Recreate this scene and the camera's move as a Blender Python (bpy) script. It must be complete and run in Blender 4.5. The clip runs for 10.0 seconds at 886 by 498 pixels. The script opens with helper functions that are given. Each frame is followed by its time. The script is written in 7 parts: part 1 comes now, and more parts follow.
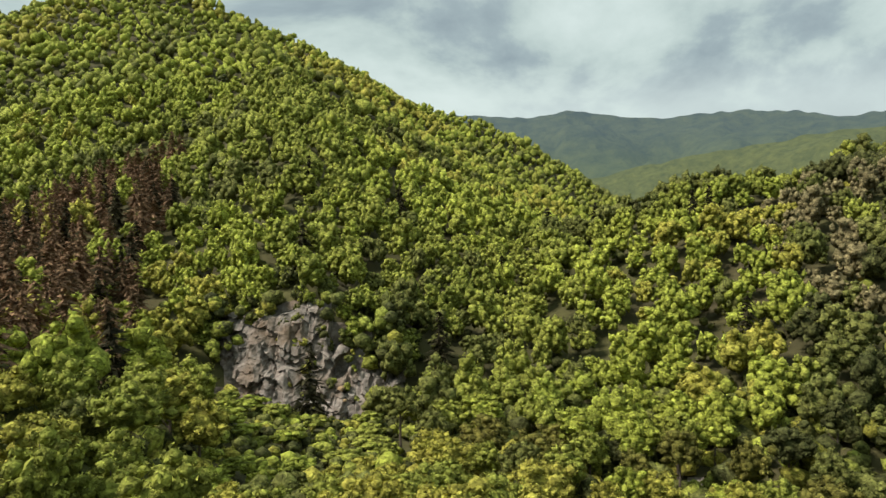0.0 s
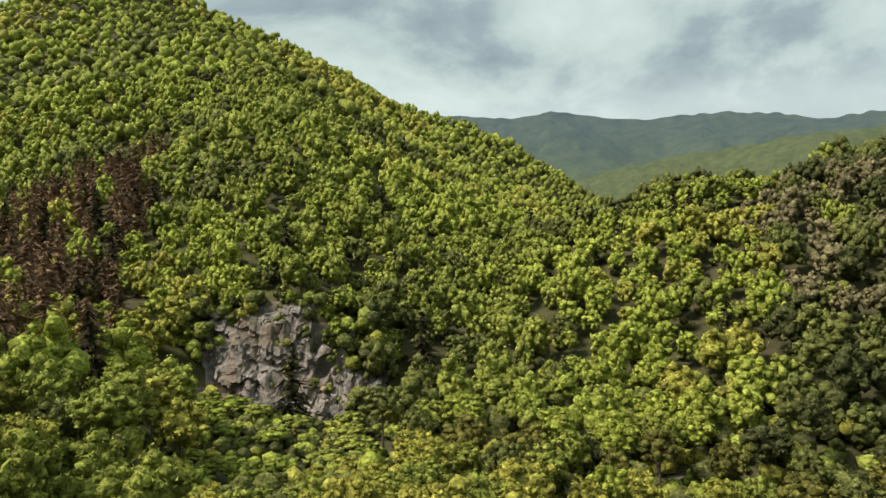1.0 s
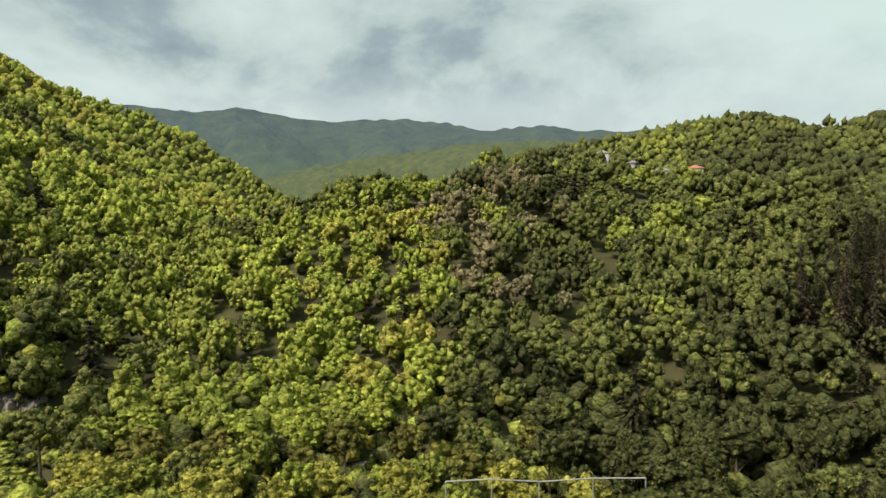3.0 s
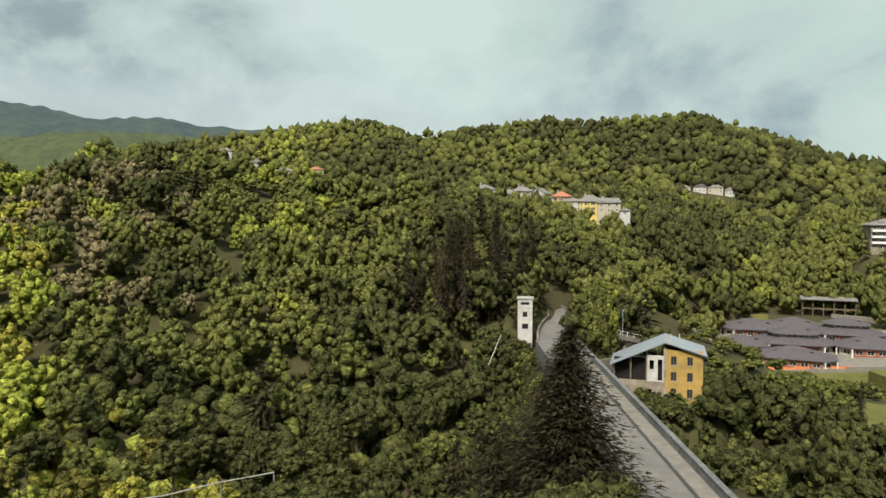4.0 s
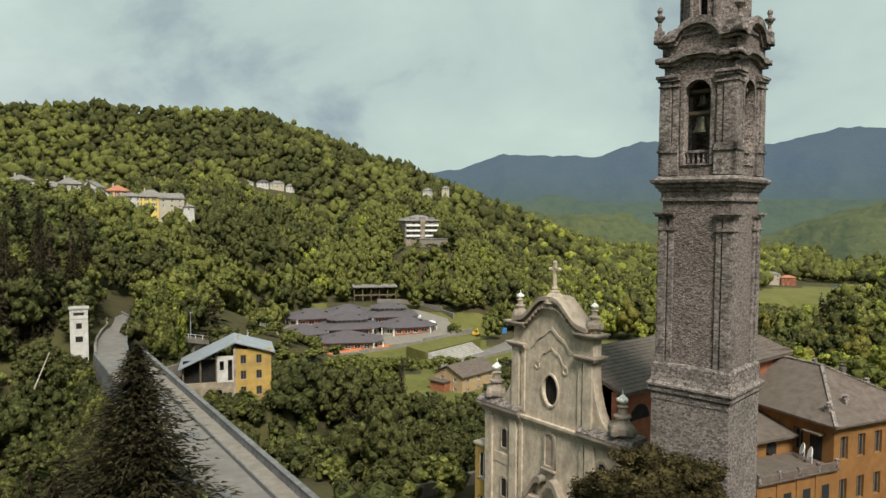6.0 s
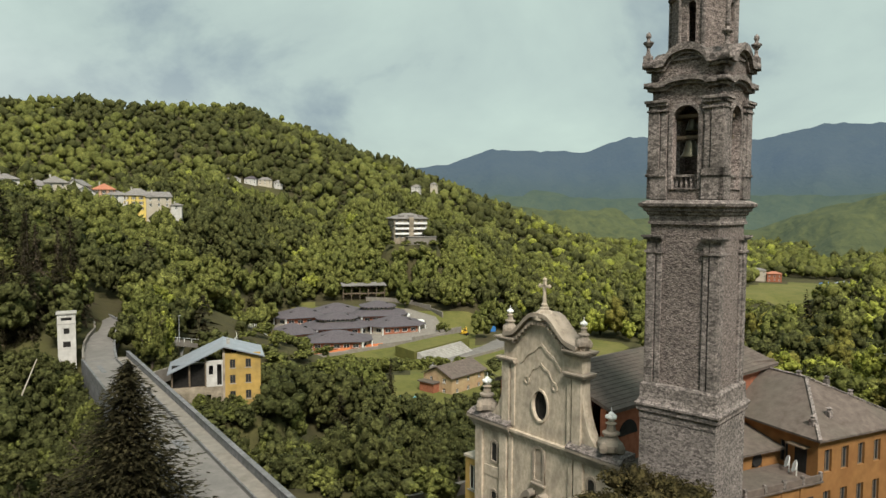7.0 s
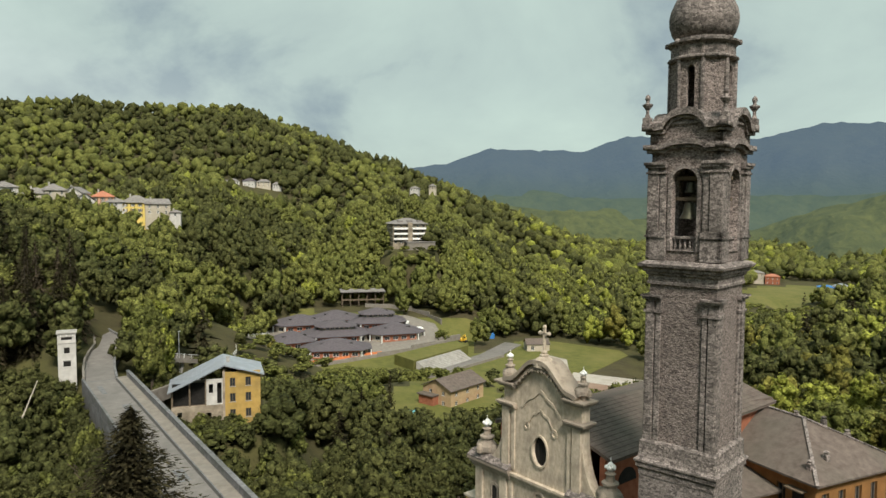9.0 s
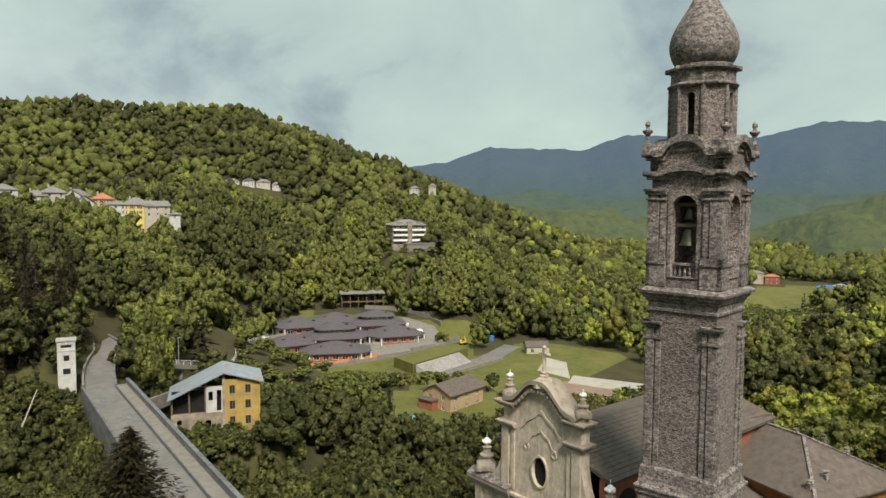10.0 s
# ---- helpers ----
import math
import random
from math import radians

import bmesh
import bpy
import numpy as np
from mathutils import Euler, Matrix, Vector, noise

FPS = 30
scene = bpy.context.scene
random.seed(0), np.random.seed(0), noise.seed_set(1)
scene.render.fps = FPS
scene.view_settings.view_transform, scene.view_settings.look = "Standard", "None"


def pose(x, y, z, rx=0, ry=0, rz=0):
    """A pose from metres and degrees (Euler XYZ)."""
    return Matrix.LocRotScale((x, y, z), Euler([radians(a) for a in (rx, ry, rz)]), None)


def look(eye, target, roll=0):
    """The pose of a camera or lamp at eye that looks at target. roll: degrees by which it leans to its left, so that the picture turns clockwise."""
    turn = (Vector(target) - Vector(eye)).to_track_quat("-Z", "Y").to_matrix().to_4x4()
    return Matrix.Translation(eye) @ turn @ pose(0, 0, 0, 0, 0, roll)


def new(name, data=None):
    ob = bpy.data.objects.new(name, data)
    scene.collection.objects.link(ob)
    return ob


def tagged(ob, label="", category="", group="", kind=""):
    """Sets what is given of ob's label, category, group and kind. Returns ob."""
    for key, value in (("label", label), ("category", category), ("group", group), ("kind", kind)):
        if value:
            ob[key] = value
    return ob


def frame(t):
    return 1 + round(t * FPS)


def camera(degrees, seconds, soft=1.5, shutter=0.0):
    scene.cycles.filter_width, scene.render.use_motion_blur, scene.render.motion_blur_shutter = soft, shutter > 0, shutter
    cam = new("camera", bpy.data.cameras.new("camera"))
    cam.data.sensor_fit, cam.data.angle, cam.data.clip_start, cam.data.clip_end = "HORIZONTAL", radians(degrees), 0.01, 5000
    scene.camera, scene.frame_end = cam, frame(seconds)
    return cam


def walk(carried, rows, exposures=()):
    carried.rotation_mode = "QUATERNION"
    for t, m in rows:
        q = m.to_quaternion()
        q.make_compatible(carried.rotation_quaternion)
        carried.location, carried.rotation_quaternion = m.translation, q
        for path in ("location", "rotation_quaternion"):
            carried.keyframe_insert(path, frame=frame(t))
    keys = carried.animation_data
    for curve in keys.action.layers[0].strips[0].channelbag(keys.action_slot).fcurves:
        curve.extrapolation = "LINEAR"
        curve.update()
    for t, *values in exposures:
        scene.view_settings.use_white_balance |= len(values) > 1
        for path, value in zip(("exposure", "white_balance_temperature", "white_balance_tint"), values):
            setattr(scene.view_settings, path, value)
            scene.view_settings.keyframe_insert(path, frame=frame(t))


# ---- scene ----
# ---------------------------------------------------------------- camera
cam = camera(64.5, 10.0, soft=1.5)
PATH = [
    (0, (2.45, 0.15, 17.82), (2.474, 2.149, 17.744), -0.8),
    (0.5, (2.5, 0.08, 17.83), (2.524, 2.079, 17.753), -0.7),
    (1, (2.647, -0.147, 17.829), (2.717, 1.85, 17.753), -0.7),
    (1.5, (2.8, -0.358, 17.797), (2.963, 1.634, 17.719), -0.7),
    (2, (2.872, -0.568, 17.764), (3.207, 1.402, 17.684), -0.6),
    (2.2, (2.906, -0.659, 17.762), (3.329, 1.294, 17.681), -0.5),
    (3.3, (3.16, -1.139, 17.803), (4.296, 0.504, 17.712), -0.4),
    (3.5, (3.132, -1.21, 17.8), (4.431, 0.308, 17.706), -0.3),
    (4, (2.99, -1.427, 17.759), (4.662, -0.335, 17.664), -0.1),
    (4.5, (2.732, -1.418, 17.834), (4.622, -0.77, 17.737), 0.2),
    (5, (2.444, -1.406, 18.111), (4.424, -1.144, 18.012), 0.3),
    (5.5, (2.231, -1.382, 18.611), (4.228, -1.329, 18.506), 0.3),
    (6, (2.087, -1.308, 19.332), (4.083, -1.354, 19.219), 0.3),
    (7.5, (1.767, -1.078, 21.952), (3.761, -1.158, 21.824), 0.3),
    (8, (1.715, -1.03, 22.892), (3.709, -1.11, 22.763), 0.3),
    (8.5, (1.7, -0.963, 23.818), (3.695, -1.046, 23.688), 0.3),
    (9, (1.711, -0.952, 24.804), (3.705, -1.035, 24.672), 0.3),
    (9.5, (1.77, -0.953, 25.683), (3.763, -1.036, 25.548), 0.3),
    (10, (1.871, -0.948, 26.502), (3.865, -1.032, 26.365), 0.3),
]
walk(cam, [(t, look(e, g, r)) for t, e, g, r in PATH], [(0, 0.24), (2.2, 0.22), (3.5, 0.16), (5.0, 0.02), (6.0, 0.0), (10, 0.0)])

# ---------------------------------------------------------------- light
SUN_AZ, SUN_EL = radians(192), radians(50)   # direction towards the sun, from +x
world = bpy.data.worlds.new("world")
scene.world = world
world.use_nodes = True
wn, wl = world.node_tree.nodes, world.node_tree.links
wn.clear()
w_out = wn.new("ShaderNodeOutputWorld")
w_bg = wn.new("ShaderNodeBackground")
w_sky = wn.new("ShaderNodeTexSky")
w_sky.sky_type = "NISHITA"
w_sky.sun_disc = False
w_sky.sun_elevation = SUN_EL
w_sky.sun_rotation = radians(90) - SUN_AZ
w_dim = wn.new("ShaderNodeMixRGB")
w_dim.blend_type = "MULTIPLY"
w_dim.inputs[0].default_value = 1.0
w_dim.inputs[2].default_value = (0.1, 0.1, 0.1, 1)
wl.new(w_sky.outputs[0], w_dim.inputs[1])
w_tc = wn.new("ShaderNodeTexCoord")
# a layer of cloud overhead, seen in perspective
w_sep = wn.new("ShaderNodeSeparateXYZ")
wl.new(w_tc.outputs["Generated"], w_sep.inputs[0])


def w_math(op, a, b):
    k = wn.new("ShaderNodeMath")
    k.operation = op
    for i, v in enumerate((a, b)):
        if isinstance(v, float):
            k.inputs[i].default_value = v
        else:
            wl.new(v, k.inputs[i])
    return k.outputs[0]


w_up = w_math("ADD", w_math("MAXIMUM", w_sep.outputs["Z"], 0.0), 0.45)
w_vec = wn.new("ShaderNodeCombineXYZ")
wl.new(w_math("DIVIDE", w_sep.outputs["X"], w_up), w_vec.inputs[0])
wl.new(w_math("DIVIDE", w_sep.outputs["Y"], w_up), w_vec.inputs[1])
w_vec.inputs[2].default_value = 8.3
w_n1 = wn.new("ShaderNodeTexNoise")
w_n1.inputs["Scale"].default_value = 1.7
w_n1.inputs["Detail"].default_value = 9
w_n1.inputs["Roughness"].default_value = 0.56
w_n1.inputs["Distortion"].default_value = 0.25
wl.new(w_vec.outputs[0], w_n1.inputs["Vector"])


def cloud_ramp(stops):
    r = wn.new("ShaderNodeValToRGB")
    e = r.color_ramp.elements
    e[0].position, e[0].color = stops[0][0], (*stops[0][1], 1)
    e[1].position, e[1].color = stops[-1][0], (*stops[-1][1], 1)
    for p, c in stops[1:-1]:
        e.new(p).color = (*c, 1)
    wl.new(w_n1.outputs["Fac"], r.inputs[0])
    return r.outputs[0]


# broken heaped cloud to the north, an even milky sheet to the east and south
w_heaps = cloud_ramp([(0.38, (0.215, 0.27, 0.3)), (0.46, (0.31, 0.385, 0.4)), (0.5, (0.42, 0.51, 0.49)), (0.55, (0.5, 0.595, 0.565)), (0.64, (0.6, 0.695, 0.665))])
w_sheet = cloud_ramp([(0.32, (0.3, 0.38, 0.41)), (0.43, (0.48, 0.59, 0.55)), (0.64, (0.575, 0.71, 0.635))])
w_side = wn.new("ShaderNodeMapRange")
w_side.interpolation_type = "SMOOTHSTEP"
w_side.inputs["From Min"].default_value, w_side.inputs["From Max"].default_value = 0.35, 0.75
wl.new(w_sep.outputs["Y"], w_side.inputs["Value"])
w_cloud = wn.new("ShaderNodeMixRGB")
wl.new(w_side.outputs[0], w_cloud.inputs[0])
wl.new(w_sheet, w_cloud.inputs[1])
wl.new(w_heaps, w_cloud.inputs[2])
w_mix = wn.new("ShaderNodeMixRGB")
w_mix.inputs[0].default_value = 0.93          # cloud cover
wl.new(w_dim.outputs[0], w_mix.inputs[1])
w_rim = wn.new("ShaderNodeMapRange")
w_rim.interpolation_type = "SMOOTHSTEP"
w_rim.inputs["To Max"].default_value = 0.55
wl.new(w_math("ADD", w_sep.outputs["Z"], w_math("MULTIPLY", w_n1.outputs["Fac"], -0.12)), w_rim.inputs["Value"])
w_rim.inputs["From Min"].default_value, w_rim.inputs["From Max"].default_value = 0.17, 0.09
w_north = wn.new("ShaderNodeMapRange")
w_north.inputs["From Min"].default_value, w_north.inputs["From Max"].default_value = 0.1, 0.6
wl.new(w_sep.outputs["Y"], w_north.inputs["Value"])
w_lit = wn.new("ShaderNodeMixRGB")
wl.new(w_math("MULTIPLY", w_rim.outputs[0], w_north.outputs[0]), w_lit.inputs[0])
wl.new(w_cloud.outputs[0], w_lit.inputs[1])
w_lit.inputs[2].default_value = (0.66, 0.75, 0.715, 1)
wl.new(w_lit.outputs[0], w_mix.inputs[2])
wl.new(w_mix.outputs[0], w_bg.inputs[0])
w_bg.inputs[1].default_value = 1.03
wl.new(w_bg.outputs[0], w_out.inputs[0])

sun_data = bpy.data.lights.new("sun", "SUN")
sun_data.energy = 5.15
sun_data.angle = radians(16)
sun_data.color = (1.0, 0.93, 0.82)
sun = new("sun", sun_data)
sd = Vector((math.cos(SUN_EL) * math.cos(SUN_AZ), math.cos(SUN_EL) * math.sin(SUN_AZ), math.sin(SUN_EL)))
sun.matrix_world = look(sd * 300, (0, 0, 0))
# ---------------------------------------------------------------- materials
def material(name, c1, c2, scale=1.0, rough=0.8, bump=0.0, bscale=8.0, detail=5.0, metal=0.0, stain=None, sscale=0.25, samt=0.5, island=0.0, obj=0.0, translucent=0.0, stretch=(1, 1, 1), dist=0.05, cells=0.0, world_space=False):
    """Two-scale procedural surface: fine grain between c1 and c2, large stains, bump."""
    m = bpy.data.materials.new(name)
    m.use_nodes = True
    n, l = m.node_tree.nodes, m.node_tree.links
    b = n["Principled BSDF"]
    b.inputs["Roughness"].default_value = rough
    b.inputs["Metallic"].default_value = metal
    b.inputs["Specular IOR Level"].default_value = 0.3
    tc = n.new("ShaderNodeTexCoord")
    mp = n.new("ShaderNodeMapping")
    mp.inputs["Scale"].default_value = stretch
    l.new(n.new("ShaderNodeNewGeometry").outputs["Position"] if world_space else tc.outputs["Object"], mp.inputs["Vector"])
    g = n.new("ShaderNodeTexNoise")
    g.inputs["Scale"].default_value = scale
    g.inputs["Detail"].default_value = detail
    g.inputs["Roughness"].default_value = 0.65
    l.new(mp.outputs[0], g.inputs["Vector"])
    r = n.new("ShaderNodeValToRGB")
    r.color_ramp.elements[0].position, r.color_ramp.elements[1].position = 0.32, 0.68
    r.color_ramp.elements[0].color, r.color_ramp.elements[1].color = (*c1, 1), (*c2, 1)
    l.new(g.outputs["Fac"], r.inputs[0])
    col = r.outputs[0]
    if stain:
        s = n.new("ShaderNodeTexNoise")
        s.inputs["Scale"].default_value = sscale
        s.inputs["Detail"].default_value = 4
        l.new(mp.outputs[0], s.inputs["Vector"])
        sr = n.new("ShaderNodeValToRGB")
        sr.color_ramp.elements[0].position, sr.color_ramp.elements[1].position = 0.45, 0.7
        sr.color_ramp.elements[1].color = (samt, samt, samt, 1)
        l.new(s.outputs["Fac"], sr.inputs[0])
        mx = n.new("ShaderNodeMixRGB")
        mx.inputs[2].default_value = (*stain, 1)
        l.new(sr.outputs[0], mx.inputs[0])
        l.new(col, mx.inputs[1])
        col = mx.outputs[0]
    if cells:
        vo = n.new("ShaderNodeTexVoronoi")
        vo.inputs["Scale"].default_value = cells
        vm = n.new("ShaderNodeMapping")
        vm.inputs["Scale"].default_value = (1, 1, 1.7)
        l.new(n.new("ShaderNodeNewGeometry").outputs["Position"] if world_space else tc.outputs["Object"], vm.inputs["Vector"])
        l.new(vm.outputs[0], vo.inputs["Vector"])
        sx = n.new("ShaderNodeSeparateColor")
        l.new(vo.outputs["Color"], sx.inputs[0])
        cr = n.new("ShaderNodeMapRange")
        cr.inputs["To Min"].default_value, cr.inputs["To Max"].default_value = 0.45, 1.5
        l.new(sx.outputs[0], cr.inputs["Value"])
        ch = n.new("ShaderNodeHueSaturation")
        l.new(cr.outputs[0], ch.inputs["Value"])
        l.new(col, ch.inputs["Color"])
        col = ch.outputs[0]
    for amount, kind in ((island, "geo"), (obj, "obj")):
        if amount:
            if kind == "geo":
                rnd = n.new("ShaderNodeNewGeometry").outputs["Random Per Island"]
            else:
                rnd = n.new("ShaderNodeObjectInfo").outputs["Random"]
            mr = n.new("ShaderNodeMapRange")
            mr.inputs["To Min"].default_value, mr.inputs["To Max"].default_value = 1 - amount, 1 + amount
            l.new(rnd, mr.inputs["Value"])
            hs = n.new("ShaderNodeHueSaturation")
            l.new(mr.outputs[0], hs.inputs["Value"])
            l.new(col, hs.inputs["Color"])
            col = hs.outputs[0]
    l.new(col, b.inputs["Base Color"])
    if bump:
        bn = n.new("ShaderNodeTexNoise")
        bn.inputs["Scale"].default_value = bscale
        bn.inputs["Detail"].default_value = 6
        l.new(mp.outputs[0], bn.inputs["Vector"])
        bp = n.new("ShaderNodeBump")
        bp.inputs["Strength"].default_value = bump
        bp.inputs["Distance"].default_value = dist
        l.new(bn.outputs["Fac"], bp.inputs["Height"])
        l.new(bp.outputs[0], b.inputs["Normal"])
    if translucent:
        t = n.new("ShaderNodeBsdfTranslucent")
        l.new(col, t.inputs["Color"])
        ms = n.new("ShaderNodeMixShader")
        ms.inputs[0].default_value = translucent
        l.new(b.outputs[0], ms.inputs[1])
        l.new(t.outputs[0], ms.inputs[2])
        l.new(ms.outputs[0], n["Material Output"].inputs["Surface"])
    return m


# leaf grain and cells; their dark part paints shaded gaps between leaf bunches
def leaf(name, c, spread=0.55):
    dark, light = [v * (1 - spread) for v in c], [v * (1 + spread) for v in c]
    m = material(name, dark, light, scale=1.7, rough=0.75, detail=7, island=0.26, translucent=0.08, bump=1.0, bscale=2.0, dist=0.6,
                 stain=[v * k for v, k in zip(c, (0.62, 0.7, 0.7))], sscale=0.045, samt=0.6, cells=1.5, world_space=True)
    m.node_tree.nodes["Principled BSDF"].inputs["Specular IOR Level"].default_value = 0.08
    return m


# fresh, yellow and bright are lifted: haze and extra light put into the colour
LEAF = [leaf("leaf_fresh", (0.225, 0.24, 0.045)), leaf("leaf_mid", (0.129, 0.135, 0.037)), leaf("leaf_deep", (0.073, 0.076, 0.026)),
        leaf("leaf_yellow", (0.29, 0.268, 0.05)), leaf("leaf_olive", (0.14, 0.128, 0.03)), leaf("leaf_bright", (0.27, 0.295, 0.048))]
LEAF_BARE = leaf("leaf_budding", (0.18, 0.15, 0.075))
NEEDLE = leaf("needle_dark", (0.038, 0.033, 0.016))
NEEDLE_DUSK = leaf("needle_dusky", (0.06, 0.047, 0.03))
NEEDLE_BROWN = leaf("needle_brown", (0.19, 0.115, 0.066))
M_BARK = material("bark", (0.06, 0.045, 0.032), (0.14, 0.11, 0.085), scale=3, rough=0.95, bump=0.6, stretch=(3, 3, 0.6))
M_GROUND = material("forest_floor", (0.036, 0.034, 0.014), (0.075, 0.072, 0.024), scale=0.12, rough=1, bump=0.5, bscale=0.7, stain=(0.06, 0.045, 0.025), sscale=0.02, samt=0.6, dist=0.4)
M_GRASS = material("meadow_grass", (0.08, 0.09, 0.02), (0.135, 0.13, 0.032), scale=0.35, rough=0.95, bump=0.4, bscale=5, stain=(0.17, 0.15, 0.05), sscale=0.06, samt=0.6)
M_ASPHALT = material("asphalt", (0.14, 0.13, 0.12), (0.21, 0.195, 0.18), scale=0.6, rough=0.9, bump=0.15, bscale=25, stain=(0.13, 0.122, 0.115), sscale=0.12, samt=0.8)
M_PAVE = material("pavement_concrete", (0.16, 0.143, 0.122), (0.25, 0.225, 0.195), scale=0.8, rough=0.9, bump=0.15, stain=(0.2, 0.19, 0.17), sscale=0.3)
M_PARAPET = material("parapet_stone", (0.1, 0.1, 0.105), (0.21, 0.21, 0.215), scale=1.4, rough=0.9, bump=0.5, bscale=4, stain=(0.07, 0.075, 0.06), sscale=0.3)
M_STONE = material("tower_stone", (0.05, 0.039, 0.036), (0.345, 0.288, 0.262), cells=8.0, scale=16.0, rough=0.95, bump=0.8, bscale=10, detail=4, stain=(0.075, 0.063, 0.055), sscale=0.3, samt=0.4, dist=0.14)
M_STONE_TRIM = material("tower_trim_stone", (0.06, 0.05, 0.046), (0.335, 0.288, 0.266), cells=5.0, scale=12.0, rough=0.92, bump=0.6, bscale=6, detail=5, stain=(0.06, 0.054, 0.048), sscale=0.5, samt=0.7)
M_STONE_BASE = material("tower_base_stone", (0.08, 0.068, 0.063), (0.31, 0.268, 0.25), cells=6.0, scale=14.0, rough=0.95, bump=0.6, bscale=8, detail=5, stain=(0.1, 0.09, 0.08), sscale=0.3, samt=0.6)
M_PLASTER = material("facade_plaster", (0.38, 0.318, 0.245), (0.62, 0.53, 0.42), scale=3.0, rough=0.95, bump=0.5, bscale=6, detail=8, stain=(0.22, 0.185, 0.15), sscale=1.1, samt=0.6, stretch=(1, 1, 0.6))
M_FTRIM = material("facade_trim", (0.2, 0.165, 0.13), (0.5, 0.42, 0.335), scale=1.2, rough=0.92, bump=0.3, stain=(0.13, 0.115, 0.1), sscale=0.6, samt=0.8)
M_SLATE = material("roof_slate", (0.086, 0.067, 0.057), (0.156, 0.123, 0.105), scale=1.5, rough=0.85, bump=0.35, bscale=6, stain=(0.095, 0.088, 0.07), sscale=0.2, samt=0.6)
M_ORANGE = material("orange_render", (0.2, 0.098, 0.032), (0.285, 0.142, 0.05), scale=0.8, rough=0.92, bump=0.15, stain=(0.2, 0.09, 0.03), sscale=0.45, samt=0.8)
M_BRICK = material("red_brick", (0.24, 0.08, 0.043), (0.36, 0.14, 0.08), scale=1.5, rough=0.95, bump=0.4, stain=(0.18, 0.08, 0.05), sscale=0.5)
M_STAINED = material("stained_plaster", (0.2, 0.165, 0.12), (0.4, 0.34, 0.26), scale=0.7, rough=0.95, bump=0.3, stain=(0.13, 0.11, 0.08), sscale=0.4, samt=0.8)
M_FARM = material("sandy_render", (0.33, 0.235, 0.13), (0.46, 0.34, 0.2), scale=0.8, rough=0.92, stain=(0.36, 0.2, 0.13), sscale=0.3)
M_OCHRE = material("ochre_render", (0.36, 0.235, 0.065), (0.5, 0.33, 0.1), scale=0.8, rough=0.92, stain=(0.25, 0.18, 0.07), sscale=0.35, samt=0.7)
M_CREAM = material("cream_render", (0.38, 0.335, 0.265), (0.52, 0.465, 0.38), scale=0.8, rough=0.92, stain=(0.36, 0.31, 0.24), sscale=0.4)
M_WHITE = material("white_render", (0.42, 0.405, 0.38), (0.6, 0.58, 0.55), scale=0.8, rough=0.9, stain=(0.4, 0.38, 0.35), sscale=0.5)
M_PINK = material("salmon_render", (0.5, 0.3, 0.2), (0.6, 0.38, 0.26), scale=0.8, rough=0.92, stain=(0.4, 0.26, 0.18), sscale=0.3)
M_YELLOW = material("yellow_render", (0.62, 0.47, 0.12), (0.72, 0.56, 0.17), scale=0.8, rough=0.9, stain=(0.5, 0.38, 0.12), sscale=0.4)
M_GREYROOF = material("grey_roof", (0.13, 0.122, 0.118), (0.27, 0.25, 0.235), scale=1.2, rough=0.8, bump=0.2, stain=(0.15, 0.14, 0.12), sscale=0.3)
M_PURPLE = material("purple_grey_roof", (0.07, 0.06, 0.068), (0.115, 0.1, 0.11), scale=1.4, rough=0.75, bump=0.2, stain=(0.1, 0.09, 0.095), sscale=0.25)
M_TILE = material("terracotta_roof", (0.32, 0.12, 0.07), (0.46, 0.2, 0.12), scale=1.4, rough=0.85, bump=0.3, stain=(0.26, 0.14, 0.1), sscale=0.4)
M_TIN = material("pale_sheet_metal", (0.27, 0.3, 0.34), (0.38, 0.41, 0.46), scale=0.8, rough=0.45, metal=0.3, stain=(0.3, 0.31, 0.33), sscale=0.3)
M_CONCRETE = material("concrete", (0.3, 0.29, 0.27), (0.44, 0.42, 0.39), scale=0.9, rough=0.9, bump=0.15, stain=(0.22, 0.21, 0.19), sscale=0.35)
M_GRAVEL = material("gravel_bed", (0.33, 0.3, 0.26), (0.46, 0.42, 0.37), scale=2.5, rough=0.95, bump=0.4, bscale=9, stain=(0.24, 0.22, 0.18), sscale=0.2)
M_ROCK = material("cliff_rock", (0.075, 0.062, 0.053), (0.3, 0.26, 0.228), scale=0.7, rough=0.95, bump=1.0, bscale=1.1, detail=9, stain=(0.13, 0.085, 0.05), sscale=0.12, samt=0.7, dist=0.5)
# near-black for windows and voids: an unlit inside put into the colour
M_DARK = material("dark_opening_shade", (0.012, 0.011, 0.01), (0.024, 0.022, 0.02), scale=2, rough=0.9)
M_WOOD = material("weathered_wood", (0.1, 0.075, 0.05), (0.2, 0.155, 0.11), scale=3, rough=0.9, bump=0.3, stretch=(6, 6, 1))
M_BRONZE = material("bell_bronze", (0.06, 0.06, 0.045), (0.12, 0.11, 0.075), scale=3, rough=0.45, metal=0.8)
M_METAL = material("galvanised_metal", (0.4, 0.41, 0.42), (0.55, 0.56, 0.57), scale=4, rough=0.5, metal=0.6)
M_PAINTW = material("white_paint", (0.7, 0.7, 0.68), (0.82, 0.82, 0.8), scale=2, rough=0.6)
M_BLUE = material("blue_paint", (0.03, 0.13, 0.36), (0.05, 0.2, 0.5), scale=2, rough=0.5)
M_YPAINT = material("yellow_paint", (0.6, 0.36, 0.03), (0.7, 0.45, 0.05), scale=2, rough=0.5)
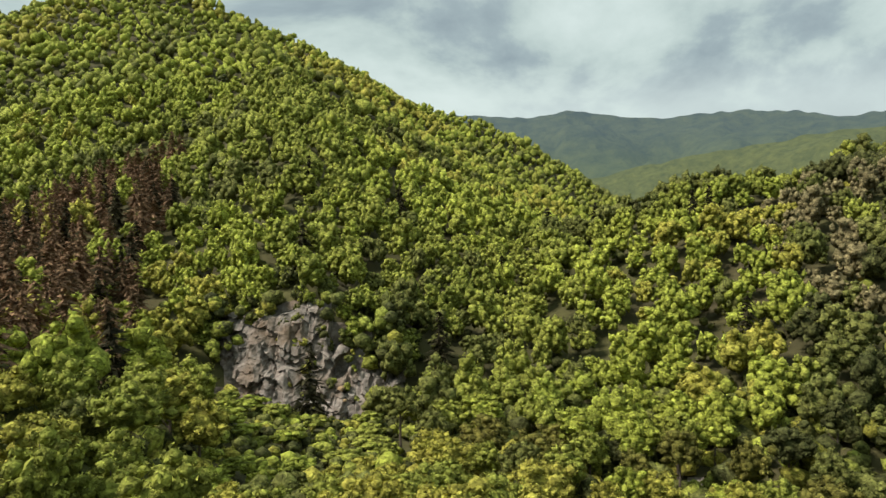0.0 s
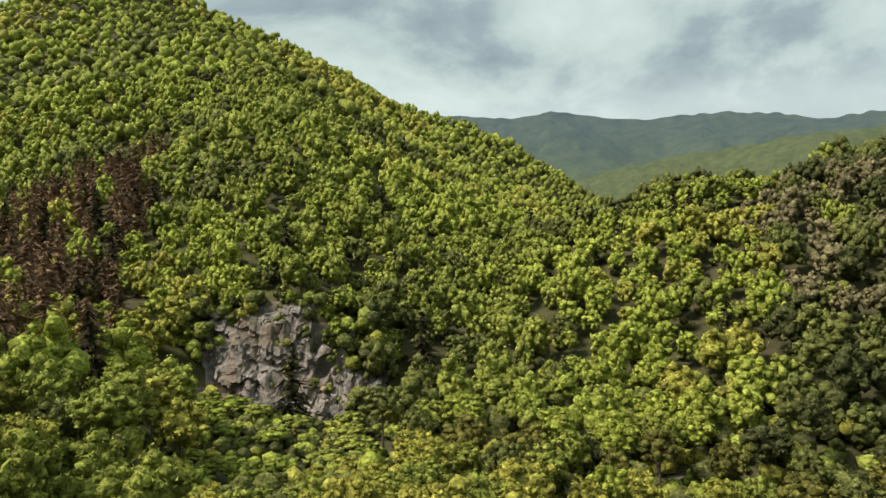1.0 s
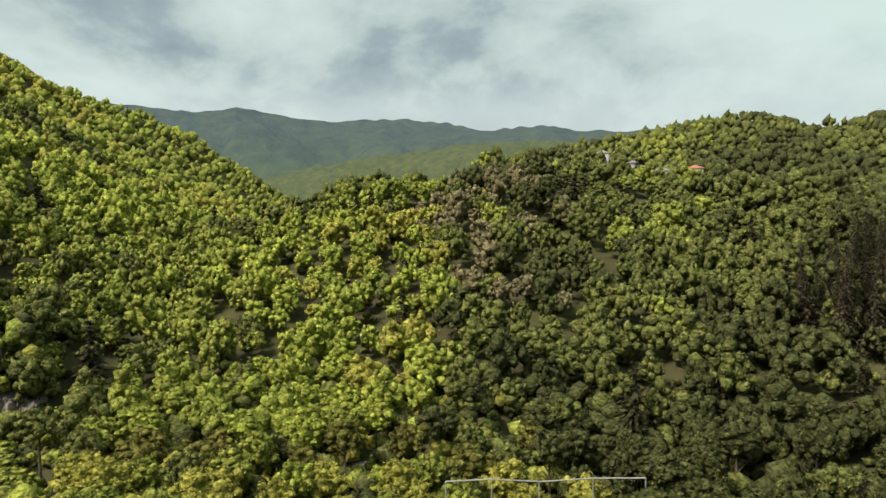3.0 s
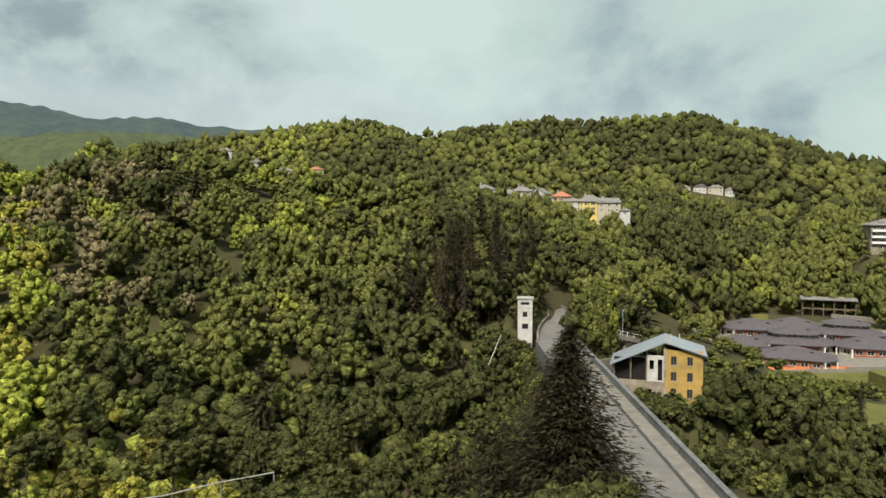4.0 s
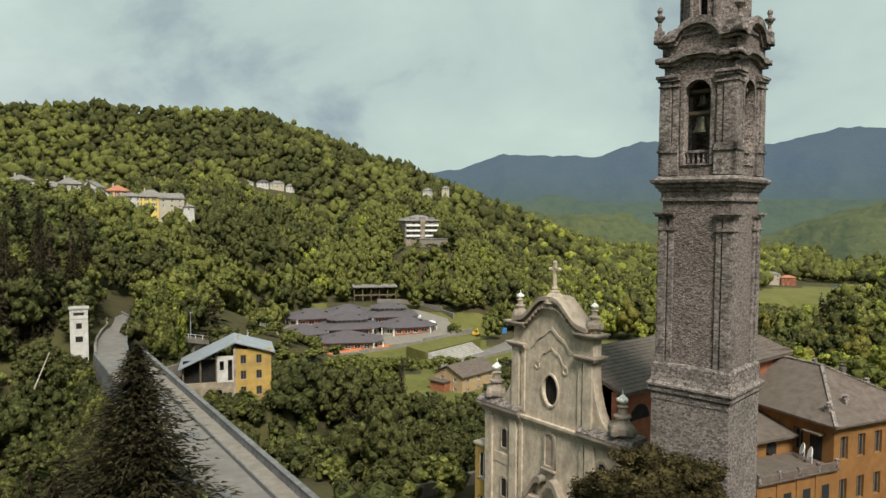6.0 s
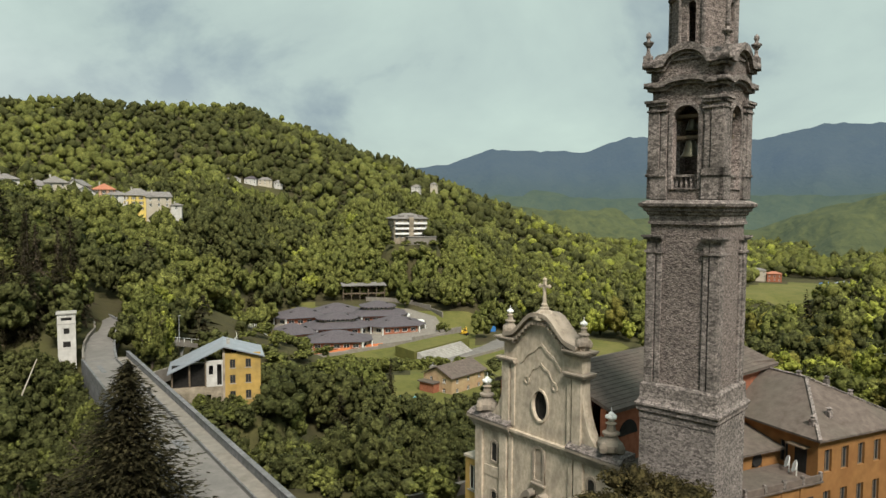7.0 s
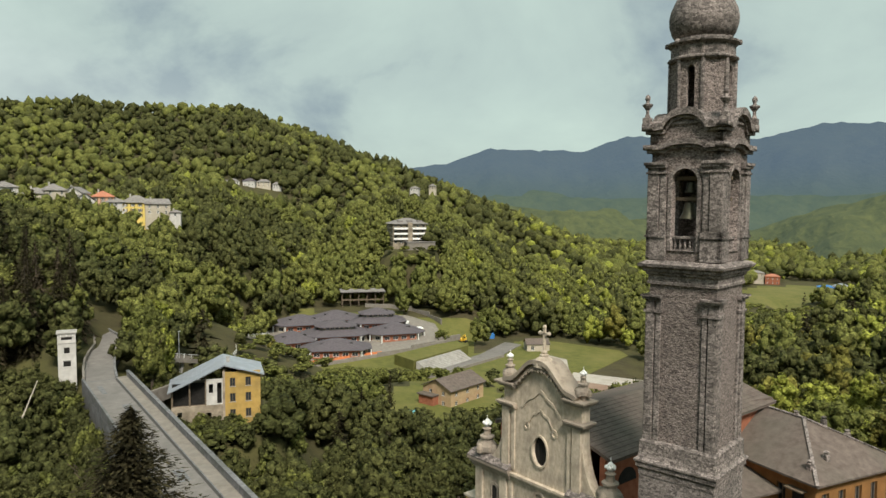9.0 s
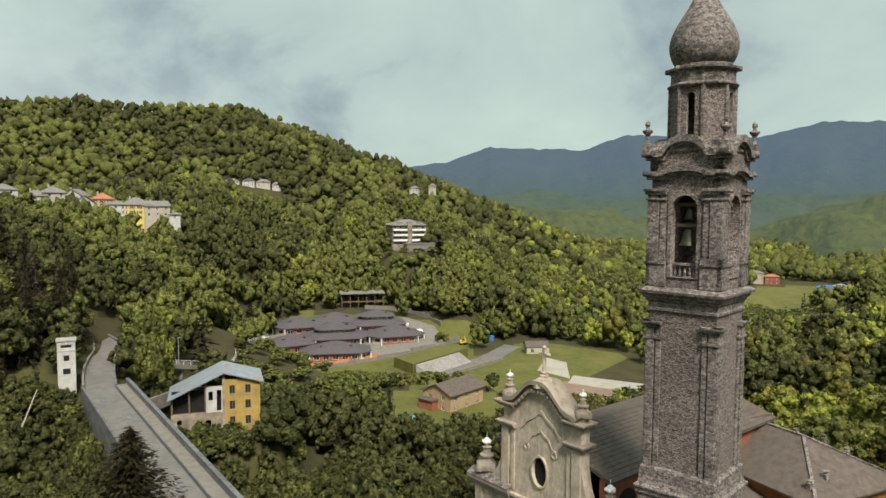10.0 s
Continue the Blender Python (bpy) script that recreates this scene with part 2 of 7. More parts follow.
M_RUBBER = material("black_rubber", (0.015, 0.015, 0.015), (0.03, 0.03, 0.03), scale=4, rough=0.8)
M_ORANGENET = material("orange_netting", (0.55, 0.16, 0.06), (0.7, 0.25, 0.1), scale=3, rough=0.8)
M_TARP = material("turquoise_cover", (0.12, 0.4, 0.45), (0.2, 0.5, 0.55), scale=1, rough=0.5)
M_CLAY = material("brown_clay_court", (0.2, 0.13, 0.095), (0.27, 0.18, 0.135), scale=0.5, rough=0.95, stain=(0.3, 0.24, 0.18), sscale=0.12)


def glass(name, tint):
    m = bpy.data.materials.new(name)
    m.use_nodes = True
    b = m.node_tree.nodes["Principled BSDF"]
    b.inputs["Base Color"].default_value = (*tint, 1)
    b.inputs["Roughness"].default_value = 0.08
    b.inputs["Specular IOR Level"].default_value = 0.6
    return m


M_GLASS = glass("window_glass", (0.03, 0.034, 0.038))


def distance_material(name, c1, c2, haze_glow, amount, scale, low=None, z_low=-60.0, z_high=200.0):
    """Far wooded mountains behind everything, a backdrop; the haze of kilometres of air is painted on as emission."""
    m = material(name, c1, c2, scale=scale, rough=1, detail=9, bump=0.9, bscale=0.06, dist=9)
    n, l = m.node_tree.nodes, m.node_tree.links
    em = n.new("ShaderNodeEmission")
    em.inputs["Color"].default_value = (*haze_glow, 1)
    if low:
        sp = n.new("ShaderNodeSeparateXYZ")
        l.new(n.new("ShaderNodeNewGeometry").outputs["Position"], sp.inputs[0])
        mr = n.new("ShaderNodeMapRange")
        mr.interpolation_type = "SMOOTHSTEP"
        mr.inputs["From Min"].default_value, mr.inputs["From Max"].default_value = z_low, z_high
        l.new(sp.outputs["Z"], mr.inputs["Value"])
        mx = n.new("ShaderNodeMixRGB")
        mx.inputs[1].default_value, mx.inputs[2].default_value = (*low, 1), (*haze_glow, 1)
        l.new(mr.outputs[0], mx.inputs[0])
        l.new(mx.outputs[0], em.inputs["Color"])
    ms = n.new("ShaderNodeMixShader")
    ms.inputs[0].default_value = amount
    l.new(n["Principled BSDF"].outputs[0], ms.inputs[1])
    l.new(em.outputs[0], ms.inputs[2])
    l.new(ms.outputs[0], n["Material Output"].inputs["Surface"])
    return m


# each range carries its own painted haze as a blue or green glow
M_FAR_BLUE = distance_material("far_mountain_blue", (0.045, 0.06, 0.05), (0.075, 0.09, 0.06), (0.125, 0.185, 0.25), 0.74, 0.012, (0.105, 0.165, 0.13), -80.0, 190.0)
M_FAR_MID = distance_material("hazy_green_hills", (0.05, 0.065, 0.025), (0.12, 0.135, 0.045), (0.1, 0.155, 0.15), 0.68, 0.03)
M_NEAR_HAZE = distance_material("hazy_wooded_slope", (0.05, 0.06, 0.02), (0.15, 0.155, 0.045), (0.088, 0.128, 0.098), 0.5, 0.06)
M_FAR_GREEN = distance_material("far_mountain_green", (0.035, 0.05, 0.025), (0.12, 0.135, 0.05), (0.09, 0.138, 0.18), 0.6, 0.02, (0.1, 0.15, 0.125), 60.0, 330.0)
# ---------------------------------------------------------------- mesh helpers
def part(name, bm, mat, parent=None, label=""):
    """Links a bmesh as ONE mesh object, under parent if given."""
    me = bpy.data.meshes.new(name)
    bm.to_mesh(me)
    bm.free()
    me.materials.append(mat)
    ob = new(name, me)
    if parent is not None:
        ob.parent = parent
    if label:
        ob["label"] = label
    return ob


def box(bm, x0, x1, y0, y1, z0, z1, m=None):
    vs = [bm.verts.new((x, y, z)) for x in (x0, x1) for y in (y0, y1) for z in (z0, z1)]
    for f in ((0, 1, 3, 2), (4, 6, 7, 5), (0, 4, 5, 1), (2, 3, 7, 6), (0, 2, 6, 4), (1, 5, 7, 3)):
        bm.faces.new([vs[i] for i in f])
    if m is not None:
        bmesh.ops.transform(bm, matrix=m, verts=vs)
    return vs


def bevel(bm, w):
    bmesh.ops.bevel(bm, geom=bm.edges[:], offset=w, segments=1, affect="EDGES")
    return bm


def boxm(*a, w=0.0, m=None):
    bm = bmesh.new()
    box(bm, *a, m=m)
    if w:
        bevel(bm, w)
    return bm


def prism(bm, pts, z0, z1):
    """Closed prism over the polygon pts (x, y), from z0 to z1."""
    lo, hi = [bm.verts.new((x, y, z0)) for x, y in pts], [bm.verts.new((x, y, z1)) for x, y in pts]
    n = len(pts)
    bm.faces.new(lo[::-1])
    bm.faces.new(hi)
    for i in range(n):
        bm.faces.new((lo[i], lo[(i + 1) % n], hi[(i + 1) % n], hi[i]))


def lathe(bm, prof, n=12, cx=0.0, cy=0.0, turn=0.0):
    """Turned form: prof is (radius, z) from the bottom up."""
    rings = []
    for r, z in prof:
        rings.append([bm.verts.new((cx + max(r, 0.002) * math.cos(turn + 2 * math.pi * i / n), cy + max(r, 0.002) * math.sin(turn + 2 * math.pi * i / n), z)) for i in range(n)])
    for a, b in zip(rings, rings[1:]):
        for i in range(n):
            bm.faces.new((a[i], a[(i + 1) % n], b[(i + 1) % n], b[i]))
    bm.faces.new(rings[0][::-1])
    bm.faces.new(rings[-1])


def square_rings(bm, prof, chamfer=0.0):
    """Square form stacked from (half width, z), from the bottom up."""
    rings = [[bm.verts.new((sx * h, sy * h, z)) for sx, sy in ((-1, -1), (1, -1), (1, 1), (-1, 1))] for h, z in prof]
    for a, b in zip(rings, rings[1:]):
        for i in range(4):
            bm.faces.new((a[i], a[(i + 1) % 4], b[(i + 1) % 4], b[i]))
    bm.faces.new(rings[0][::-1])
    bm.faces.new(rings[-1])


def slab_from_outlines(name, outlines, depth, mat, parent, label="", bev=0.0):
    """A flat form in the local x-z plane, with holes, extruded along y by depth (y from 0 to depth)."""
    cu = bpy.data.curves.new(name, "CURVE")
    cu.dimensions, cu.fill_mode, cu.extrude, cu.bevel_depth = "2D", "BOTH", depth / 2 - bev, bev
    for pts in outlines:
        sp = cu.splines.new("POLY")
        sp.points.add(len(pts) - 1)
        for p, (x, z) in zip(sp.points, pts):
            p.co = (x, z, 0, 1)
        sp.use_cyclic_u = True
    tmp = bpy.data.objects.new(name, cu)
    me = bpy.data.meshes.new_from_object(tmp)
    bpy.data.objects.remove(tmp)
    me.transform(Matrix.Translation((0, depth / 2, 0)) @ Matrix.Rotation(math.pi / 2, 4, "X"))
    me.materials.clear()
    me.materials.append(mat)
    ob = new(name, me)
    ob.parent = parent
    if label:
        ob["label"] = label
    return ob


def thing(name, m, label, category, group="", kind=""):
    ob = new(name)
    ob.matrix_world = m
    ob.empty_display_size = 0.5
    return tagged(ob, label, category, group, kind)


# ---------------------------------------------------------------- the lie of the land
def value_noise(x, y, seed=0):
    xi, yi = np.floor(x).astype(np.int64), np.floor(y).astype(np.int64)
    fx, fy = x - xi, y - yi
    fx, fy = fx * fx * (3 - 2 * fx), fy * fy * (3 - 2 * fy)

    def h(a, b):
        k = (a * 374761393 + b * 668265263 + seed * 974634777) & 0xFFFFFFFF
        k = ((k ^ (k >> 13)) * 1274126177) & 0xFFFFFFFF
        return ((k ^ (k >> 16)) & 0xFFFF) / 65535.0
    return (h(xi, yi) * (1 - fx) + h(xi + 1, yi) * fx) * (1 - fy) + (h(xi, yi + 1) * (1 - fx) + h(xi + 1, yi + 1) * fx) * fy - 0.5


def along(line, x, y):
    """Distance from a crest or valley line, and its height at the nearest point."""
    bd, bz = np.full(x.shape, 1e9), np.zeros(x.shape)
    for (x0, y0, z0), (x1, y1, z1) in zip(line, line[1:]):
        dx, dy = x1 - x0, y1 - y0
        s = np.clip(((x - x0) * dx + (y - y0) * dy) / (dx * dx + dy * dy), 0, 1)
        d = np.hypot(x - x0 - s * dx, y - y0 - s * dy)
        near = d < bd
        bd, bz = np.where(near, d, bd), np.where(near, z0 + s * (z1 - z0), bz)
    return bd, bz


def crest(line, slope, x, y):
    """Height of a hill that falls away from its crest line on both sides."""
    best = np.full(x.shape, -1e9)
    for (x0, y0, z0), (x1, y1, z1) in zip(line, line[1:]):
        dx, dy = x1 - x0, y1 - y0
        s = np.clip(((x - x0) * dx + (y - y0) * dy) / (dx * dx + dy * dy), 0, 1)
        best = np.maximum(best, z0 + s * (z1 - z0) - slope * np.hypot(x - x0 - s * dx, y - y0 - s * dy))
    return best


def valley(line, x, y):
    """Height of a valley floor with rising banks."""
    best = np.full(x.shape, 1e9)
    for (x0, y0, z0), (x1, y1, z1) in zip(line, line[1:]):
        dx, dy = x1 - x0, y1 - y0
        s = np.clip(((x - x0) * dx + (y - y0) * dy) / (dx * dx + dy * dy), 0, 1)
        d = np.hypot(x - x0 - s * dx, y - y0 - s * dy)
        best = np.minimum(best, z0 + s * (z1 - z0) + 11 * (1 - np.exp(-0.5 * np.maximum(d - 6, 0) / 11)) + 0.004 * d)
    return best


GORGE = [(-700, 260, 20), (-300, 160, -10), (-90, 118, -30), (0, 92, -36), (50, 66, -40), (92, 22, -42), (150, -38, -44), (260, -110, -46), (600, -340, -50), (1400, -900, -60), (3500, -2200, -60)]
CREST_EAST = [(560, 860, 101), (632, 775, 115), (709, 706, 136), (781, 626, 141), (816, 580, 125), (871, 492, 138), (918, 400, 142), (955, 299, 143), (971, 243, 147), (988, 164, 120), (998, 83, 89), (970, 32, 68), (900, -15, 49), (770, -72, 7), (690, -150, -36), (650, -215, -67)]
CREST_MID = [(40, 230, -2), (67, 220, 13), (91, 225, 24), (116, 216, 24), (143, 206, 32), (165, 190, 29), (182, 172, 22), (201, 150, 18), (225, 132, 10)]
SPUR_VILLAGE = [(225, 132, 19), (300, 128, 17), (450, 150, 25), (738, 206, 42), (900, 300, 105)]
SPUR_HOTEL = [(372, 0, -3), (430, 6, 3), (560, 18, 14), (803, 24, 33), (960, 38, 74)]
SPUR_CABIN = [(225, 132, 19), (165, 92, 2), (132, 64, -7)]
CREST_WEST = [(-1400, 300, 226), (-700, 560, 205), (-496, 689, 205), (-419, 738, 238), (-364, 767, 264), (-298, 795, 274), (-246, 813, 262), (-202, 825, 246), (-159, 834, 231), (-115, 842, 207), (-62, 847, 178), (-29, 849, 158), (5, 870, 150), (68, 877, 136), (116, 873, 104), (157, 866, 66), (191, 860, 34)]
SPUR_WEST = [(-420, 300, 30), (-242, 353, 44), (-222, 390, 73), (-197, 420, 100), (-168, 448, 121), (-139, 469, 134), (-112, 476, 129), (-85, 472, 116), (-62, 465, 102), (-40, 463, 89), (-15, 460, 74), (21, 450, 44), (45, 438, 21), (58, 426, 5), (100, 420, -32)]
RIB_WEST = [(-112, 476, 128), (-60, 320, 66), (-38, 230, 30), (-30, 196, 14), (-27, 167, 7)]
BANK_SOUTH = [(1.0, -260, 55), (-140, -120, 45), (-260, 60, 60)]
BANK_RIGHT = [(120, -150, -22), (260, -300, -22), (480, -560, -10), (900, -1050, 20)]
NEAR_BANK = [(-120, 70, 0), (-50, 58, -13), (0, 50, -16), (26, 36, -15), (40, 4, -10), (50, -30, -9), (90, -90, -14), (110, -140, -18)]
SPUR_FIR = [(36, 6, -12), (57, 22, -15)]
HILLS = ((NEAR_BANK, 0.42), (SPUR_FIR, 0.7), (CREST_EAST, 0.42), (CREST_MID, 0.36), (SPUR_VILLAGE, 0.42), (SPUR_HOTEL, 0.45), (SPUR_CABIN, 0.5), (CREST_WEST, 0.62), (SPUR_WEST, 0.6), (RIB_WEST, 0.5), (BANK_SOUTH, 0.3), (BANK_RIGHT, 0.22))
# level places: centre, half sizes, turn, height
FLATS = ((52, -20, 24, 30, 40, -8.0), (285, 8, 62, 52, -10, None), (262, -45, 62, 34, -38, -33.5), (184, -9, 20, 17, 10, -27.0), (134, 36, 13, 12, 10, -16.5),
         (391, 1, 16, 14, 0, -1.0), (640, -330, 110, 60, -28, -46.0), (62, 8, 9, 7, 32, -7.2), (224, 217, 13, 8, -45, 32.3), (206, 233, 9, 7, -45, 38.5), (162, 265, 8, 7, -60, 35.8))


def school_ground(r):
    """The school terrace rises away from the road."""
    return np.clip(-34.0 + 0.12 * (r - 250), -35.5, -24.5)


def land(x, y):
    parts = [valley(GORGE, x, y)] + [crest(line, slope, x, y) for line, slope in HILLS]
    k = 5.0
    top = np.maximum.reduce(parts)
    h = top + k * np.log(sum(np.exp(np.maximum(p - top, -60) / k) for p in parts))
    r = np.hypot(x, y)
    h = h + np.clip((r - 60) / 200, 0.15, 1) * (9 * value_noise(x / 90, y / 90, 1) + 4 * value_noise(x / 37, y / 37, 2)) + 1.2 * value_noise(x / 11, y / 11, 3)
    for cx, cy, a, b, turn, z in FLATS:
        c, s = math.cos(radians(turn)), math.sin(radians(turn))
        u, v = ((x - cx) * c + (y - cy) * s) / a, (-(x - cx) * s + (y - cy) * c) / b
        e = np.sqrt(u ** 4 + v ** 4) ** 0.5
        m = np.clip((1.45 - e) / 0.45, 0, 1)
        m = m * m * (3 - 2 * m)
        h = h * (1 - m) + (school_ground(r) - 0.35 if z is None else z) * m
    # the cliff: the foot of the western rib is worn back
    h = h - 31 * np.exp(-((x + 26) / 23) ** 2 - ((y - 137) / 12) ** 2)
    return h


def land_at(x, y):
    return float(land(np.array([float(x)]), np.array([float(y)]))[0])


def mesh_from_arrays(name, verts, faces, mats, mat_index=None, smooth=False):
    """faces: an (n, k) array."""
    me = bpy.data.meshes.new(name)
    n, k = faces.shape
    me.vertices.add(len(verts))
    me.vertices.foreach_set("co", np.ascontiguousarray(verts, dtype=np.float32).ravel())
    me.loops.add(n * k)
    me.loops.foreach_set("vertex_index", faces.astype(np.int32).ravel())
    me.polygons.add(n)
    me.polygons.foreach_set("loop_start", np.arange(0, n * k, k, dtype=np.int32))
    for m in mats:
        me.materials.append(m)
    if mat_index is not None:
        me.polygons.foreach_set("material_index", mat_index.astype(np.int32))
    me.polygons.foreach_set("use_smooth", np.full(n, smooth))
    me.update(calc_edges=True)
    return me


def build_ground():
    az = np.concatenate([np.arange(-50, 130, 0.65), np.arange(130, 310, 4)]) * math.pi / 180
    rad = np.concatenate([[0.5], np.geomspace(6, 4700, 230)])
    A, R = np.meshgrid(az, rad)
    X, Y = R * np.cos(A), R * np.sin(A)
    Z = land(X, Y)
    n, m = len(rad), len(az)
    i = np.arange(n * m).reshape(n, m)
    j = np.roll(i, -1, axis=1)
    f = np.stack([i[:-1], i[1:], j[1:], j[:-1]], axis=-1).reshape(-1, 4)
    R[0] = 0.0                      # the innermost ring closes in one point
    X[0], Y[0], Z[0] = 0.0, 0.0, Z[0].mean()
    me = mesh_from_arrays("ground", np.stack([X, Y, Z], axis=-1).reshape(-1, 3), f, [M_GROUND, M_GRASS, M_ROCK], smooth=True)
    c = np.zeros((len(f), 3))
    V = np.stack([X, Y, Z], axis=-1).reshape(-1, 3)
    c = V[f].mean(axis=1)
    idx = np.zeros(len(f), dtype=np.int32)
    idx[open_grass(c[:, 0], c[:, 1])] = 1
    idx[rocky(c[:, 0], c[:, 1])] = 2
    me.polygons.foreach_set("material_index", idx)
    tagged(new("ground", me), "wooded valley ground with meadows and bare rock", "ground", kind="structure")


def rot_in(x, y, cx, cy, a, b, turn):
    c, s = math.cos(radians(turn)), math.sin(radians(turn))
    u, v = ((x - cx) * c + (y - cy) * s) / a, (-(x - cx) * s + (y - cy) * c) / b
    return (np.abs(u) < 1) & (np.abs(v) < 1)


def oval_in(x, y, cx, cy, a, b, turn=0):
    c, s = math.cos(radians(turn)), math.sin(radians(turn))
    return (((x - cx) * c + (y - cy) * s) / a) ** 2 + ((-(x - cx) * s + (y - cy) * c) / b) ** 2 < 1


def open_grass(x, y):
    """Mown or grazed openings in the woods."""
    return (rot_in(x, y, 276, 18, 44, 42, -10) | rot_in(x, y, 250, -40, 42, 22, -38) | oval_in(x, y, 545, -305, 85, 42, -62) | oval_in(x, y, 395, 62, 22, 15)
            | oval_in(x, y, 184, -9, 19, 17) | oval_in(x, y, 620, 95, 16, 30) | oval_in(x, y, 560, 10, 14, 22))


def rocky(x, y):
    w = 5 * value_noise(x / 9, y / 9, 8)
    return (np.hypot((x + 26 + w) / 17, (y - 145 + w) / 11.5) < 1.0) | (np.hypot(x - 82, y - 61) < 3.2) | (np.hypot(x - 41, y - 101) < 2.6)


build_ground()


def backdrop_range(name, line, depth, mat, label):
    """A far wooded range: one folded mesh, its crest along the line."""
    pts = []
    for (x0, y0, z0), (x1, y1, z1) in zip(line, line[1:]):
        n = 26
        for i in range(n):
            s = i / n
            pts.append((x0 + s * (x1 - x0), y0 + s * (y1 - y0), z0 + s * (z1 - z0)))
    P = np.array(pts)
    out = P[:, :2] / np.hypot(P[:, 0], P[:, 1])[:, None]
    rows = np.linspace(-1, 1, 31)
    V = np.zeros((len(rows), len(P), 3))
    for k, s in enumerate(rows):
        xy = P[:, :2] + out * s * depth
        drop = np.abs(s) ** 0.9 * (P[:, 2] + 90)
        nz = (value_noise(xy[:, 0] / 170, xy[:, 1] / 170, 5) * 120 + value_noise(xy[:, 0] / 60, xy[:, 1] / 60, 6) * 45) * min(1, abs(s) * 4) + value_noise(xy[:, 0] / 25, xy[:, 1] / 25, 7) * 9 + value_noise(xy[:, 0] / 90, xy[:, 1] / 90, 4) * 10
        V[k] = np.column_stack([xy, P[:, 2] - drop + nz])
    i = np.arange(V.shape[0] * V.shape[1]).reshape(V.shape[:2])
    f = np.stack([i[:-1, :-1], i[1:, :-1], i[1:, 1:], i[:-1, 1:]], axis=-1).reshape(-1, 4)
    tagged(new(name, mesh_from_arrays(name, V.reshape(-1, 3), f, [mat], smooth=True)), label, "mountains", kind="structure")


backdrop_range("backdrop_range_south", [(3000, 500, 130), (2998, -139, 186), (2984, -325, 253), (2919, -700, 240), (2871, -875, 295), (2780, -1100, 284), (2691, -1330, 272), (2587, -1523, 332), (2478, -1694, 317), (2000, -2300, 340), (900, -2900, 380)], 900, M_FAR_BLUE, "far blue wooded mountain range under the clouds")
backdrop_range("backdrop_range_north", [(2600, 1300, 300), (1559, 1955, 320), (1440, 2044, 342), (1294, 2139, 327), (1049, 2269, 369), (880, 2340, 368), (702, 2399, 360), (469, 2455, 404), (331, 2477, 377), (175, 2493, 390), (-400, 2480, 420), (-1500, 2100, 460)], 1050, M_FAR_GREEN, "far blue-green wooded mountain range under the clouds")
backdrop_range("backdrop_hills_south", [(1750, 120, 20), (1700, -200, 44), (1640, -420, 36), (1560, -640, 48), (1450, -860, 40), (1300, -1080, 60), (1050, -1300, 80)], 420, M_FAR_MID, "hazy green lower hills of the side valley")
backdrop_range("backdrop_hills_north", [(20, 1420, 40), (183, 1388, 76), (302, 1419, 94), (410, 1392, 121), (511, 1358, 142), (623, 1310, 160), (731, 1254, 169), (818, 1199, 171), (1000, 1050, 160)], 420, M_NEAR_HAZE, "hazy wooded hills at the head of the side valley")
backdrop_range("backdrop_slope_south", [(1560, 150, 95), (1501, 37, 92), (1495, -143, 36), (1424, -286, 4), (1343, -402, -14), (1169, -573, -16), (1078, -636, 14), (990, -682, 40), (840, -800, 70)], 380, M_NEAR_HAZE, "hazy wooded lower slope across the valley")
# ---------------------------------------------------------------- trees
ICO = bmesh.new()
bmesh.ops.create_icosphere(ICO, subdivisions=1, radius=1.0)
ICO_V = np.array([v.co[:] for v in ICO.verts])
ICO_F = np.array([[v.index for v in f.verts] for f in ICO.faces])
ICO.free()
OCT_V = np.array([(1, 0, 0), (-1, 0, 0), (0, 1, 0), (0, -1, 0), (0, 0, 1), (0, 0, -1)], dtype=float)
OCT_F = np.array([(0, 2, 4), (2, 1, 4), (1, 3, 4), (3, 0, 4), (2, 0, 5), (1, 2, 5), (3, 1, 5), (0, 3, 5)])
ICO2 = bmesh.new()
bmesh.ops.create_icosphere(ICO2, subdivisions=2, radius=1.0)
ICO2_V = np.array([v.co[:] for v in ICO2.verts])
ICO2_F = np.array([[v.index for v in f.verts] for f in ICO2.faces])
ICO2.free()


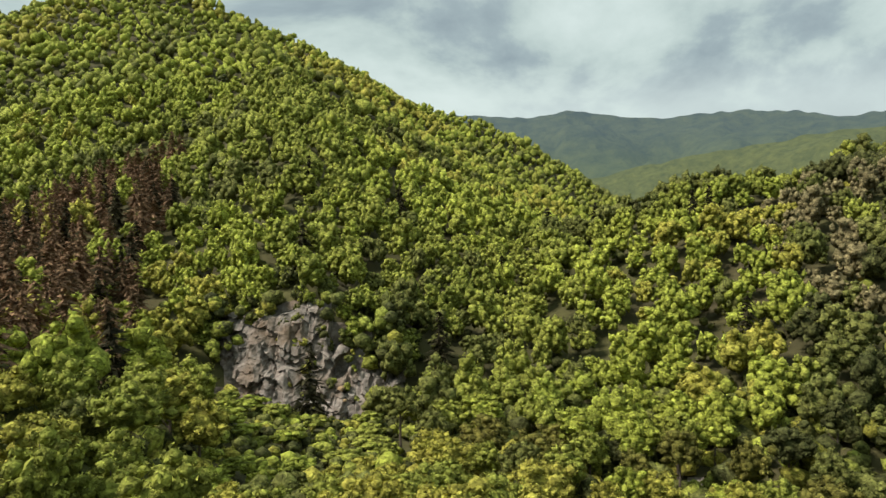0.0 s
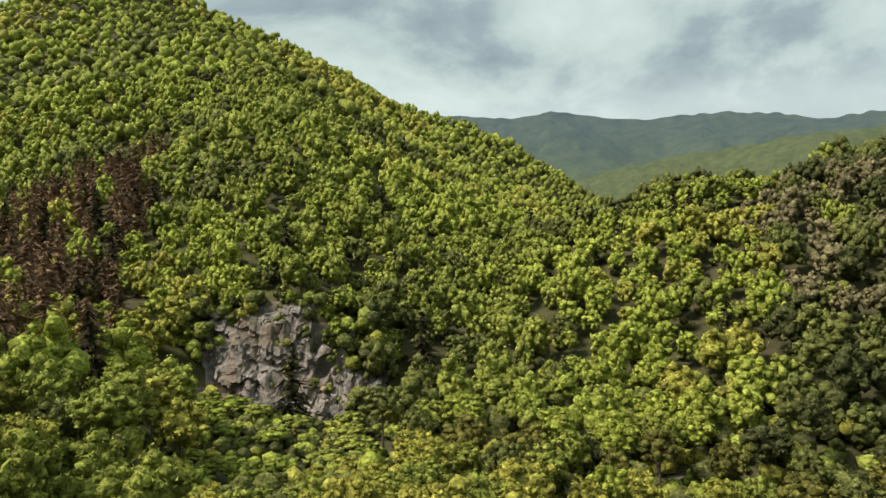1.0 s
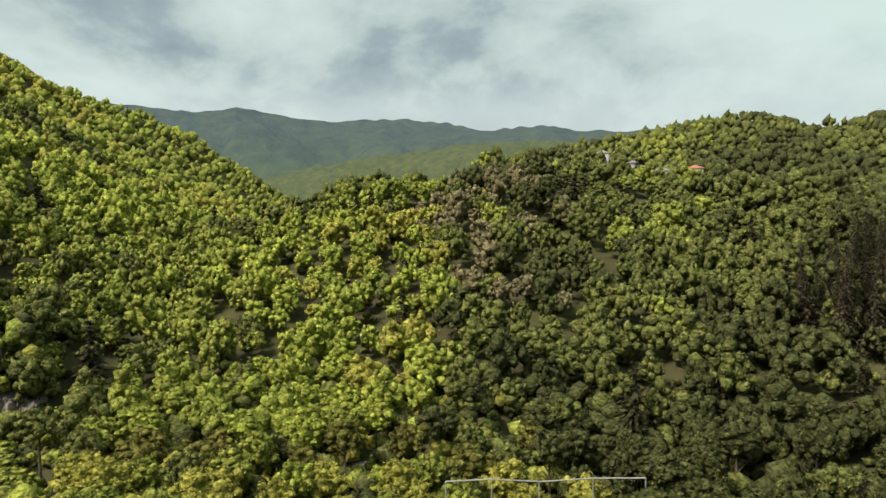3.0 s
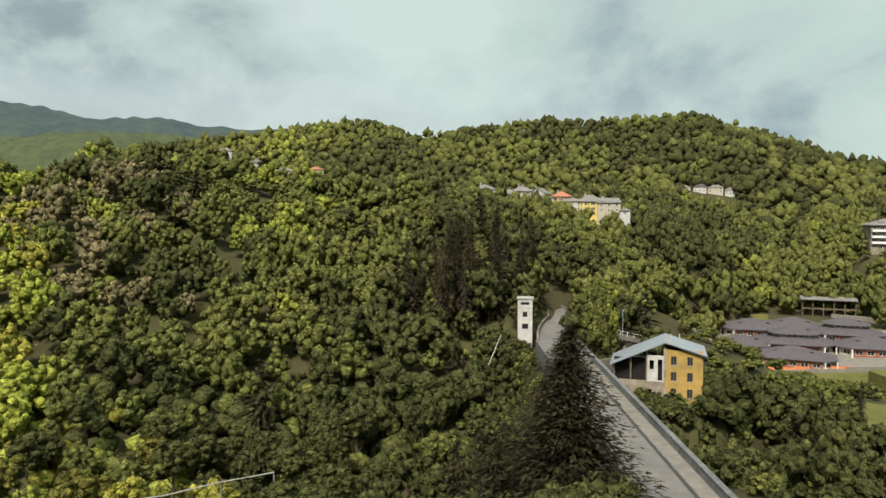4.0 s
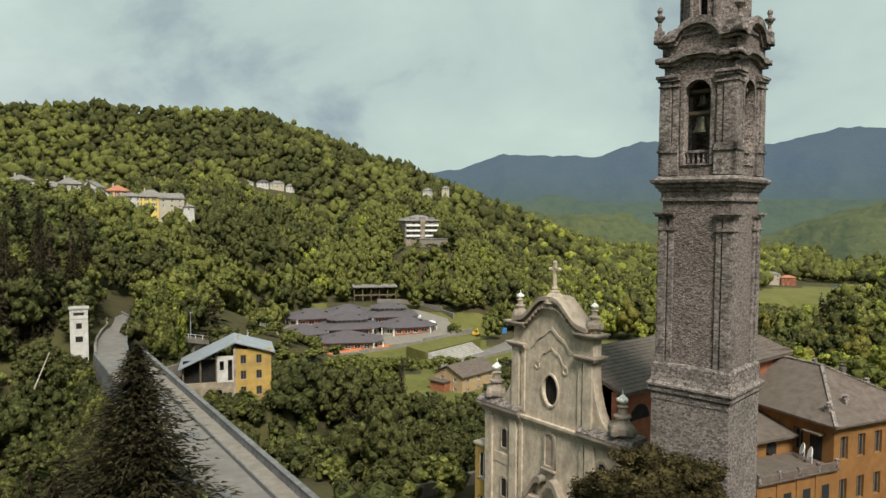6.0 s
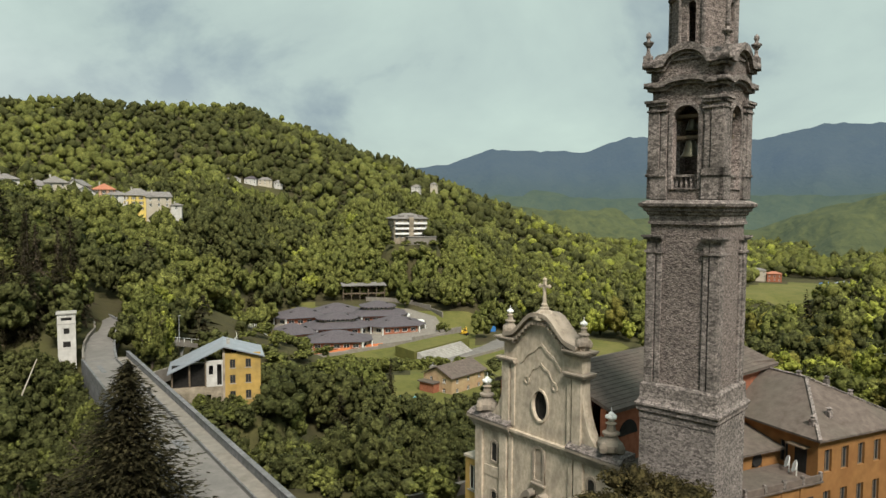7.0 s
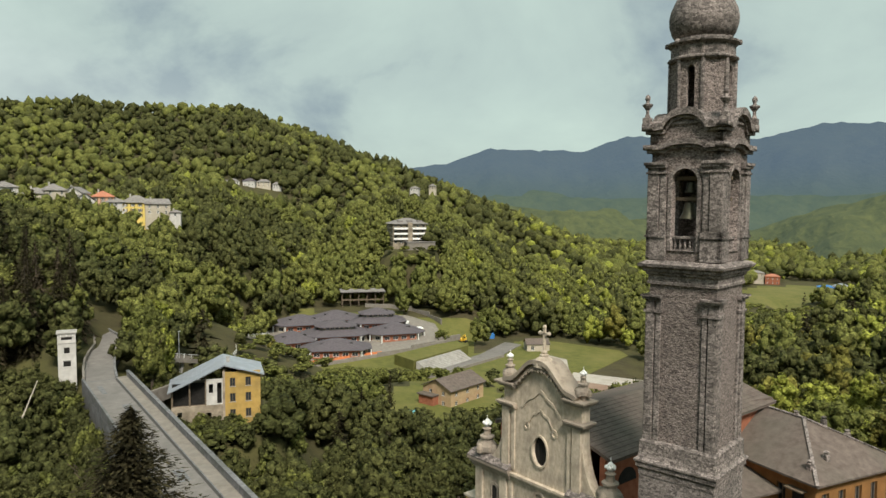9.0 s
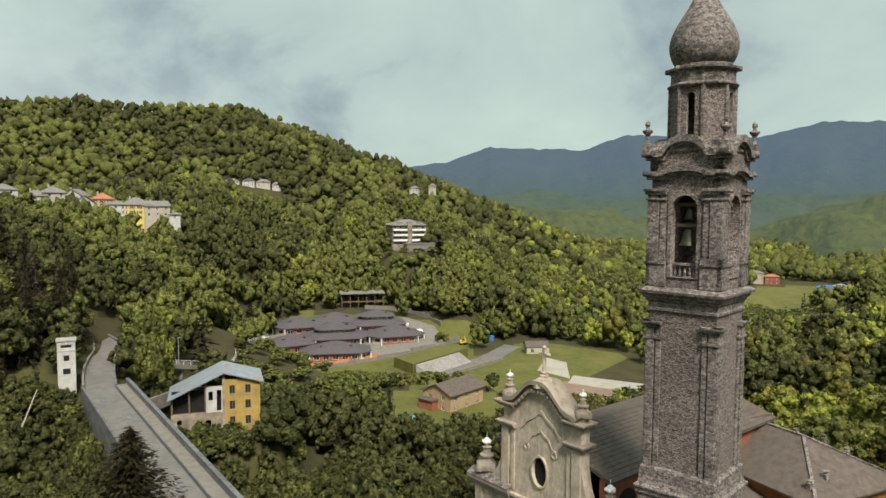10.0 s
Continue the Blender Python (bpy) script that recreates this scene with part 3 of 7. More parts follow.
def crown_template(rng, n_leaf, n_clump, size, squash=1.15, hollow=0.62, fine=False, core=0.9, small=False, loose=0.4):
    """A domed, uneven crown of rounded leaf clumps with loose leaf sprays on them, of unit radius, its base at z 0. Returns vertices and triangles."""
    cen = []
    for i in range(n_clump):
        k = (i + 0.5) / n_clump
        z = 1 - 1.62 * k
        a = i * 2.39996 + rng.normal() * 0.35
        q = math.sqrt(max(0.0, 1 - z * z))
        cen.append(np.array([q * math.cos(a), q * math.sin(a), z * 0.95]) * (hollow + 0.11 * rng.normal()))
    cen = np.array(cen) if n_clump > 1 else np.zeros((1, 3))
    base = min(1.3 / math.sqrt(n_clump), 0.85)
    rad = base * (0.55 + 0.8 * rng.random(n_clump))
    bv, bf = (ICO2_V, ICO2_F) if fine else (OCT_V, OCT_F) if small else (ICO_V, ICO_F)
    VS, FS, off = [], [], 0
    if n_clump > 4:
        VS.append(ICO_V * hollow * 0.85)
        FS.append(ICO_F)
        off = len(ICO_V)
    for c, r in zip(cen, rad):
        k1, k2 = rng.normal(size=3) * 2.2, rng.normal(size=3) * 4.5
        ph = rng.uniform(0, 6.3, 2)
        lump = 1 + 0.24 * np.sin(bv @ k1 + ph[0]) + 0.16 * np.sin(bv @ k2 + ph[1])
        v = bv * r * core * lump[:, None]
        v[:, 2] *= 0.82
        if small:
            q = Euler(rng.uniform(0, 6.3, 3)).to_matrix()
            v = v @ np.array(q) * 1.18 + 0.08 * r * rng.normal(size=v.shape)
        VS.append(v + c)
        FS.append(bf + off)
        off += len(bv)
    if n_leaf:
        which = rng.integers(0, n_clump, n_leaf)
        d = rng.normal(size=(n_leaf, 3)) + 0.5 * cen[which]
        d /= np.linalg.norm(d, axis=1)[:, None]
        d[:, 2] = np.where(rng.random(n_leaf) < 0.7, np.abs(d[:, 2]), d[:, 2])
        p = cen[which] + d * rad[which][:, None] * core * (0.88 + loose * rng.random((n_leaf, 1)) ** 1.5) * np.array([1, 1, 0.85])
        nrm = 0.9 * d + 0.62 * loose * rng.normal(size=(n_leaf, 3)) + np.array([0, 0, 0.15])
        nrm /= np.linalg.norm(nrm, axis=1)[:, None]
        a = np.cross(nrm, rng.normal(size=(n_leaf, 3)))
        a /= np.linalg.norm(a, axis=1)[:, None]
        b = np.cross(nrm, a)
        s = size * (0.5 + 0.9 * rng.random((n_leaf, 1)))
        V = np.stack([p - a * s, p + a * s * 0.9 + b * s * 0.3, p + b * s * 1.2 - a * s * 0.1], axis=1).reshape(-1, 3)
        VS.append(V)
        FS.append(np.arange(len(V)).reshape(-1, 3) + off)
    V, F = np.concatenate(VS), np.concatenate(FS)
    V[:, 2] = V[:, 2] * squash + squash * 0.8
    return V, F


def conifer_template(rng, tiers, per, size):
    """Drooping needle sprays in whorls up a cone, unit height, base at z 0."""
    out = []
    for k in range(tiers):
        h = 0.06 + 0.94 * (k / tiers) ** 0.95
        r = 0.27 * (1 - h) ** 0.85 + 0.012
        m = max(4, int(per * (0.35 + 1 - h)))
        for i in range(m):
            a = 2 * math.pi * (i + rng.random()) / m
            if rng.random() < 0.22:
                continue
            rr = r * (0.4 + 0.85 * rng.random())
            dx, dy = math.cos(a), math.sin(a)
            w = size * (0.6 + 0.7 * rng.random()) * (0.5 + 0.7 * (1 - h))
            z = h + 0.025 * rng.normal()
            i0 = rr * 0.2
            tip = z - 0.28 * rr - 0.015
            out.append([(dx * i0, dy * i0, z + 0.025), (dx * i0 - dy * w, dy * i0 + dx * w, z - 0.05), (dx * rr, dy * rr, tip)])
            i1 = rr * 0.5
            out.append([(dx * i1 - dy * w, dy * i1 + dx * w, z - 0.05), (dx * i1 + dy * w, dy * i1 - dx * w, z - 0.045), (dx * rr * 0.95, dy * rr * 0.95, tip + 0.035)])
    V = np.array(out).reshape(-1, 3)
    return V, np.arange(len(V)).reshape(-1, 3)


def fir_template(rng, tiers, branches, sprays, size, droop=0.3):
    """A fir of many small needle sprays set along its drooping branches, unit height and radius 0.27, base at z 0."""
    out = []
    for k in range(tiers):
        h = 0.05 + 0.95 * (k / tiers) ** 0.95
        r = 0.27 * (1 - h) ** 0.82 + 0.008
        m = max(4, int(branches * (0.35 + 0.65 * (1 - h))))
        for i in range(m):
            a = 2 * math.pi * (i + rng.random()) / m
            rr = r * (0.4 + 0.8 * rng.random())
            z0 = h + 0.012 * rng.normal()
            for j in range(sprays):
                s = (j + rng.random()) / sprays
                q = rr * (0.15 + 0.9 * s)
                aa = a + rng.normal() * 0.16
                p = np.array([q * math.cos(aa), q * math.sin(aa), z0 - droop * q * (0.4 + s) + 0.012 * rng.normal()])
                d = np.array([math.cos(aa + rng.normal() * 0.5), math.sin(aa + rng.normal() * 0.5), -0.35 + 0.3 * rng.normal()])
                e = np.cross(d, rng.normal(size=3) * 0.5 + np.array([0, 0, 1]))
                e /= np.linalg.norm(e)
                w = size * (0.6 + 0.7 * rng.random()) * (0.55 + 0.6 * (1 - h))
                out.append([p - d * w * 0.7 - e * w * 0.45, p - d * w * 0.6 + e * w * 0.5, p + d * w * 1.5])
    V = np.array(out).reshape(-1, 3)
    return V, np.arange(len(V)).reshape(-1, 3)


def stack_trees(name, templates, where, mats, label, category):
    """where: rows x, y, z, width, height, turn, template, material. One object for trees past counting."""
    vs, fs, mi, off = [], [], [], 0
    for x, y, z, w, h, a, t, m in where:
        T, F = templates[int(t)]
        c, s = math.cos(a), math.sin(a)
        V = np.empty_like(T)
        V[:, 0] = (T[:, 0] * c - T[:, 1] * s) * w + x
        V[:, 1] = (T[:, 0] * s + T[:, 1] * c) * w + y
        V[:, 2] = T[:, 2] * h + z
        vs.append(V)
        fs.append(F + off)
        off += len(V)
        mi.append(np.full(len(F), int(m)))
    me = mesh_from_arrays(name, np.concatenate(vs), np.concatenate(fs), mats, np.concatenate(mi), smooth=True)
    return tagged(new(name, me), label, category, kind="stuff")


def road_clear(x, y):
    u, v = (x - 79) * 0.846 + (y - 21.7) * 0.533, -(x - 79) * 0.533 + (y - 21.7) * 0.846
    return (u > -30) & (u < 62) & (v > -5.5) & (v < 9)


SIDE_ROAD = [(143, 53, -7.3), (149, 50.5, -8.0), (155.5, 47, -9.8), (163, 43.3, -12.4), (181, 46.3, -14), (200, 51.7, -15), (217, 52.4, -17), (234, 51.5, -20), (250, 53, -27), (262, 58, -31.5)]


HILL_ROAD = [(125.4, 53.9, -6.52), (132, 57.0, -6.5), (139, 60.0, -6.45), (146, 62.4, -6.35), (153, 64.3, -6.2), (160, 67.5, -5.7), (166, 73, -5.0), (170, 81, -4.2)]


def keep_clear(x, y):
    """Where no wood grows: road, yards, fields, roofs."""
    k = open_grass(x, y) | rocky(x, y) | road_clear(x, y) | oval_in(x, y, 56, -22, 25, 20, -35) | oval_in(x, y, 391, 1, 11, 10)
    k |= (np.hypot(x, y) < 30) | oval_in(x, y, 136, 36, 9, 12) | oval_in(x, y, 128, 58, 6, 5) | oval_in(x, y, 148, 64, 20, 3.6, 33) 
    k |= oval_in(x, y, 391, 1, 10, 9) | oval_in(x, y, 706, 168, 26, 50) | oval_in(x, y, 782, 6, 24, 32) | oval_in(x, y, 47, -18, 14, 14) | oval_in(x, y, 225, 220, 16, 9) | oval_in(x, y, 125, 30, 6, 6, -30) | (along(SIDE_ROAD, x, y)[0] < 3.2) | (along(HILL_ROAD, x, y)[0] < 4.2) | oval_in(x, y, 306, 131, 9, 34, 23) | oval_in(x, y, 385, 1, 8, 11) | oval_in(x, y, 182, -9, 17, 15)
    k |= oval_in(x, y, 324, 22, 15, 17) | rot_in(x, y, 250, -40, 48, 29, -38) | oval_in(x, y, 215, -60, 30, 17, -38) | oval_in(x, y, 243, -66, 13, 24, 10) | oval_in(x, y, 321, 20, 14, 15)
    return k


def low_growth(x, y):
    """Where only bushes grow, below houses and along the road."""
    return oval_in(x, y, 223, 213, 13, 16) | oval_in(x, y, 203, 230, 7, 9) | oval_in(x, y, 590, -335, 36, 50, 30) | oval_in(x, y, 122, 37, 12, 7, 15) | oval_in(x, y, 117, 56.5, 11, 4.6, 26)


def plant():
    rng = np.random.default_rng(7)
    rows = []
    for r0, r1, sp, a0, a1 in ((30, 115, 7.0, -48, 128), (115, 290, 6.5, -48, 128), (290, 640, 8.4, -48, 70), (290, 640, 7.0, 70, 128), (640, 1400, 9.6, -48, 70), (640, 1000, 8.6, 70, 128)):
        g = np.arange(-r1, r1, sp)
        X, Y = np.meshgrid(g, g)
        X, Y = X.ravel(), Y.ravel()
        X, Y = X + rng.uniform(-0.42, 0.42, X.size) * sp, Y + rng.uniform(-0.42, 0.42, X.size) * sp
        r, a = np.hypot(X, Y), np.degrees(np.arctan2(Y, X))
        ok = (r > r0) & (r < r1) & (a > a0) & (a < a1) & ~keep_clear(X, Y) & ~low_growth(X, Y)
        X, Y, r, a = X[ok], Y[ok], r[ok], a[ok]
        Z = land(X, Y)
        # how far the slope in front hides each place from the air over the church
        lim = np.full(X.size, -9.0)
        for s in np.linspace(0.06, 0.97, 44):
            zz = land(X * s, Y * s) + 6
            lim = np.maximum(lim, (zz - 24) / (r * s))
        seen = (Z + 12 - 26) / r > lim - np.where(r < 160, 0.14, np.where(r < 430, 0.06, 0.02))
        rows.append(np.column_stack([X, Y, Z, r, a, seen, np.full(X.size, sp)]))
    return np.concatenate(rows), rng


SITES, TREE_RNG = plant()
# ---------------------------------------------------------------- single trees near the road and the church
def trunk_mesh(rng, crown_w):
    """Tapered trunk with limbs, unit height up to the crown's middle."""
    bm = bmesh.new()
    lathe(bm, [(0.05, -0.12), (0.036, 0.05), (0.028, 0.4), (0.018, 0.8), (0.006, 1.15)], 7)
    for i in range(5):
        a, h = 2 * math.pi * (i + rng.random() * 0.6) / 5, 0.42 + 0.1 * i
        d = Vector((math.cos(a), math.sin(a), 0.9)).normalized()
        p = Vector((0, 0, h))
        side = d.cross(Vector((0, 0, 1))).normalized()
        up = side.cross(d)
        rings = []
        for s, r in ((0, 0.013), (0.16, 0.009), (0.32, 0.003)):
            q = p + d * s
            rings.append([bm.verts.new(q + (side * math.cos(k * math.pi / 2) + up * math.sin(k * math.pi / 2)) * r) for k in range(4)])
        for ra, rb in zip(rings, rings[1:]):
            for k in range(4):
                bm.faces.new((ra[k], ra[(k + 1) % 4], rb[(k + 1) % 4], rb[k]))
    me = bpy.data.meshes.new("trunk")
    bm.to_mesh(me)
    bm.free()
    me.materials.append(M_BARK)
    return me


def leaf_mesh(VF, mat, name="crown"):
    return mesh_from_arrays(name, VF[0], VF[1], [mat], smooth=True)


def tree(name, x, y, z, height, width, crown, trunk, label, group, turn=0.0, crown_from=0.35):
    """width: the crown's radius."""
    t = thing(name, pose(x, y, z, 0, 0, math.degrees(turn)), label, "tree", group)
    tr = new("trunk", trunk)
    tr.parent, tr.scale = t, (height * 0.55, height * 0.55, height * 0.75)
    c = new("crown", crown)
    c.parent = t
    c.scale = (width, width, height * (1 - crown_from) / 2.15)
    c.location = (0, 0, height * crown_from)
    return t


USED = set()


def plant_near():
    rng = np.random.default_rng(21)
    crowns = [[leaf_mesh(crown_template(rng, 1150, 44, 0.055, squash=1.2, core=0.82, loose=0.7), m) for _ in range(2)] for m in LEAF]
    trunks = [trunk_mesh(rng, 1) for _ in range(3)]
    words = ("fresh green", "mid green", "deep green", "yellow-green", "olive green", "bright green")
    X, Y, Z, R, A, S, SP = SITES.T
    n = 0
    order = np.argsort(R + 40 * (1 - S))
    for i in order:
        if R[i] >= 115 or n >= 285:
            continue
        if (A[i] > 108 and R[i] > 85) or i in USED:
            continue
        x, y, z, r, a = X[i], Y[i], Z[i], R[i], A[i]
        if not S[i] and rng.random() < 0.4:
            continue
        p = value_noise(np.array([x / 30]), np.array([y / 30]), 11)[0] * 1.4 + rng.normal() * 0.2
        m = 5 if p > 0.42 else 0 if p > 0.12 else 1 if p > -0.2 else 2
        if a > 42 and r < 95 and rng.random() < 0.75:
            m = 3 if rng.random() < 0.75 else 0
        elif rng.random() < 0.12:
            m = 4
        if a > 75 and m == 2:
            m = 0
        # near trees towards the bridge: mostly deep leaf, gorge shade put into the colour
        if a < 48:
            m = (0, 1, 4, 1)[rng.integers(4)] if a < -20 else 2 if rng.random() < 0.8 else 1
        if -6 < a < 22:
            top = -1 - (r - 60) * 0.21 + rng.normal() * 1.2 - (5 if a > 9 and r > 84 else 0)
        else:
            top = z + (rng.uniform(10, 15) if a < 46 else rng.uniform(8, 12))
            if 92 < a < 107:
                top = min(top, 15.2 - 0.305 * r)
        h = min(max(top - z, 5.0), 21)
        if top - z < 3.5:
            continue
        w = min(rng.uniform(3.0, 4.3), h * 0.42)
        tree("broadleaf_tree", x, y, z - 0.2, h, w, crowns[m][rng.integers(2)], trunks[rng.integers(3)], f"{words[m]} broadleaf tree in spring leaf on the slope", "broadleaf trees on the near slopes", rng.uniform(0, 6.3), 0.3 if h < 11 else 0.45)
        n += 1
        USED.add(i)
    print("near trees", n)
    # the rounded dark bush in front of the tower
    oak = leaf("leaf_dark_oak", (0.07, 0.056, 0.023))
    bush = leaf_mesh(crown_template(rng, 34000, 130, 0.026, hollow=0.8, fine=True, core=0.85, loose=1.0), oak)
    gz = land_at(38.2, -13.6)
    tree("holm_oak", 38.2, -13.6, gz, 7.0 - gz, 4.7, bush, trunks[0], "dark brownish-green rounded tree close to the tower", "", 0.4, 0.52)
    # trees that stand up against the far side of the bridge
    for k, u in enumerate(np.arange(-8, 60, 4.4)):
        v = 7.8 + rng.uniform(-0.3, 0.5)
        x, y = 79 + 0.846 * u - 0.533 * v, 21.7 + 0.533 * u + 0.846 * v
        g = land_at(x, y)
        m = (2, 1, 2, 2)[k % 4]
        top = -5.7 + rng.uniform(-0.8, 0.5)
        tree("broadleaf_tree", x, y, g - 0.2, top - g, 2.5, crowns[m][k % 2], trunks[k % 3], f"{words[m]} broadleaf tree against the bridge", "broadleaf trees beside the bridge", k * 1.3, 0.45)
    for x, y, top in ((121.5, 60.5, -3.6), (119.5, 63, -3.0), (123.5, 65, -2.6), (117, 58.5, -4.6)):
        g = land_at(x, y)
        tree("broadleaf_tree", x, y, g - 0.2, top - g, 2.6, crowns[2][0], trunks[0], "deep green broadleaf tree at the foot of the transformer tower", "broadleaf trees beside the bridge", x, 0.3)
    for x, y, top, w, m in ((137.5, 49.5, 3.2, 3.6, 1), (143, 49.5, 1.5, 3.4, 0), (148, 55, 3.5, 4.2, 1), (156, 58, 3.5, 4.4, 1), (163, 58, 4.0, 4.6, 0)):
        g = land_at(x, y)
        tree("broadleaf_tree", x, y, g - 0.2, top - g, w, crowns[m][1], trunks[2], f"{words[m]} broadleaf tree at the head of the bridge", "broadleaf trees beside the bridge", x, 0.25)
    # firs
    fir = leaf_mesh(fir_template(rng, 72, 34, 17, 0.0095), NEEDLE)
    fir2 = leaf_mesh(fir_template(rng, 30, 14, 7, 0.024), NEEDLE)
    pole = bmesh.new()
    lathe(pole, [(0.016, -0.06), (0.012, 0.1), (0.007, 0.6), (0.002, 0.97)], 7)
    pole_me = bpy.data.meshes.new("trunk")
    pole.to_mesh(pole_me)
    pole.free()
    pole_me.materials.append(M_BARK)

    def conifer(x, y, top, spread, mesh, label, group):
        g = land_at(x, y)
        t = thing("fir_tree", pose(x, y, g, 0, 0, x * 37 % 360), label, "tree", group)
        tr = new("trunk", pole_me)
        c = new("crown", mesh)
        for o in (tr, c):
            o.parent = t
            h = top - g
            o.scale = (h, h, h) if o is tr else (spread / 0.27, spread / 0.27, h)
        return t
    conifer(56.0, 21.0, 8.6, 10.6, fir, "tall dark green fir tree beside the bridge road", "")
    # conifers added to fill the dark, shaded mass beside the fir
    for x, y, top, sp in ((61, 29.5, -1.5, 5.0), (51, 25, 0.5, 5.2), (66, 35, -4.5, 4.4), (58, 33, -3.0, 4.6)):
        conifer(x, y, top, sp, fir2, "dark conifer in the shade below the bridge road", "dark conifers below the road")
    for x, y, top, sp in ((173.5, 8.0, -17.0, 1.6), (177.6, 5.0, -17.6, 1.5), (165.9, 15.6, -17.0, 1.9), (169.2, 11.6, -19.6, 1.8), (171.5, 9.6, -18.4, 1.8)):
        conifer(x, y, top, sp, fir2, "slim dark conifer below the school bank", "slim conifers below the school")
    dusk = leaf_mesh(fir_template(rng, 24, 11, 5, 0.034), NEEDLE_DUSK)
    # tall thin stand on the spur behind the cabin
    for k in range(34):
        x, y = 142 + rng.uniform(-14, 16), 81 + rng.uniform(-10, 13)
        conifer(x, y, land_at(x, y) + rng.uniform(15, 23), rng.uniform(2.8, 4.2), fir2 if k % 2 == 0 else dusk, "tall dark conifer with a bare lower trunk", "conifer stand behind the transformer tower")
    # rounded trees that stand in the open round the school
    for x, y, h, w, m in ((283, -12, 7.5, 3.6, 1), (258, 52, 9.0, 3.4, 4), (262, 56, 7.0, 3.0, 1), (318, -18, 11, 5.5, 1), (312, -34, 11, 5.5, 1)):
        tree("broadleaf_tree", x, y, land_at(x, y) - 0.2, h, w, crowns[m][0], trunks[1], f"{words[m]} rounded tree beside the school yard", "trees round the school", x * 0.7, 0.2)


plant_near()
def forest():
    rng = TREE_RNG
    mid = [crown_template(rng, 260, 22, 0.075, squash=1.25, core=0.85, loose=0.6) for _ in range(6)]
    mid2 = [crown_template(rng, 105, 30, 0.08, squash=1.2, small=True) for _ in range(5)]
    far = [crown_template(rng, 40, 15, 0.11, squash=1.2, small=True) for _ in range(5)]
    dist = [crown_template(rng, 9, 2, 0.16, hollow=0.42) for _ in range(3)] + [crown_template(rng, 8, 5, 0.16, hollow=0.5, small=True)]
    cmid = [fir_template(rng, 15, 8, 3, 0.075) for _ in range(3)]
    cfar = [conifer_template(rng, 7, 8, 0.07) for _ in range(2)]
    shrub = [crown_template(rng, 15, 2, 0.17, hollow=0.5) for _ in range(3)]
    temps = mid + far + dist + cmid + cfar + shrub + mid2
    o_far, o_dist, o_cm, o_cf = 6, 11, 15, 18
    X, Y, Z, R, A, S, SP = SITES.T
    patch = value_noise(X / 45, Y / 45, 11) + 0.5 * value_noise(X / 17, Y / 17, 12)
    n2 = value_noise(X / 60, Y / 60, 13)
    where = []
    for i in range(len(X)):
        if i in USED:
            continue
        x, y, z, r, a, seen, sp = X[i], Y[i], Z[i], R[i], A[i], S[i], SP[i]
        if not seen and (r > 420 or rng.random() < 0.75):
            continue
        p = patch[i] + rng.normal() * 0.12
        m = 5 if p > 0.42 else 0 if p > 0.1 else 1 if p > -0.22 else 2
        if n2[i] + rng.normal() * 0.1 > (0.2 if a > 60 else 0.3):
            m = 3 if rng.random() < 0.6 else 4
        if a < 62:                                         # calmer, deeper greens towards the village
            q = p + 0.06 * rng.normal()
            m = (0 if q > 0.25 else 2 if q < -0.25 else 1) if a > 42 else (0 if q > 0.62 else 2 if q < -0.02 else 1)
        if a < -8 and rng.random() < 0.6:                  # lighter mixed woods on the bank behind the convent
            m = (1, 1, 0, 4)[rng.integers(4)] if r < 300 else (1, 1, 2, 1, 0)[rng.integers(5)]
        if a > 62 and rng.random() < 0.95:                  # lighter leaf up the side valley stands in for haze and stronger light
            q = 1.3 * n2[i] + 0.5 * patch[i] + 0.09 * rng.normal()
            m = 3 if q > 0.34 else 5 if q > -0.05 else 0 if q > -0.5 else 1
        elif a < 42 and r < 165 and rng.random() < 0.85:    # deep greens round the bridge, with the gorge's shade put into them
            m = 2 if m in (0, 1, 5) else m
        if 50 < a < 64 and 150 < r < 240 and n2[i] + 0.1 * rng.normal() > 0.05 and rng.random() < 0.45:   # late trees, still budding
            m = 8
        w = sp * (0.42 + 0.3 * rng.random() ** 1.5) * (1.0 if r < 290 or a > 70 else 1.14) * (1.25 if a < 45 and 150 < r < 290 else 1.0)
        h = w * (0.8 + 0.5 * rng.random())
        if 290 < r and not seen:
            k = o_dist + rng.integers(4)
        elif r < 290:
            k = (rng.integers(6) if r < 140 else 23 + rng.integers(5) if r < 235 else o_far + rng.integers(5)) if seen else o_far + rng.integers(5)
        elif r < (430 if a > 70 else 640):
            k = o_far + rng.integers(5)
        else:
            k = o_dist + rng.integers(4)
        lift = 1.5 if r < 290 else 0.5
        if -21 < a < 13.5 and 100 < r < 242:
            room = (22 - 0.27 * r if -9 < a < 1.5 and r < 172 else 20.5 - 0.21 * r if a > -8 else 24 - 0.25 * r) - z - lift
            h = min(h, max(room, 2.0) / 2.3)
        if 15 < a < 33 and 215 < r < 318:                  # the houses look out over the trees below them
            room = (24.4 if a > 22.5 else 27.6) + 0.62 * (a - 17) - 0.06 * (318 - r) - z - lift
            h = min(h, max(room, 1.0) / 2.35)
        if -4 < a < 5 and 300 < r < 386:                   # the apartment block stands clear of the wood
            h = min(h, max(21.0 - 20.5 * r / 391 - z - lift, 1.2) / 2.35)
        if -34 < a < -22 and 300 < r < 560:                # low growth in front of the valley meadow
            room = (25 if r < 400 else 22.5) - 0.135 * r - z - lift
            h = min(h, max(room, 2.5) / 2.35)
        if h < 0.6 * w:
            h, w = max(h, 1.1), max(h * 1.3, 0.42 * sp)
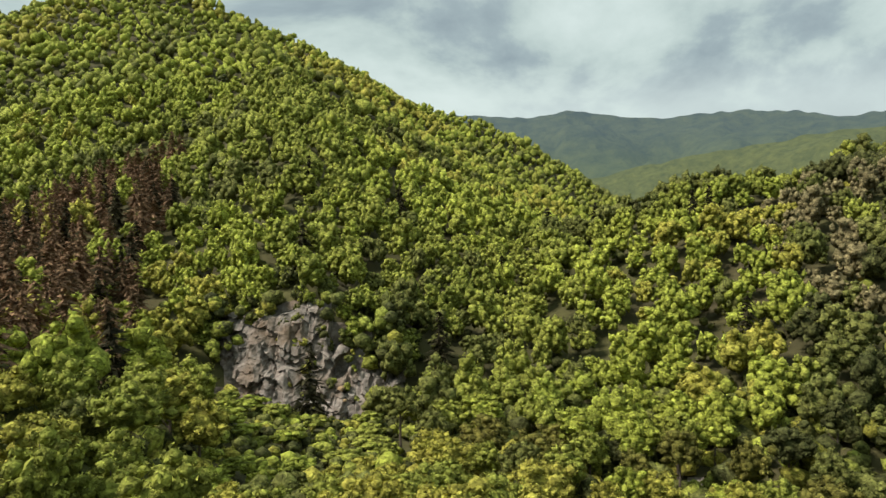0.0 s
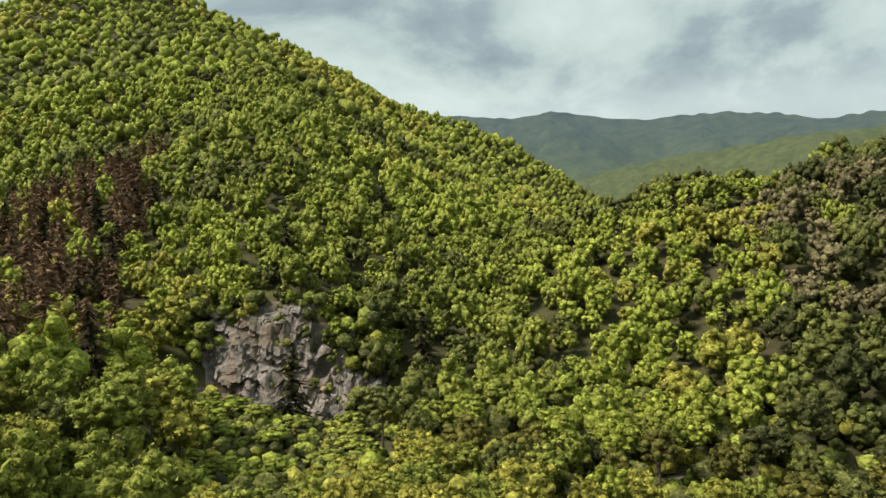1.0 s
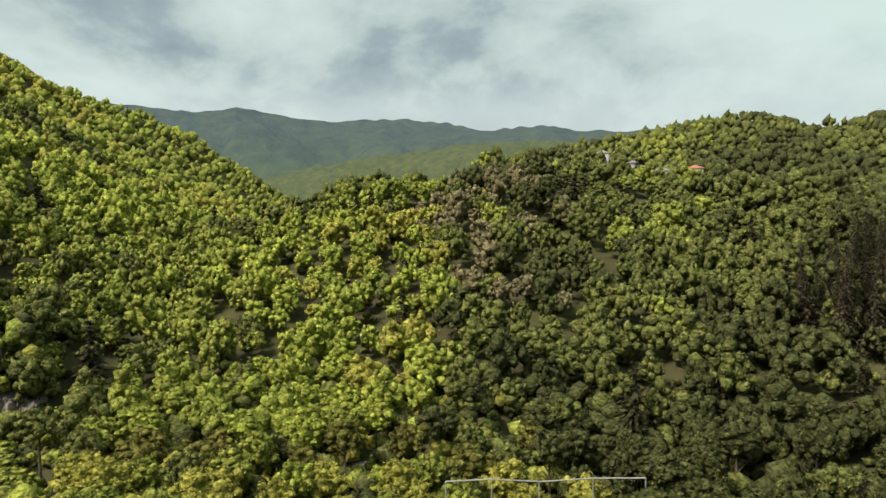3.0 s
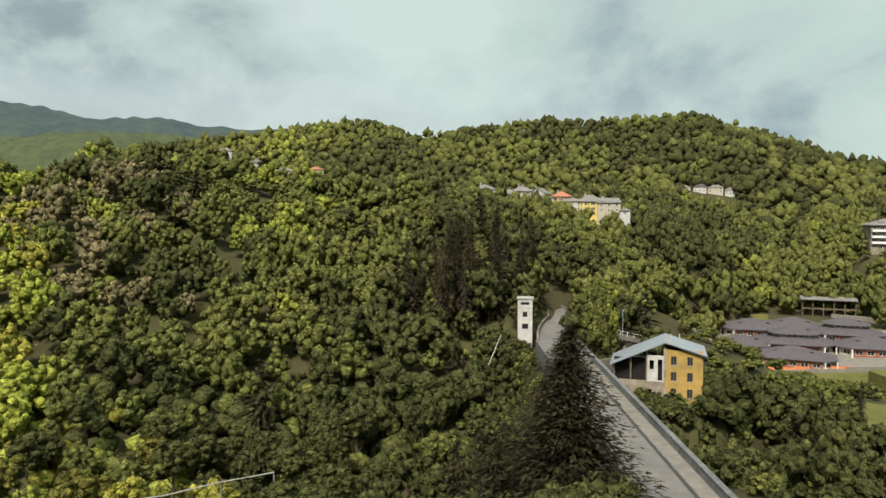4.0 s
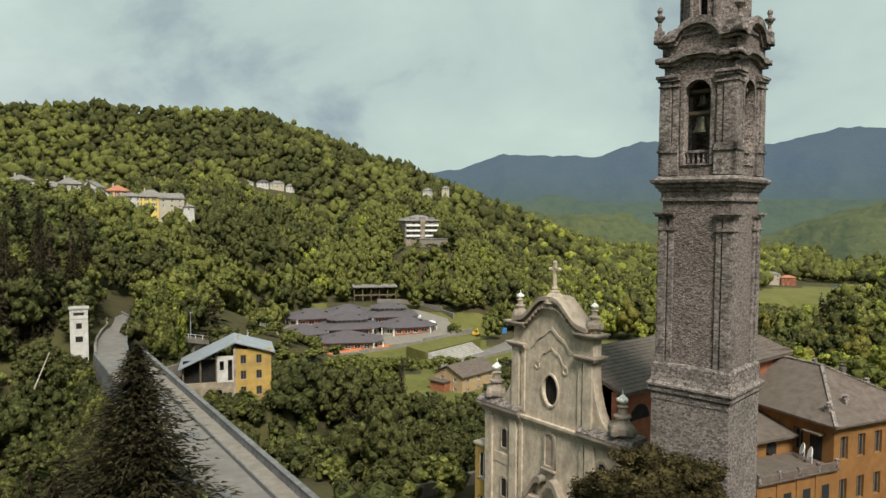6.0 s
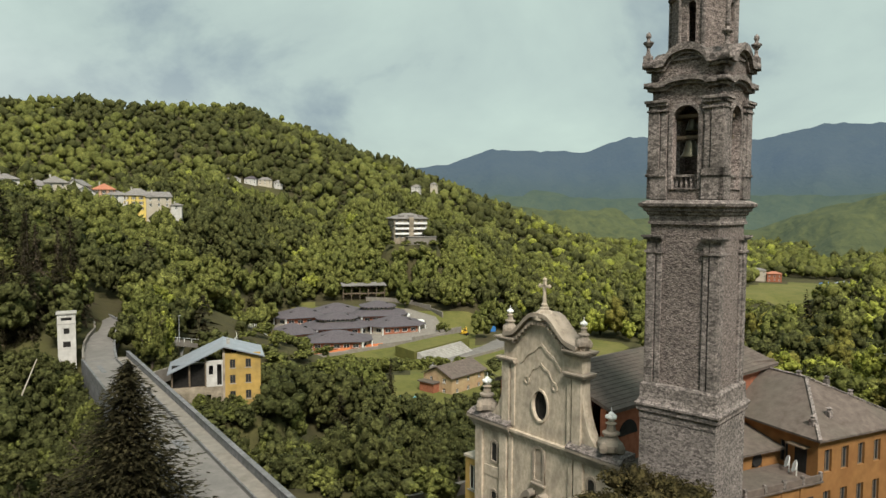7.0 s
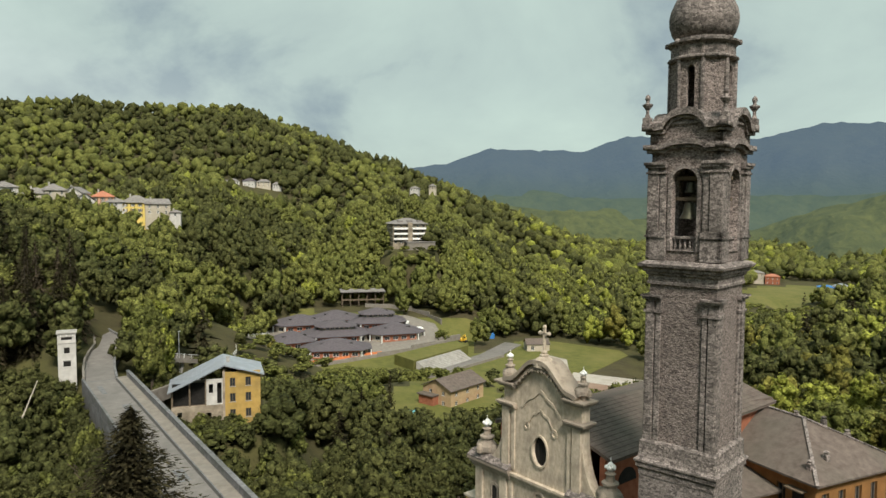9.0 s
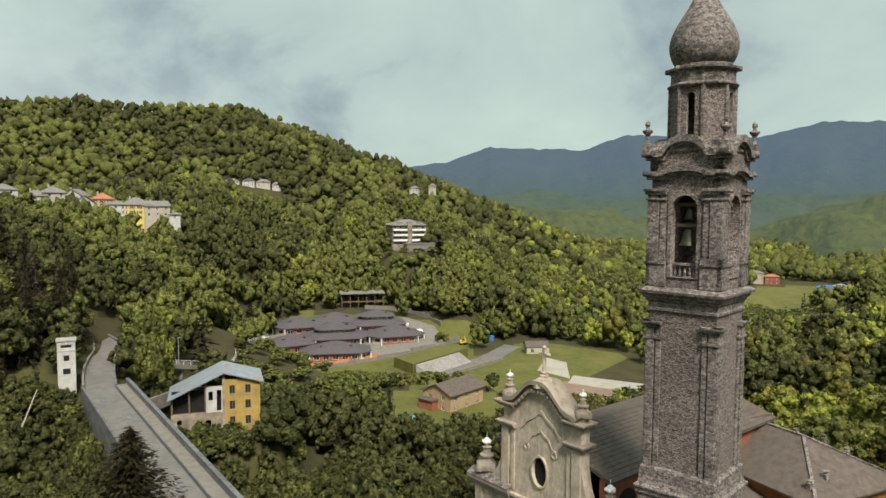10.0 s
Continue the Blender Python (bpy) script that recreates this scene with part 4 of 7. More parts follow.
        if 35 < a < 54 and 215 < r < 250:                  # the ridge houses show over the crest
            h *= 0.6
        dark_stand = oval_in(x, y, 140, 82, 36, 20, 30)
        if dark_stand and rng.random() < 0.8:
            m = 2
        brown_stand = (110.5 + 6 * n2[i] < a < 128) and (88 + 40 * n2[i] < r < 310) and rng.random() < (0.85 if r > 165 else 0.6)
        scatter = rng.random() < 0.018
        if brown_stand or scatter or (dark_stand and rng.random() < 0.12):
            hh = rng.uniform(11, 16) if r < 300 else rng.uniform(10, 15)
            where.append((x, y, z - 0.4, hh * 1.05, hh, rng.uniform(0, 6.3), (o_cm + rng.integers(3)) if r < 300 else (o_cf + rng.integers(2)), 7 if brown_stand and rng.random() < 0.8 else 6))
            continue
        if 92 < a < 107 and r < 137:
            room = 15.2 - 0.305 * r - z
            if h > room / 2.2:
                w, h = w * 0.75, max(room, 2.2) / 2.5
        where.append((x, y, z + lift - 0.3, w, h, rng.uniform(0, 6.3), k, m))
    for x, t in zip(rng.uniform(-46, -5, 95), rng.random(95)):
        w = rng.uniform(0.6, 1.3) + (1.2 if abs(x + 26) > 13 or t > 0.85 else 0.0)
        where.append((x, 132.5 + 22 * t, -32.5 + 33 * t, w, w, rng.uniform(0, 6.3), 20 + rng.integers(3), rng.integers(0, 4)))
    for k in range(420):                    # low scrub at the foot of the cliff
        r, a = rng.uniform(88, 140), radians(rng.uniform(90, 109))
        x, y = r * math.cos(a), r * math.sin(a)
        w = rng.uniform(0.7, 1.5)
        if not rocky(np.array([x]), np.array([y]))[0]:
            where.append((x, y, land_at(x, y) - 0.3, w, w * 0.9, rng.uniform(0, 6.3), 20 + rng.integers(3), (0, 1, 2, 3, 5)[rng.integers(5)]))
    for k in range(110):                    # scrub along the brow of the cliff
        x, y = rng.uniform(-50, -2), rng.uniform(149, 166)
        w = rng.uniform(1.2, 2.6)
        where.append((x, y, land_at(x, y) - 0.3, w, w, rng.uniform(0, 6.3), rng.integers(6), (0, 1, 5, 2)[rng.integers(4)]))
    for k in range(70):                     # bushes under the ochre house
        x, y = rng.uniform(112, 129), rng.uniform(18, 44)
        g = land_at(x, y)
        w = rng.uniform(1.6, 2.6)
        h = min(w * 1.3, (-12.3 - (131 - x) * 0.12 - g) / 2.2)
        if h > 0.6 and not road_clear(np.array([x]), np.array([y]))[0]:
            where.append((x, y, g - 0.2, w, h, rng.uniform(0, 6.3), rng.integers(6), 1 + rng.integers(2)))
    n = 2200
    rr, aa = 30 + 230 * rng.random(n) ** 0.7, np.radians(rng.uniform(-45, 127, n))
    sx, sy = rr * np.cos(aa), rr * np.sin(aa)
    sz, bad = land(sx, sy), keep_clear(sx, sy)
    for x, y, z, b in zip(sx, sy, sz, bad):
        w = rng.uniform(1.0, 2.1)
        if 90 < math.degrees(math.atan2(y, x)) < 108 and math.hypot(x, y) < 150:
            w = min(w, max(0.8, (15.2 - 0.305 * math.hypot(x, y) - z) / 2))
        # shrubs lean to deep green, so their colour supplies the dark between crowns
        if not b:
            where.append((x, y, z - 0.3, w, w * rng.uniform(0.7, 1.1), rng.uniform(0, 6.3), 20 + rng.integers(3), rng.choice([0, 1, 2, 3, 4], p=[0.1, 0.25, 0.45, 0.1, 0.1]) if y > 1.2 * x else rng.choice([1, 2], p=[0.25, 0.75])))
    for k in range(80):                     # bushes on the bank below the transformer tower
        u, v = rng.uniform(-13, 11), rng.uniform(-6, 6)
        x, y = 115 + 0.88 * u - 0.47 * v, 56.5 + 0.47 * u + 0.88 * v
        if not road_clear(np.array([x]), np.array([y]))[0] and along(HILL_ROAD, np.array([x]), np.array([y]))[0][0] > 5:
            w = rng.uniform(1.7, 2.9)
            where.append((x, y, land_at(x, y) - 0.4, w, w * 1.15, rng.uniform(0, 6.3), rng.integers(6), (1, 2, 2)[rng.integers(3)]))
    for k in range(60):                     # bushes between the church and the road
        x, y = rng.uniform(57, 76), rng.uniform(1, 16)
        if not road_clear(np.array([x]), np.array([y]))[0]:
            w = rng.uniform(0.9, 1.7)
            where.append((x, y, land_at(x, y) - 0.3, w, w * 0.9, rng.uniform(0, 6.3), rng.integers(6), 1 + rng.integers(2)))
    n = 1700                                # bushes under the near woods, largely deep green to paint shade into the gaps
    rr, aa = 38 + 92 * np.sqrt(rng.random(n)), np.radians(rng.uniform(20, 127, n))
    sx, sy = rr * np.cos(aa), rr * np.sin(aa)
    sz, bad = land(sx, sy), keep_clear(sx, sy)
    for x, y, z, b in zip(sx, sy, sz, bad):
        w = rng.uniform(1.5, 2.8)
        if 90 < math.degrees(math.atan2(y, x)) < 108:
            w = min(w, max(0.8, (15.2 - 0.305 * math.hypot(x, y) - z) / 2))
        if not b:
            where.append((x, y, z - 0.5, w, w * rng.uniform(0.7, 1.2), rng.uniform(0, 6.3), 20 + rng.integers(3), rng.choice([0, 1, 2, 3, 5], p=[0.15, 0.25, 0.4, 0.15, 0.05]) if x < 70 else rng.choice([1, 2], p=[0.2, 0.8])))
    print("forest trees", len(where), "triangles", sum(len(temps[int(w[6])][1]) for w in where))
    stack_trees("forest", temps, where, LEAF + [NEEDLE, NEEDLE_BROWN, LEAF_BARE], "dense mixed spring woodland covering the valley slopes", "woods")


forest()
# ---------------------------------------------------------------- bell tower
def arch_points(w, z0, z1, n=10, cx=0.0):
    """Round-headed opening: half width w, from z0 to the crown z1."""
    pts = [(cx - w, z0), (cx + w, z0)]
    for i in range(n + 1):
        a = math.pi * i / n
        pts.append((cx + w * math.cos(a), z1 - w + w * math.sin(a)))
    return pts


def bell_tower():
    T = thing("bell_tower", pose(44.36, -18.47, 0, 0, 0, 45.5 + 180), "tall weathered grey stone bell tower with an onion dome", "bell tower")
    sides = [Matrix.Rotation(k * math.pi / 2, 4, "Z") for k in range(4)]
    bm = bmesh.new()
    square_rings(bm, [(2.42, -9), (2.36, 7.9)])
    part("tower_base", bm, M_STONE_BASE, T, "smoother pale stone base")
    bm = bmesh.new()
    square_rings(bm, [(2.4, 7.9), (2.4, 8.25), (2.52, 8.4), (2.52, 8.62), (2.62, 8.74), (2.62, 8.86), (2.44, 9.0), (2.38, 9.3), (2.38, 10.0), (2.26, 10.15)])
    part("string_course", bm, M_STONE_TRIM, T)
    bm = bmesh.new()
    square_rings(bm, [(2.06, 10.0), (2.06, 20.4)])
    part("shaft", bm, M_STONE, T)
    # paired corner pilasters on every face
    for m in sides:
        for s in (-1, 1):
            for x0, x1, dp in ((1.28, 1.6, 0.13), (1.68, 2.2, 0.2)):
                bm = boxm(min(s * x0, s * x1), max(s * x0, s * x1), -2.06 - dp, -1.9, 10.1, 19.2, w=0.02, m=m)
                part("pilaster", bm, M_STONE_TRIM, T)
            # the broken ledge over each pair
            for h0, h1, e, nm in ((18.15, 18.3, 0.24, "necking"), (18.95, 19.1, 0.3, "capital"), (19.1, 19.22, 0.4, "abacus")):
                part(nm, boxm(min(s * 1.2, s * (2.1 + e)), max(s * 1.2, s * (2.1 + e)), -2.06 - e, -1.9, h0, h1, m=m), M_STONE_TRIM, T)
    bm = bmesh.new()
    square_rings(bm, [(2.2, 19.9), (2.2, 20.05), (2.14, 20.08), (2.14, 20.4), (2.26, 20.5), (2.26, 20.62), (2.42, 20.7), (2.42, 20.85), (2.62, 20.98), (2.66, 21.14), (2.3, 21.34), (2.16, 21.36)])
    part("main_cornice", bm, M_STONE_TRIM, T, "broad projecting grey stone cornice")
    # belfry: four pierced walls
    w = 2.1
    for k, m in enumerate(sides):
        outer = [(-w, 21.3), (w, 21.3), (w, 28.4), (-w, 28.4)]
        wall = slab_from_outlines("belfry_wall", [outer, arch_points(0.78, 22.0, 26.9)], 0.5, M_STONE, T)
        wall.data.transform(m @ Matrix.Translation((0, -w, 0)))
        frame_o = arch_points(1.0, 22.0, 27.12)
        frame_i = arch_points(0.78, 21.98, 26.9)
        arc = slab_from_outlines("arch_surround", [frame_o, frame_i], 0.1, M_STONE_TRIM, T)
        arc.data.transform(m @ Matrix.Translation((0, -w - 0.09, 0)))
        for s in (-1, 1):
            for x0, x1, dp in ((1.14, 1.5, 0.12), (1.56, 2.26, 0.2)):
                bm = boxm(min(s * x0, s * x1), max(s * x0, s * x1), -w - dp, -w + 0.05, 23.2, 27.0, w=0.02, m=m)
                part("pilaster", bm, M_STONE_TRIM, T)
            for h0, h1, e, nm in ((21.4, 22.75, 0.2, "pedestal"), (22.75, 22.9, 0.28, "pedestal_ledge"), (22.9, 23.2, 0.22, "pilaster_base"), (26.6, 26.72, 0.26, "necking"), (26.95, 27.12, 0.3, "capital"), (27.12, 27.3, 0.38, "abacus")):
                x1 = 2.1 + e
                part(nm, boxm(min(s * 1.06, s * x1), max(s * 1.06, s * x1), -w - e, -w + 0.05, h0, h1, w=0.015, m=m), M_STONE_TRIM, T)
        # entablature ledges that break upwards over the opening
        for zc, zh, e, lift, nm in ((28.05, 0.3, 0.42, 0.28, "lower_ledge"), (29.2, 0.42, 0.5, 0.85, "upper_ledge")):
            pts_lo, pts_hi = [], []
            for i in range(25):
                x = -w - e + 2 * (w + e) * i / 24
                c = abs(x) / 1.22
                rise = lift * math.sqrt(max(0.0, 1 - c * c)) if c < 1 else 0.0
                pts_lo.append((x, zc + rise))
                pts_hi.append((x, zc + zh + rise))
            led = slab_from_outlines(nm, [pts_lo + pts_hi[::-1]], e + 0.2, M_STONE_TRIM, T)
            led.data.transform(m @ Matrix.Translation((0, -w - e, 0)))
            pts_hi2 = [(x * 0.94, z + 0.02) for x, z in pts_lo]
            pts_lo2 = [(x * 0.94, z - 0.2) for x, z in pts_lo]
            led = slab_from_outlines("ledge_moulding", [pts_lo2 + pts_hi2[::-1]], e * 0.55 + 0.2, M_STONE_TRIM, T)
            led.data.transform(m @ Matrix.Translation((0, -w - e * 0.55, 0)))
        fr = [(-w - 0.1, 28.3), (w + 0.1, 28.3), (w + 0.1, 29.35), (1.15, 29.35)] + [(1.15 * math.cos(math.pi * i / 12), 29.35 + 0.8 * math.sin(math.pi * i / 12)) for i in range(13)] + [(-1.15, 29.35), (-w - 0.1, 29.35)]
        fz = slab_from_outlines("frieze", [fr], 0.5, M_STONE, T)
        fz.data.transform(m @ Matrix.Translation((0, -w - 0.1, 0)))
        # low balustrade in the opening
        for h0, h1 in ((22.72, 22.86), (21.98, 22.08)):
            part("balustrade_rail", boxm(-0.78, 0.78, -w + 0.12, -w + 0.34, h0, h1, m=m), M_STONE_TRIM, T)
        for i in range(5):
            bm = bmesh.new()
            lathe(bm, [(0.06, 22.08), (0.09, 22.25), (0.045, 22.5), (0.07, 22.72)], 6, -0.6 + 0.3 * i, -w + 0.23)
            bmesh.ops.transform(bm, matrix=m, verts=bm.verts[:])
            part("baluster", bm, M_STONE_TRIM, T)
        # urn on the corner
        bm = bmesh.new()
        bx, by = -2.35, -2.35
        box(bm, bx - 0.22, bx + 0.22, by - 0.22, by + 0.22, 29.6, 30.0)
        lathe(bm, [(0.2, 30.0), (0.11, 30.2), (0.1, 30.45), (0.3, 30.72), (0.32, 30.8), (0.12, 30.88), (0.1, 31.0), (0.17, 31.14), (0.14, 31.3), (0.01, 31.42)], 9, bx, by)
        bmesh.ops.transform(bm, matrix=m, verts=bm.verts[:])
        part("urn", bm, M_STONE_TRIM, T, "dark carved stone urn")
    bm = bmesh.new()
    square_rings(bm, [(2.0, 21.2), (2.0, 21.9)])
    part("belfry_floor", bm, M_STONE, T)
    bm = bmesh.new()
    square_rings(bm, [(2.3, 29.5), (2.3, 29.62), (1.7, 30.15), (1.5, 30.2)])
    part("terrace_roof", bm, M_STONE_TRIM, T)
    # drum with narrow arched slots
    R = 1.72
    for k in range(8):
        m = Matrix.Rotation(k * math.pi / 4, 4, "Z")
        half = R * math.tan(math.pi / 8)
        outl = [[(-half, 29.6), (half, 29.6), (half, 34.4), (-half, 34.4)]]
        if k % 2 == 0:
            outl.append(arch_points(0.25, 30.4, 33.0, 6))
        wall = slab_from_outlines("drum_wall", outl, 0.3, M_STONE, T)
        wall.data.transform(m @ Matrix.Translation((0, -R, 0)))
        bm = bmesh.new()
        lathe(bm, [(0.13, 29.7), (0.13, 33.4)], 6, R / math.cos(math.pi / 8) * math.sin(math.pi / 8), -R)
        bmesh.ops.transform(bm, matrix=m, verts=bm.verts[:])
        part("drum_rib", bm, M_STONE_TRIM, T)
    bm = bmesh.new()
    lathe(bm, [(1.5, 33.28), (1.95, 33.32), (2.06, 33.42), (2.06, 33.5), (1.9, 33.58), (1.84, 33.62), (1.84, 34.2), (1.94, 34.26), (2.1, 34.36), (2.1, 34.48), (1.7, 34.56), (1.66, 34.7), (1.5, 34.8)], 16, turn=math.pi / 8)
    part("drum_cornice", bm, M_STONE_TRIM, T)
    for k in range(8):
        a = (k + 0.5) * math.pi / 4
        bm = bmesh.new()
        lathe(bm, [(0.12, 34.3), (0.17, 34.42), (0.12, 34.58)], 7, 2.06 * math.cos(a), 2.06 * math.sin(a))
        part("boss", bm, M_STONE_TRIM, T)
    bm = bmesh.new()
    lathe(bm, [(1.62, 34.7), (1.86, 35.1), (2.0, 35.55), (2.02, 35.95), (1.92, 36.45), (1.68, 37.0), (1.36, 37.55), (1.02, 38.1), (0.72, 38.65), (0.5, 39.2), (0.3, 39.8), (0.16, 40.4), (0.02, 41.0)], 24)
    for f in bm.faces:
        f.smooth = True
    part("onion_dome", bm, M_STONE_TRIM, T, "dark lead-grey onion dome")
    # bells on their beams
    for bx, by, bz, s in ((0.0, -1.35, 23.9, 0.62), (0.0, -1.2, 25.5, 0.42), (1.25, 0.0, 23.8, 0.5)):
        bm = bmesh.new()
        lathe(bm, [(s, bz), (s * 0.92, bz + 0.05), (s * 0.68, bz + s * 0.5), (s * 0.55, bz + s * 1.1), (s * 0.45, bz + s * 1.5), (s * 0.15, bz + s * 1.65)], 16, bx, by)
        b = part("bell", bm, M_BRONZE, T, "bronze bell")
        for f in b.data.polygons:
            f.use_smooth = True
    for y in (-1.3, 0.0, 1.3):
        for z in (25.0, 26.25):
            part("bell_beam", boxm(-2.0, 2.0, y - 0.09, y + 0.09, z, z + 0.2), M_WOOD, T)


bell_tower()


# ---------------------------------------------------------------- church
def pinnacle(parent, x, y, z, h, label="pale stone pinnacle with a ball"):
    s = h / 3.3
    bm = bmesh.new()
    box(bm, x - 0.42 * s, x + 0.42 * s, y - 0.42 * s, y + 0.42 * s, z, z + 0.5 * s)
    lathe(bm, [(0.62 * s, z + 0.4 * s), (0.86 * s, z + 0.62 * s), (0.84 * s, z + 1.0 * s), (0.55 * s, z + 1.3 * s), (0.42 * s, z + 1.55 * s), (0.6 * s, z + 1.62 * s), (0.6 * s, z + 1.76 * s), (0.34 * s, z + 1.85 * s), (0.26 * s, z + 2.3 * s), (0.4 * s, z + 2.36 * s), (0.22 * s, z + 2.5 * s)], 10, x, y)
    for dx, dy in ((-1, 0), (1, 0), (0, -1)):
        lathe(bm, [(0.05 * s, z + 0.4 * s), (0.3 * s, z + 0.55 * s), (0.32 * s, z + 0.85 * s), (0.18 * s, z + 1.15 * s), (0.03 * s, z + 1.25 * s)], 8, x + dx * 0.8 * s, y + dy * 0.8 * s)
    p = part("pinnacle", bm, M_FTRIM, parent, label)
    bm = bmesh.new()
    r = 0.36 * s
    c = z + 2.45 * s + r
    lathe(bm, [(r * 0.7 * math.sin(a), c - r * math.cos(a)) for a in [math.pi * i / 8 for i in range(9)]] + [(0.03, c + r), (0.02, c + r + 0.3 * s)], 12, x, y)
    for k in range(5):
        a = 2 * math.pi * k / 5
        lathe(bm, [(0.02, c - 0.5 * r), (0.4 * r, c - 0.25 * r), (0.42 * r, c + 0.1 * r), (0.02, c + 0.45 * r)], 7, x + 0.75 * r * math.cos(a), y + 0.75 * r * math.sin(a))
    b = part("ball", bm, M_PAINTW, p, "white lobed finial")
    for f in b.data.polygons:
        f.use_smooth = True


def church():
    C = thing("church", pose(54.2, -10.7, 0, 0, 0, -143.13), "baroque church with a pale curved plaster facade", "church")
    # lower storey
    W = 7.3
    lower = [(-W, -9), (-0.95, -9), (-0.95, -4.4), (0.95, -4.4), (0.95, -9), (W, -9), (W, 3.3), (-W, 3.3)]
    holes = [arch_points(0.3, z0, z0 + 1.55, 6, cx) for cx in (-5.0, 5.0) for z0 in (0.0, -4.1)]
    slab_from_outlines("lower_facade", [lower] + holes, 1.0, M_PLASTER, C)
    for cx in (-5.0, 5.0):
        for z0 in (0.0, -4.1):
            # near-black panel at the wall face paints the dark inside
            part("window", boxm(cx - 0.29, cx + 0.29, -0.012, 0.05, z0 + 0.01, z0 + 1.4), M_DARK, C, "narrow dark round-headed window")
            slab = slab_from_outlines("window_surround", [arch_points(0.46, z0 - 0.18, z0 + 1.75, 6, cx), arch_points(0.3, z0, z0 + 1.55, 6, cx)], 0.08, M_FTRIM, C)
            slab.location.y = -0.08
    d = part("portal_door", boxm(-0.95, 0.95, 0.55, 0.62, -9, -4.4), M_WOOD, C, "dark wooden portal door")
    # upper storey with volutes and a bell-shaped gable
    def half(sgn):
        pts = [(6.9, 3.3), (6.7, 3.6), (5.9, 3.75)]
        for i in range(1, 9):
            a = i / 8 * math.pi / 2
            pts.append((4.0 + 1.9 * (1 - math.sin(a)), 3.75 + 4.4 * (1 - math.cos(a))))
        pts += [(4.0, 8.2), (4.0, 10.3), (3.7, 10.7), (3.15, 10.85)]
        for i in range(1, 13):
            t = i / 12
            x = 3.15 * (1 - t)
            pts.append((x, 10.85 + 1.8 * (0.5 - 0.5 * math.cos(math.pi * min(1.0, t * 1.15)))))
        return [(sgn * x, z) for x, z in pts]
    right, left = half(1), half(-1)
    outline = right + left[::-1][1:]
    oculus = [(0.74 * math.cos(2 * math.pi * i / 24), 5.72 + 1.15 * math.sin(2 * math.pi * i / 24)) for i in range(24)]
    up = slab_from_outlines("upper_facade", [outline, oculus], 0.9, M_PLASTER, C)
    ring = [(0.88 * math.cos(2 * math.pi * i / 24), 5.72 + 1.3 * math.sin(2 * math.pi * i / 24)) for i in range(24)]
    rg = slab_from_outlines("oculus_surround", [ring, oculus], 0.12, M_PLASTER, C)
    rg.location.y = -0.12
    # the unlit inside of the oculus, painted as a near-black sheet
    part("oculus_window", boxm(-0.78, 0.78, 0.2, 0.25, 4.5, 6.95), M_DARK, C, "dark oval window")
    for i in (-1, 0, 1):
        part("oculus_bar", boxm(i * 0.37 - 0.02, i * 0.37 + 0.02, 0.14, 0.18, 4.65, 6.8), M_DARK, C)
    # the thick moulded edge of the gable
    top = [p for p in right if p[1] > 10.6] + [p for p in left[::-1] if p[1] > 10.6][1:]
    for off, th, dp, nm in ((0.06, 0.34, 0.5, "gable_coping"), (-0.4, 0.2, 0.28, "gable_moulding")):
        o = [(x * (1 + off * 0.1), z + off + th * 0.5) for x, z in top]
        i_ = [(x * (1 + off * 0.1), z + off - th * 0.5) for x, z in top]
        s = slab_from_outlines(nm, [o + i_[::-1]], 0.9 + dp + (0.5 if nm == "gable_coping" else 0.0), M_FTRIM, C)
        s.location.y = -dp
    for k in range(-9, 10):
        x = k * 0.33
        t = 1 - abs(x) / 3.15
        z = 10.85 + 1.8 * (0.5 - 0.5 * math.cos(math.pi * min(1.0, t * 1.15))) - 0.42
        part("dentil", boxm(x - 0.09, x + 0.09, -0.4, 0.02, z - 0.28, z - 0.1), M_FTRIM, C)
    # inner raised panel: a wavy moulding over the oculus
    pan_o, pan_i = [], []
    for i in range(29):
        t = -1 + 2 * i / 28
        x = 2.0 * t
        z = 8.95 + 1.35 * math.cos(t * math.pi / 2) ** 1.5 + 0.12 * math.cos(t * math.pi * 3)
        pan_o.append((x, z + 0.13))
        pan_i.append((x, z - 0.13))
    s = slab_from_outlines("wavy_moulding", [pan_o + pan_i[::-1]], 0.08, M_PLASTER, C)
    s.location.y = -0.08
    # a second, smaller wavy moulding with curled ends under the first
    pan_o, pan_i = [], []
    for i in range(33):
        t = -1 + 2 * i / 32
        x = 1.62 * t
        z = 7.55 + 1.3 * math.cos(t * math.pi / 2) ** 1.3 + 0.1 * math.cos(t * math.pi * 4)
        pan_o.append((x, z + 0.1))
        pan_i.append((x * 0.97, z - 0.1))
    s = slab_from_outlines("inner_moulding", [pan_o + pan_i[::-1]], 0.07, M_PLASTER, C)
    s.location.y = -0.07
    for sg in (-1, 1):
        curl = [(sg * 1.42 + 0.3 * math.cos(2 * math.pi * i / 14), 7.42 + 0.3 * math.sin(2 * math.pi * i / 14)) for i in range(14)]
        s = slab_from_outlines("moulding_curl", [curl, [(sg * 1.42 + (x - sg * 1.42) * 0.55, 7.42 + (z - 7.42) * 0.55) for x, z in curl]], 0.07, M_PLASTER, C)
        s.location.y = -0.07
    for sg in (-1, 1):
        for k in range(11):
            z = -8.4 + k * 1.0
            part("stone_course", boxm(min(sg * 4.5, sg * 6.2), max(sg * 4.5, sg * 6.2), -0.05, 0.04, z, z + 0.86, w=0.02), M_PLASTER, C) if abs(z - 0.6) > 1.6 and abs(z + 3.4) > 1.6 else None
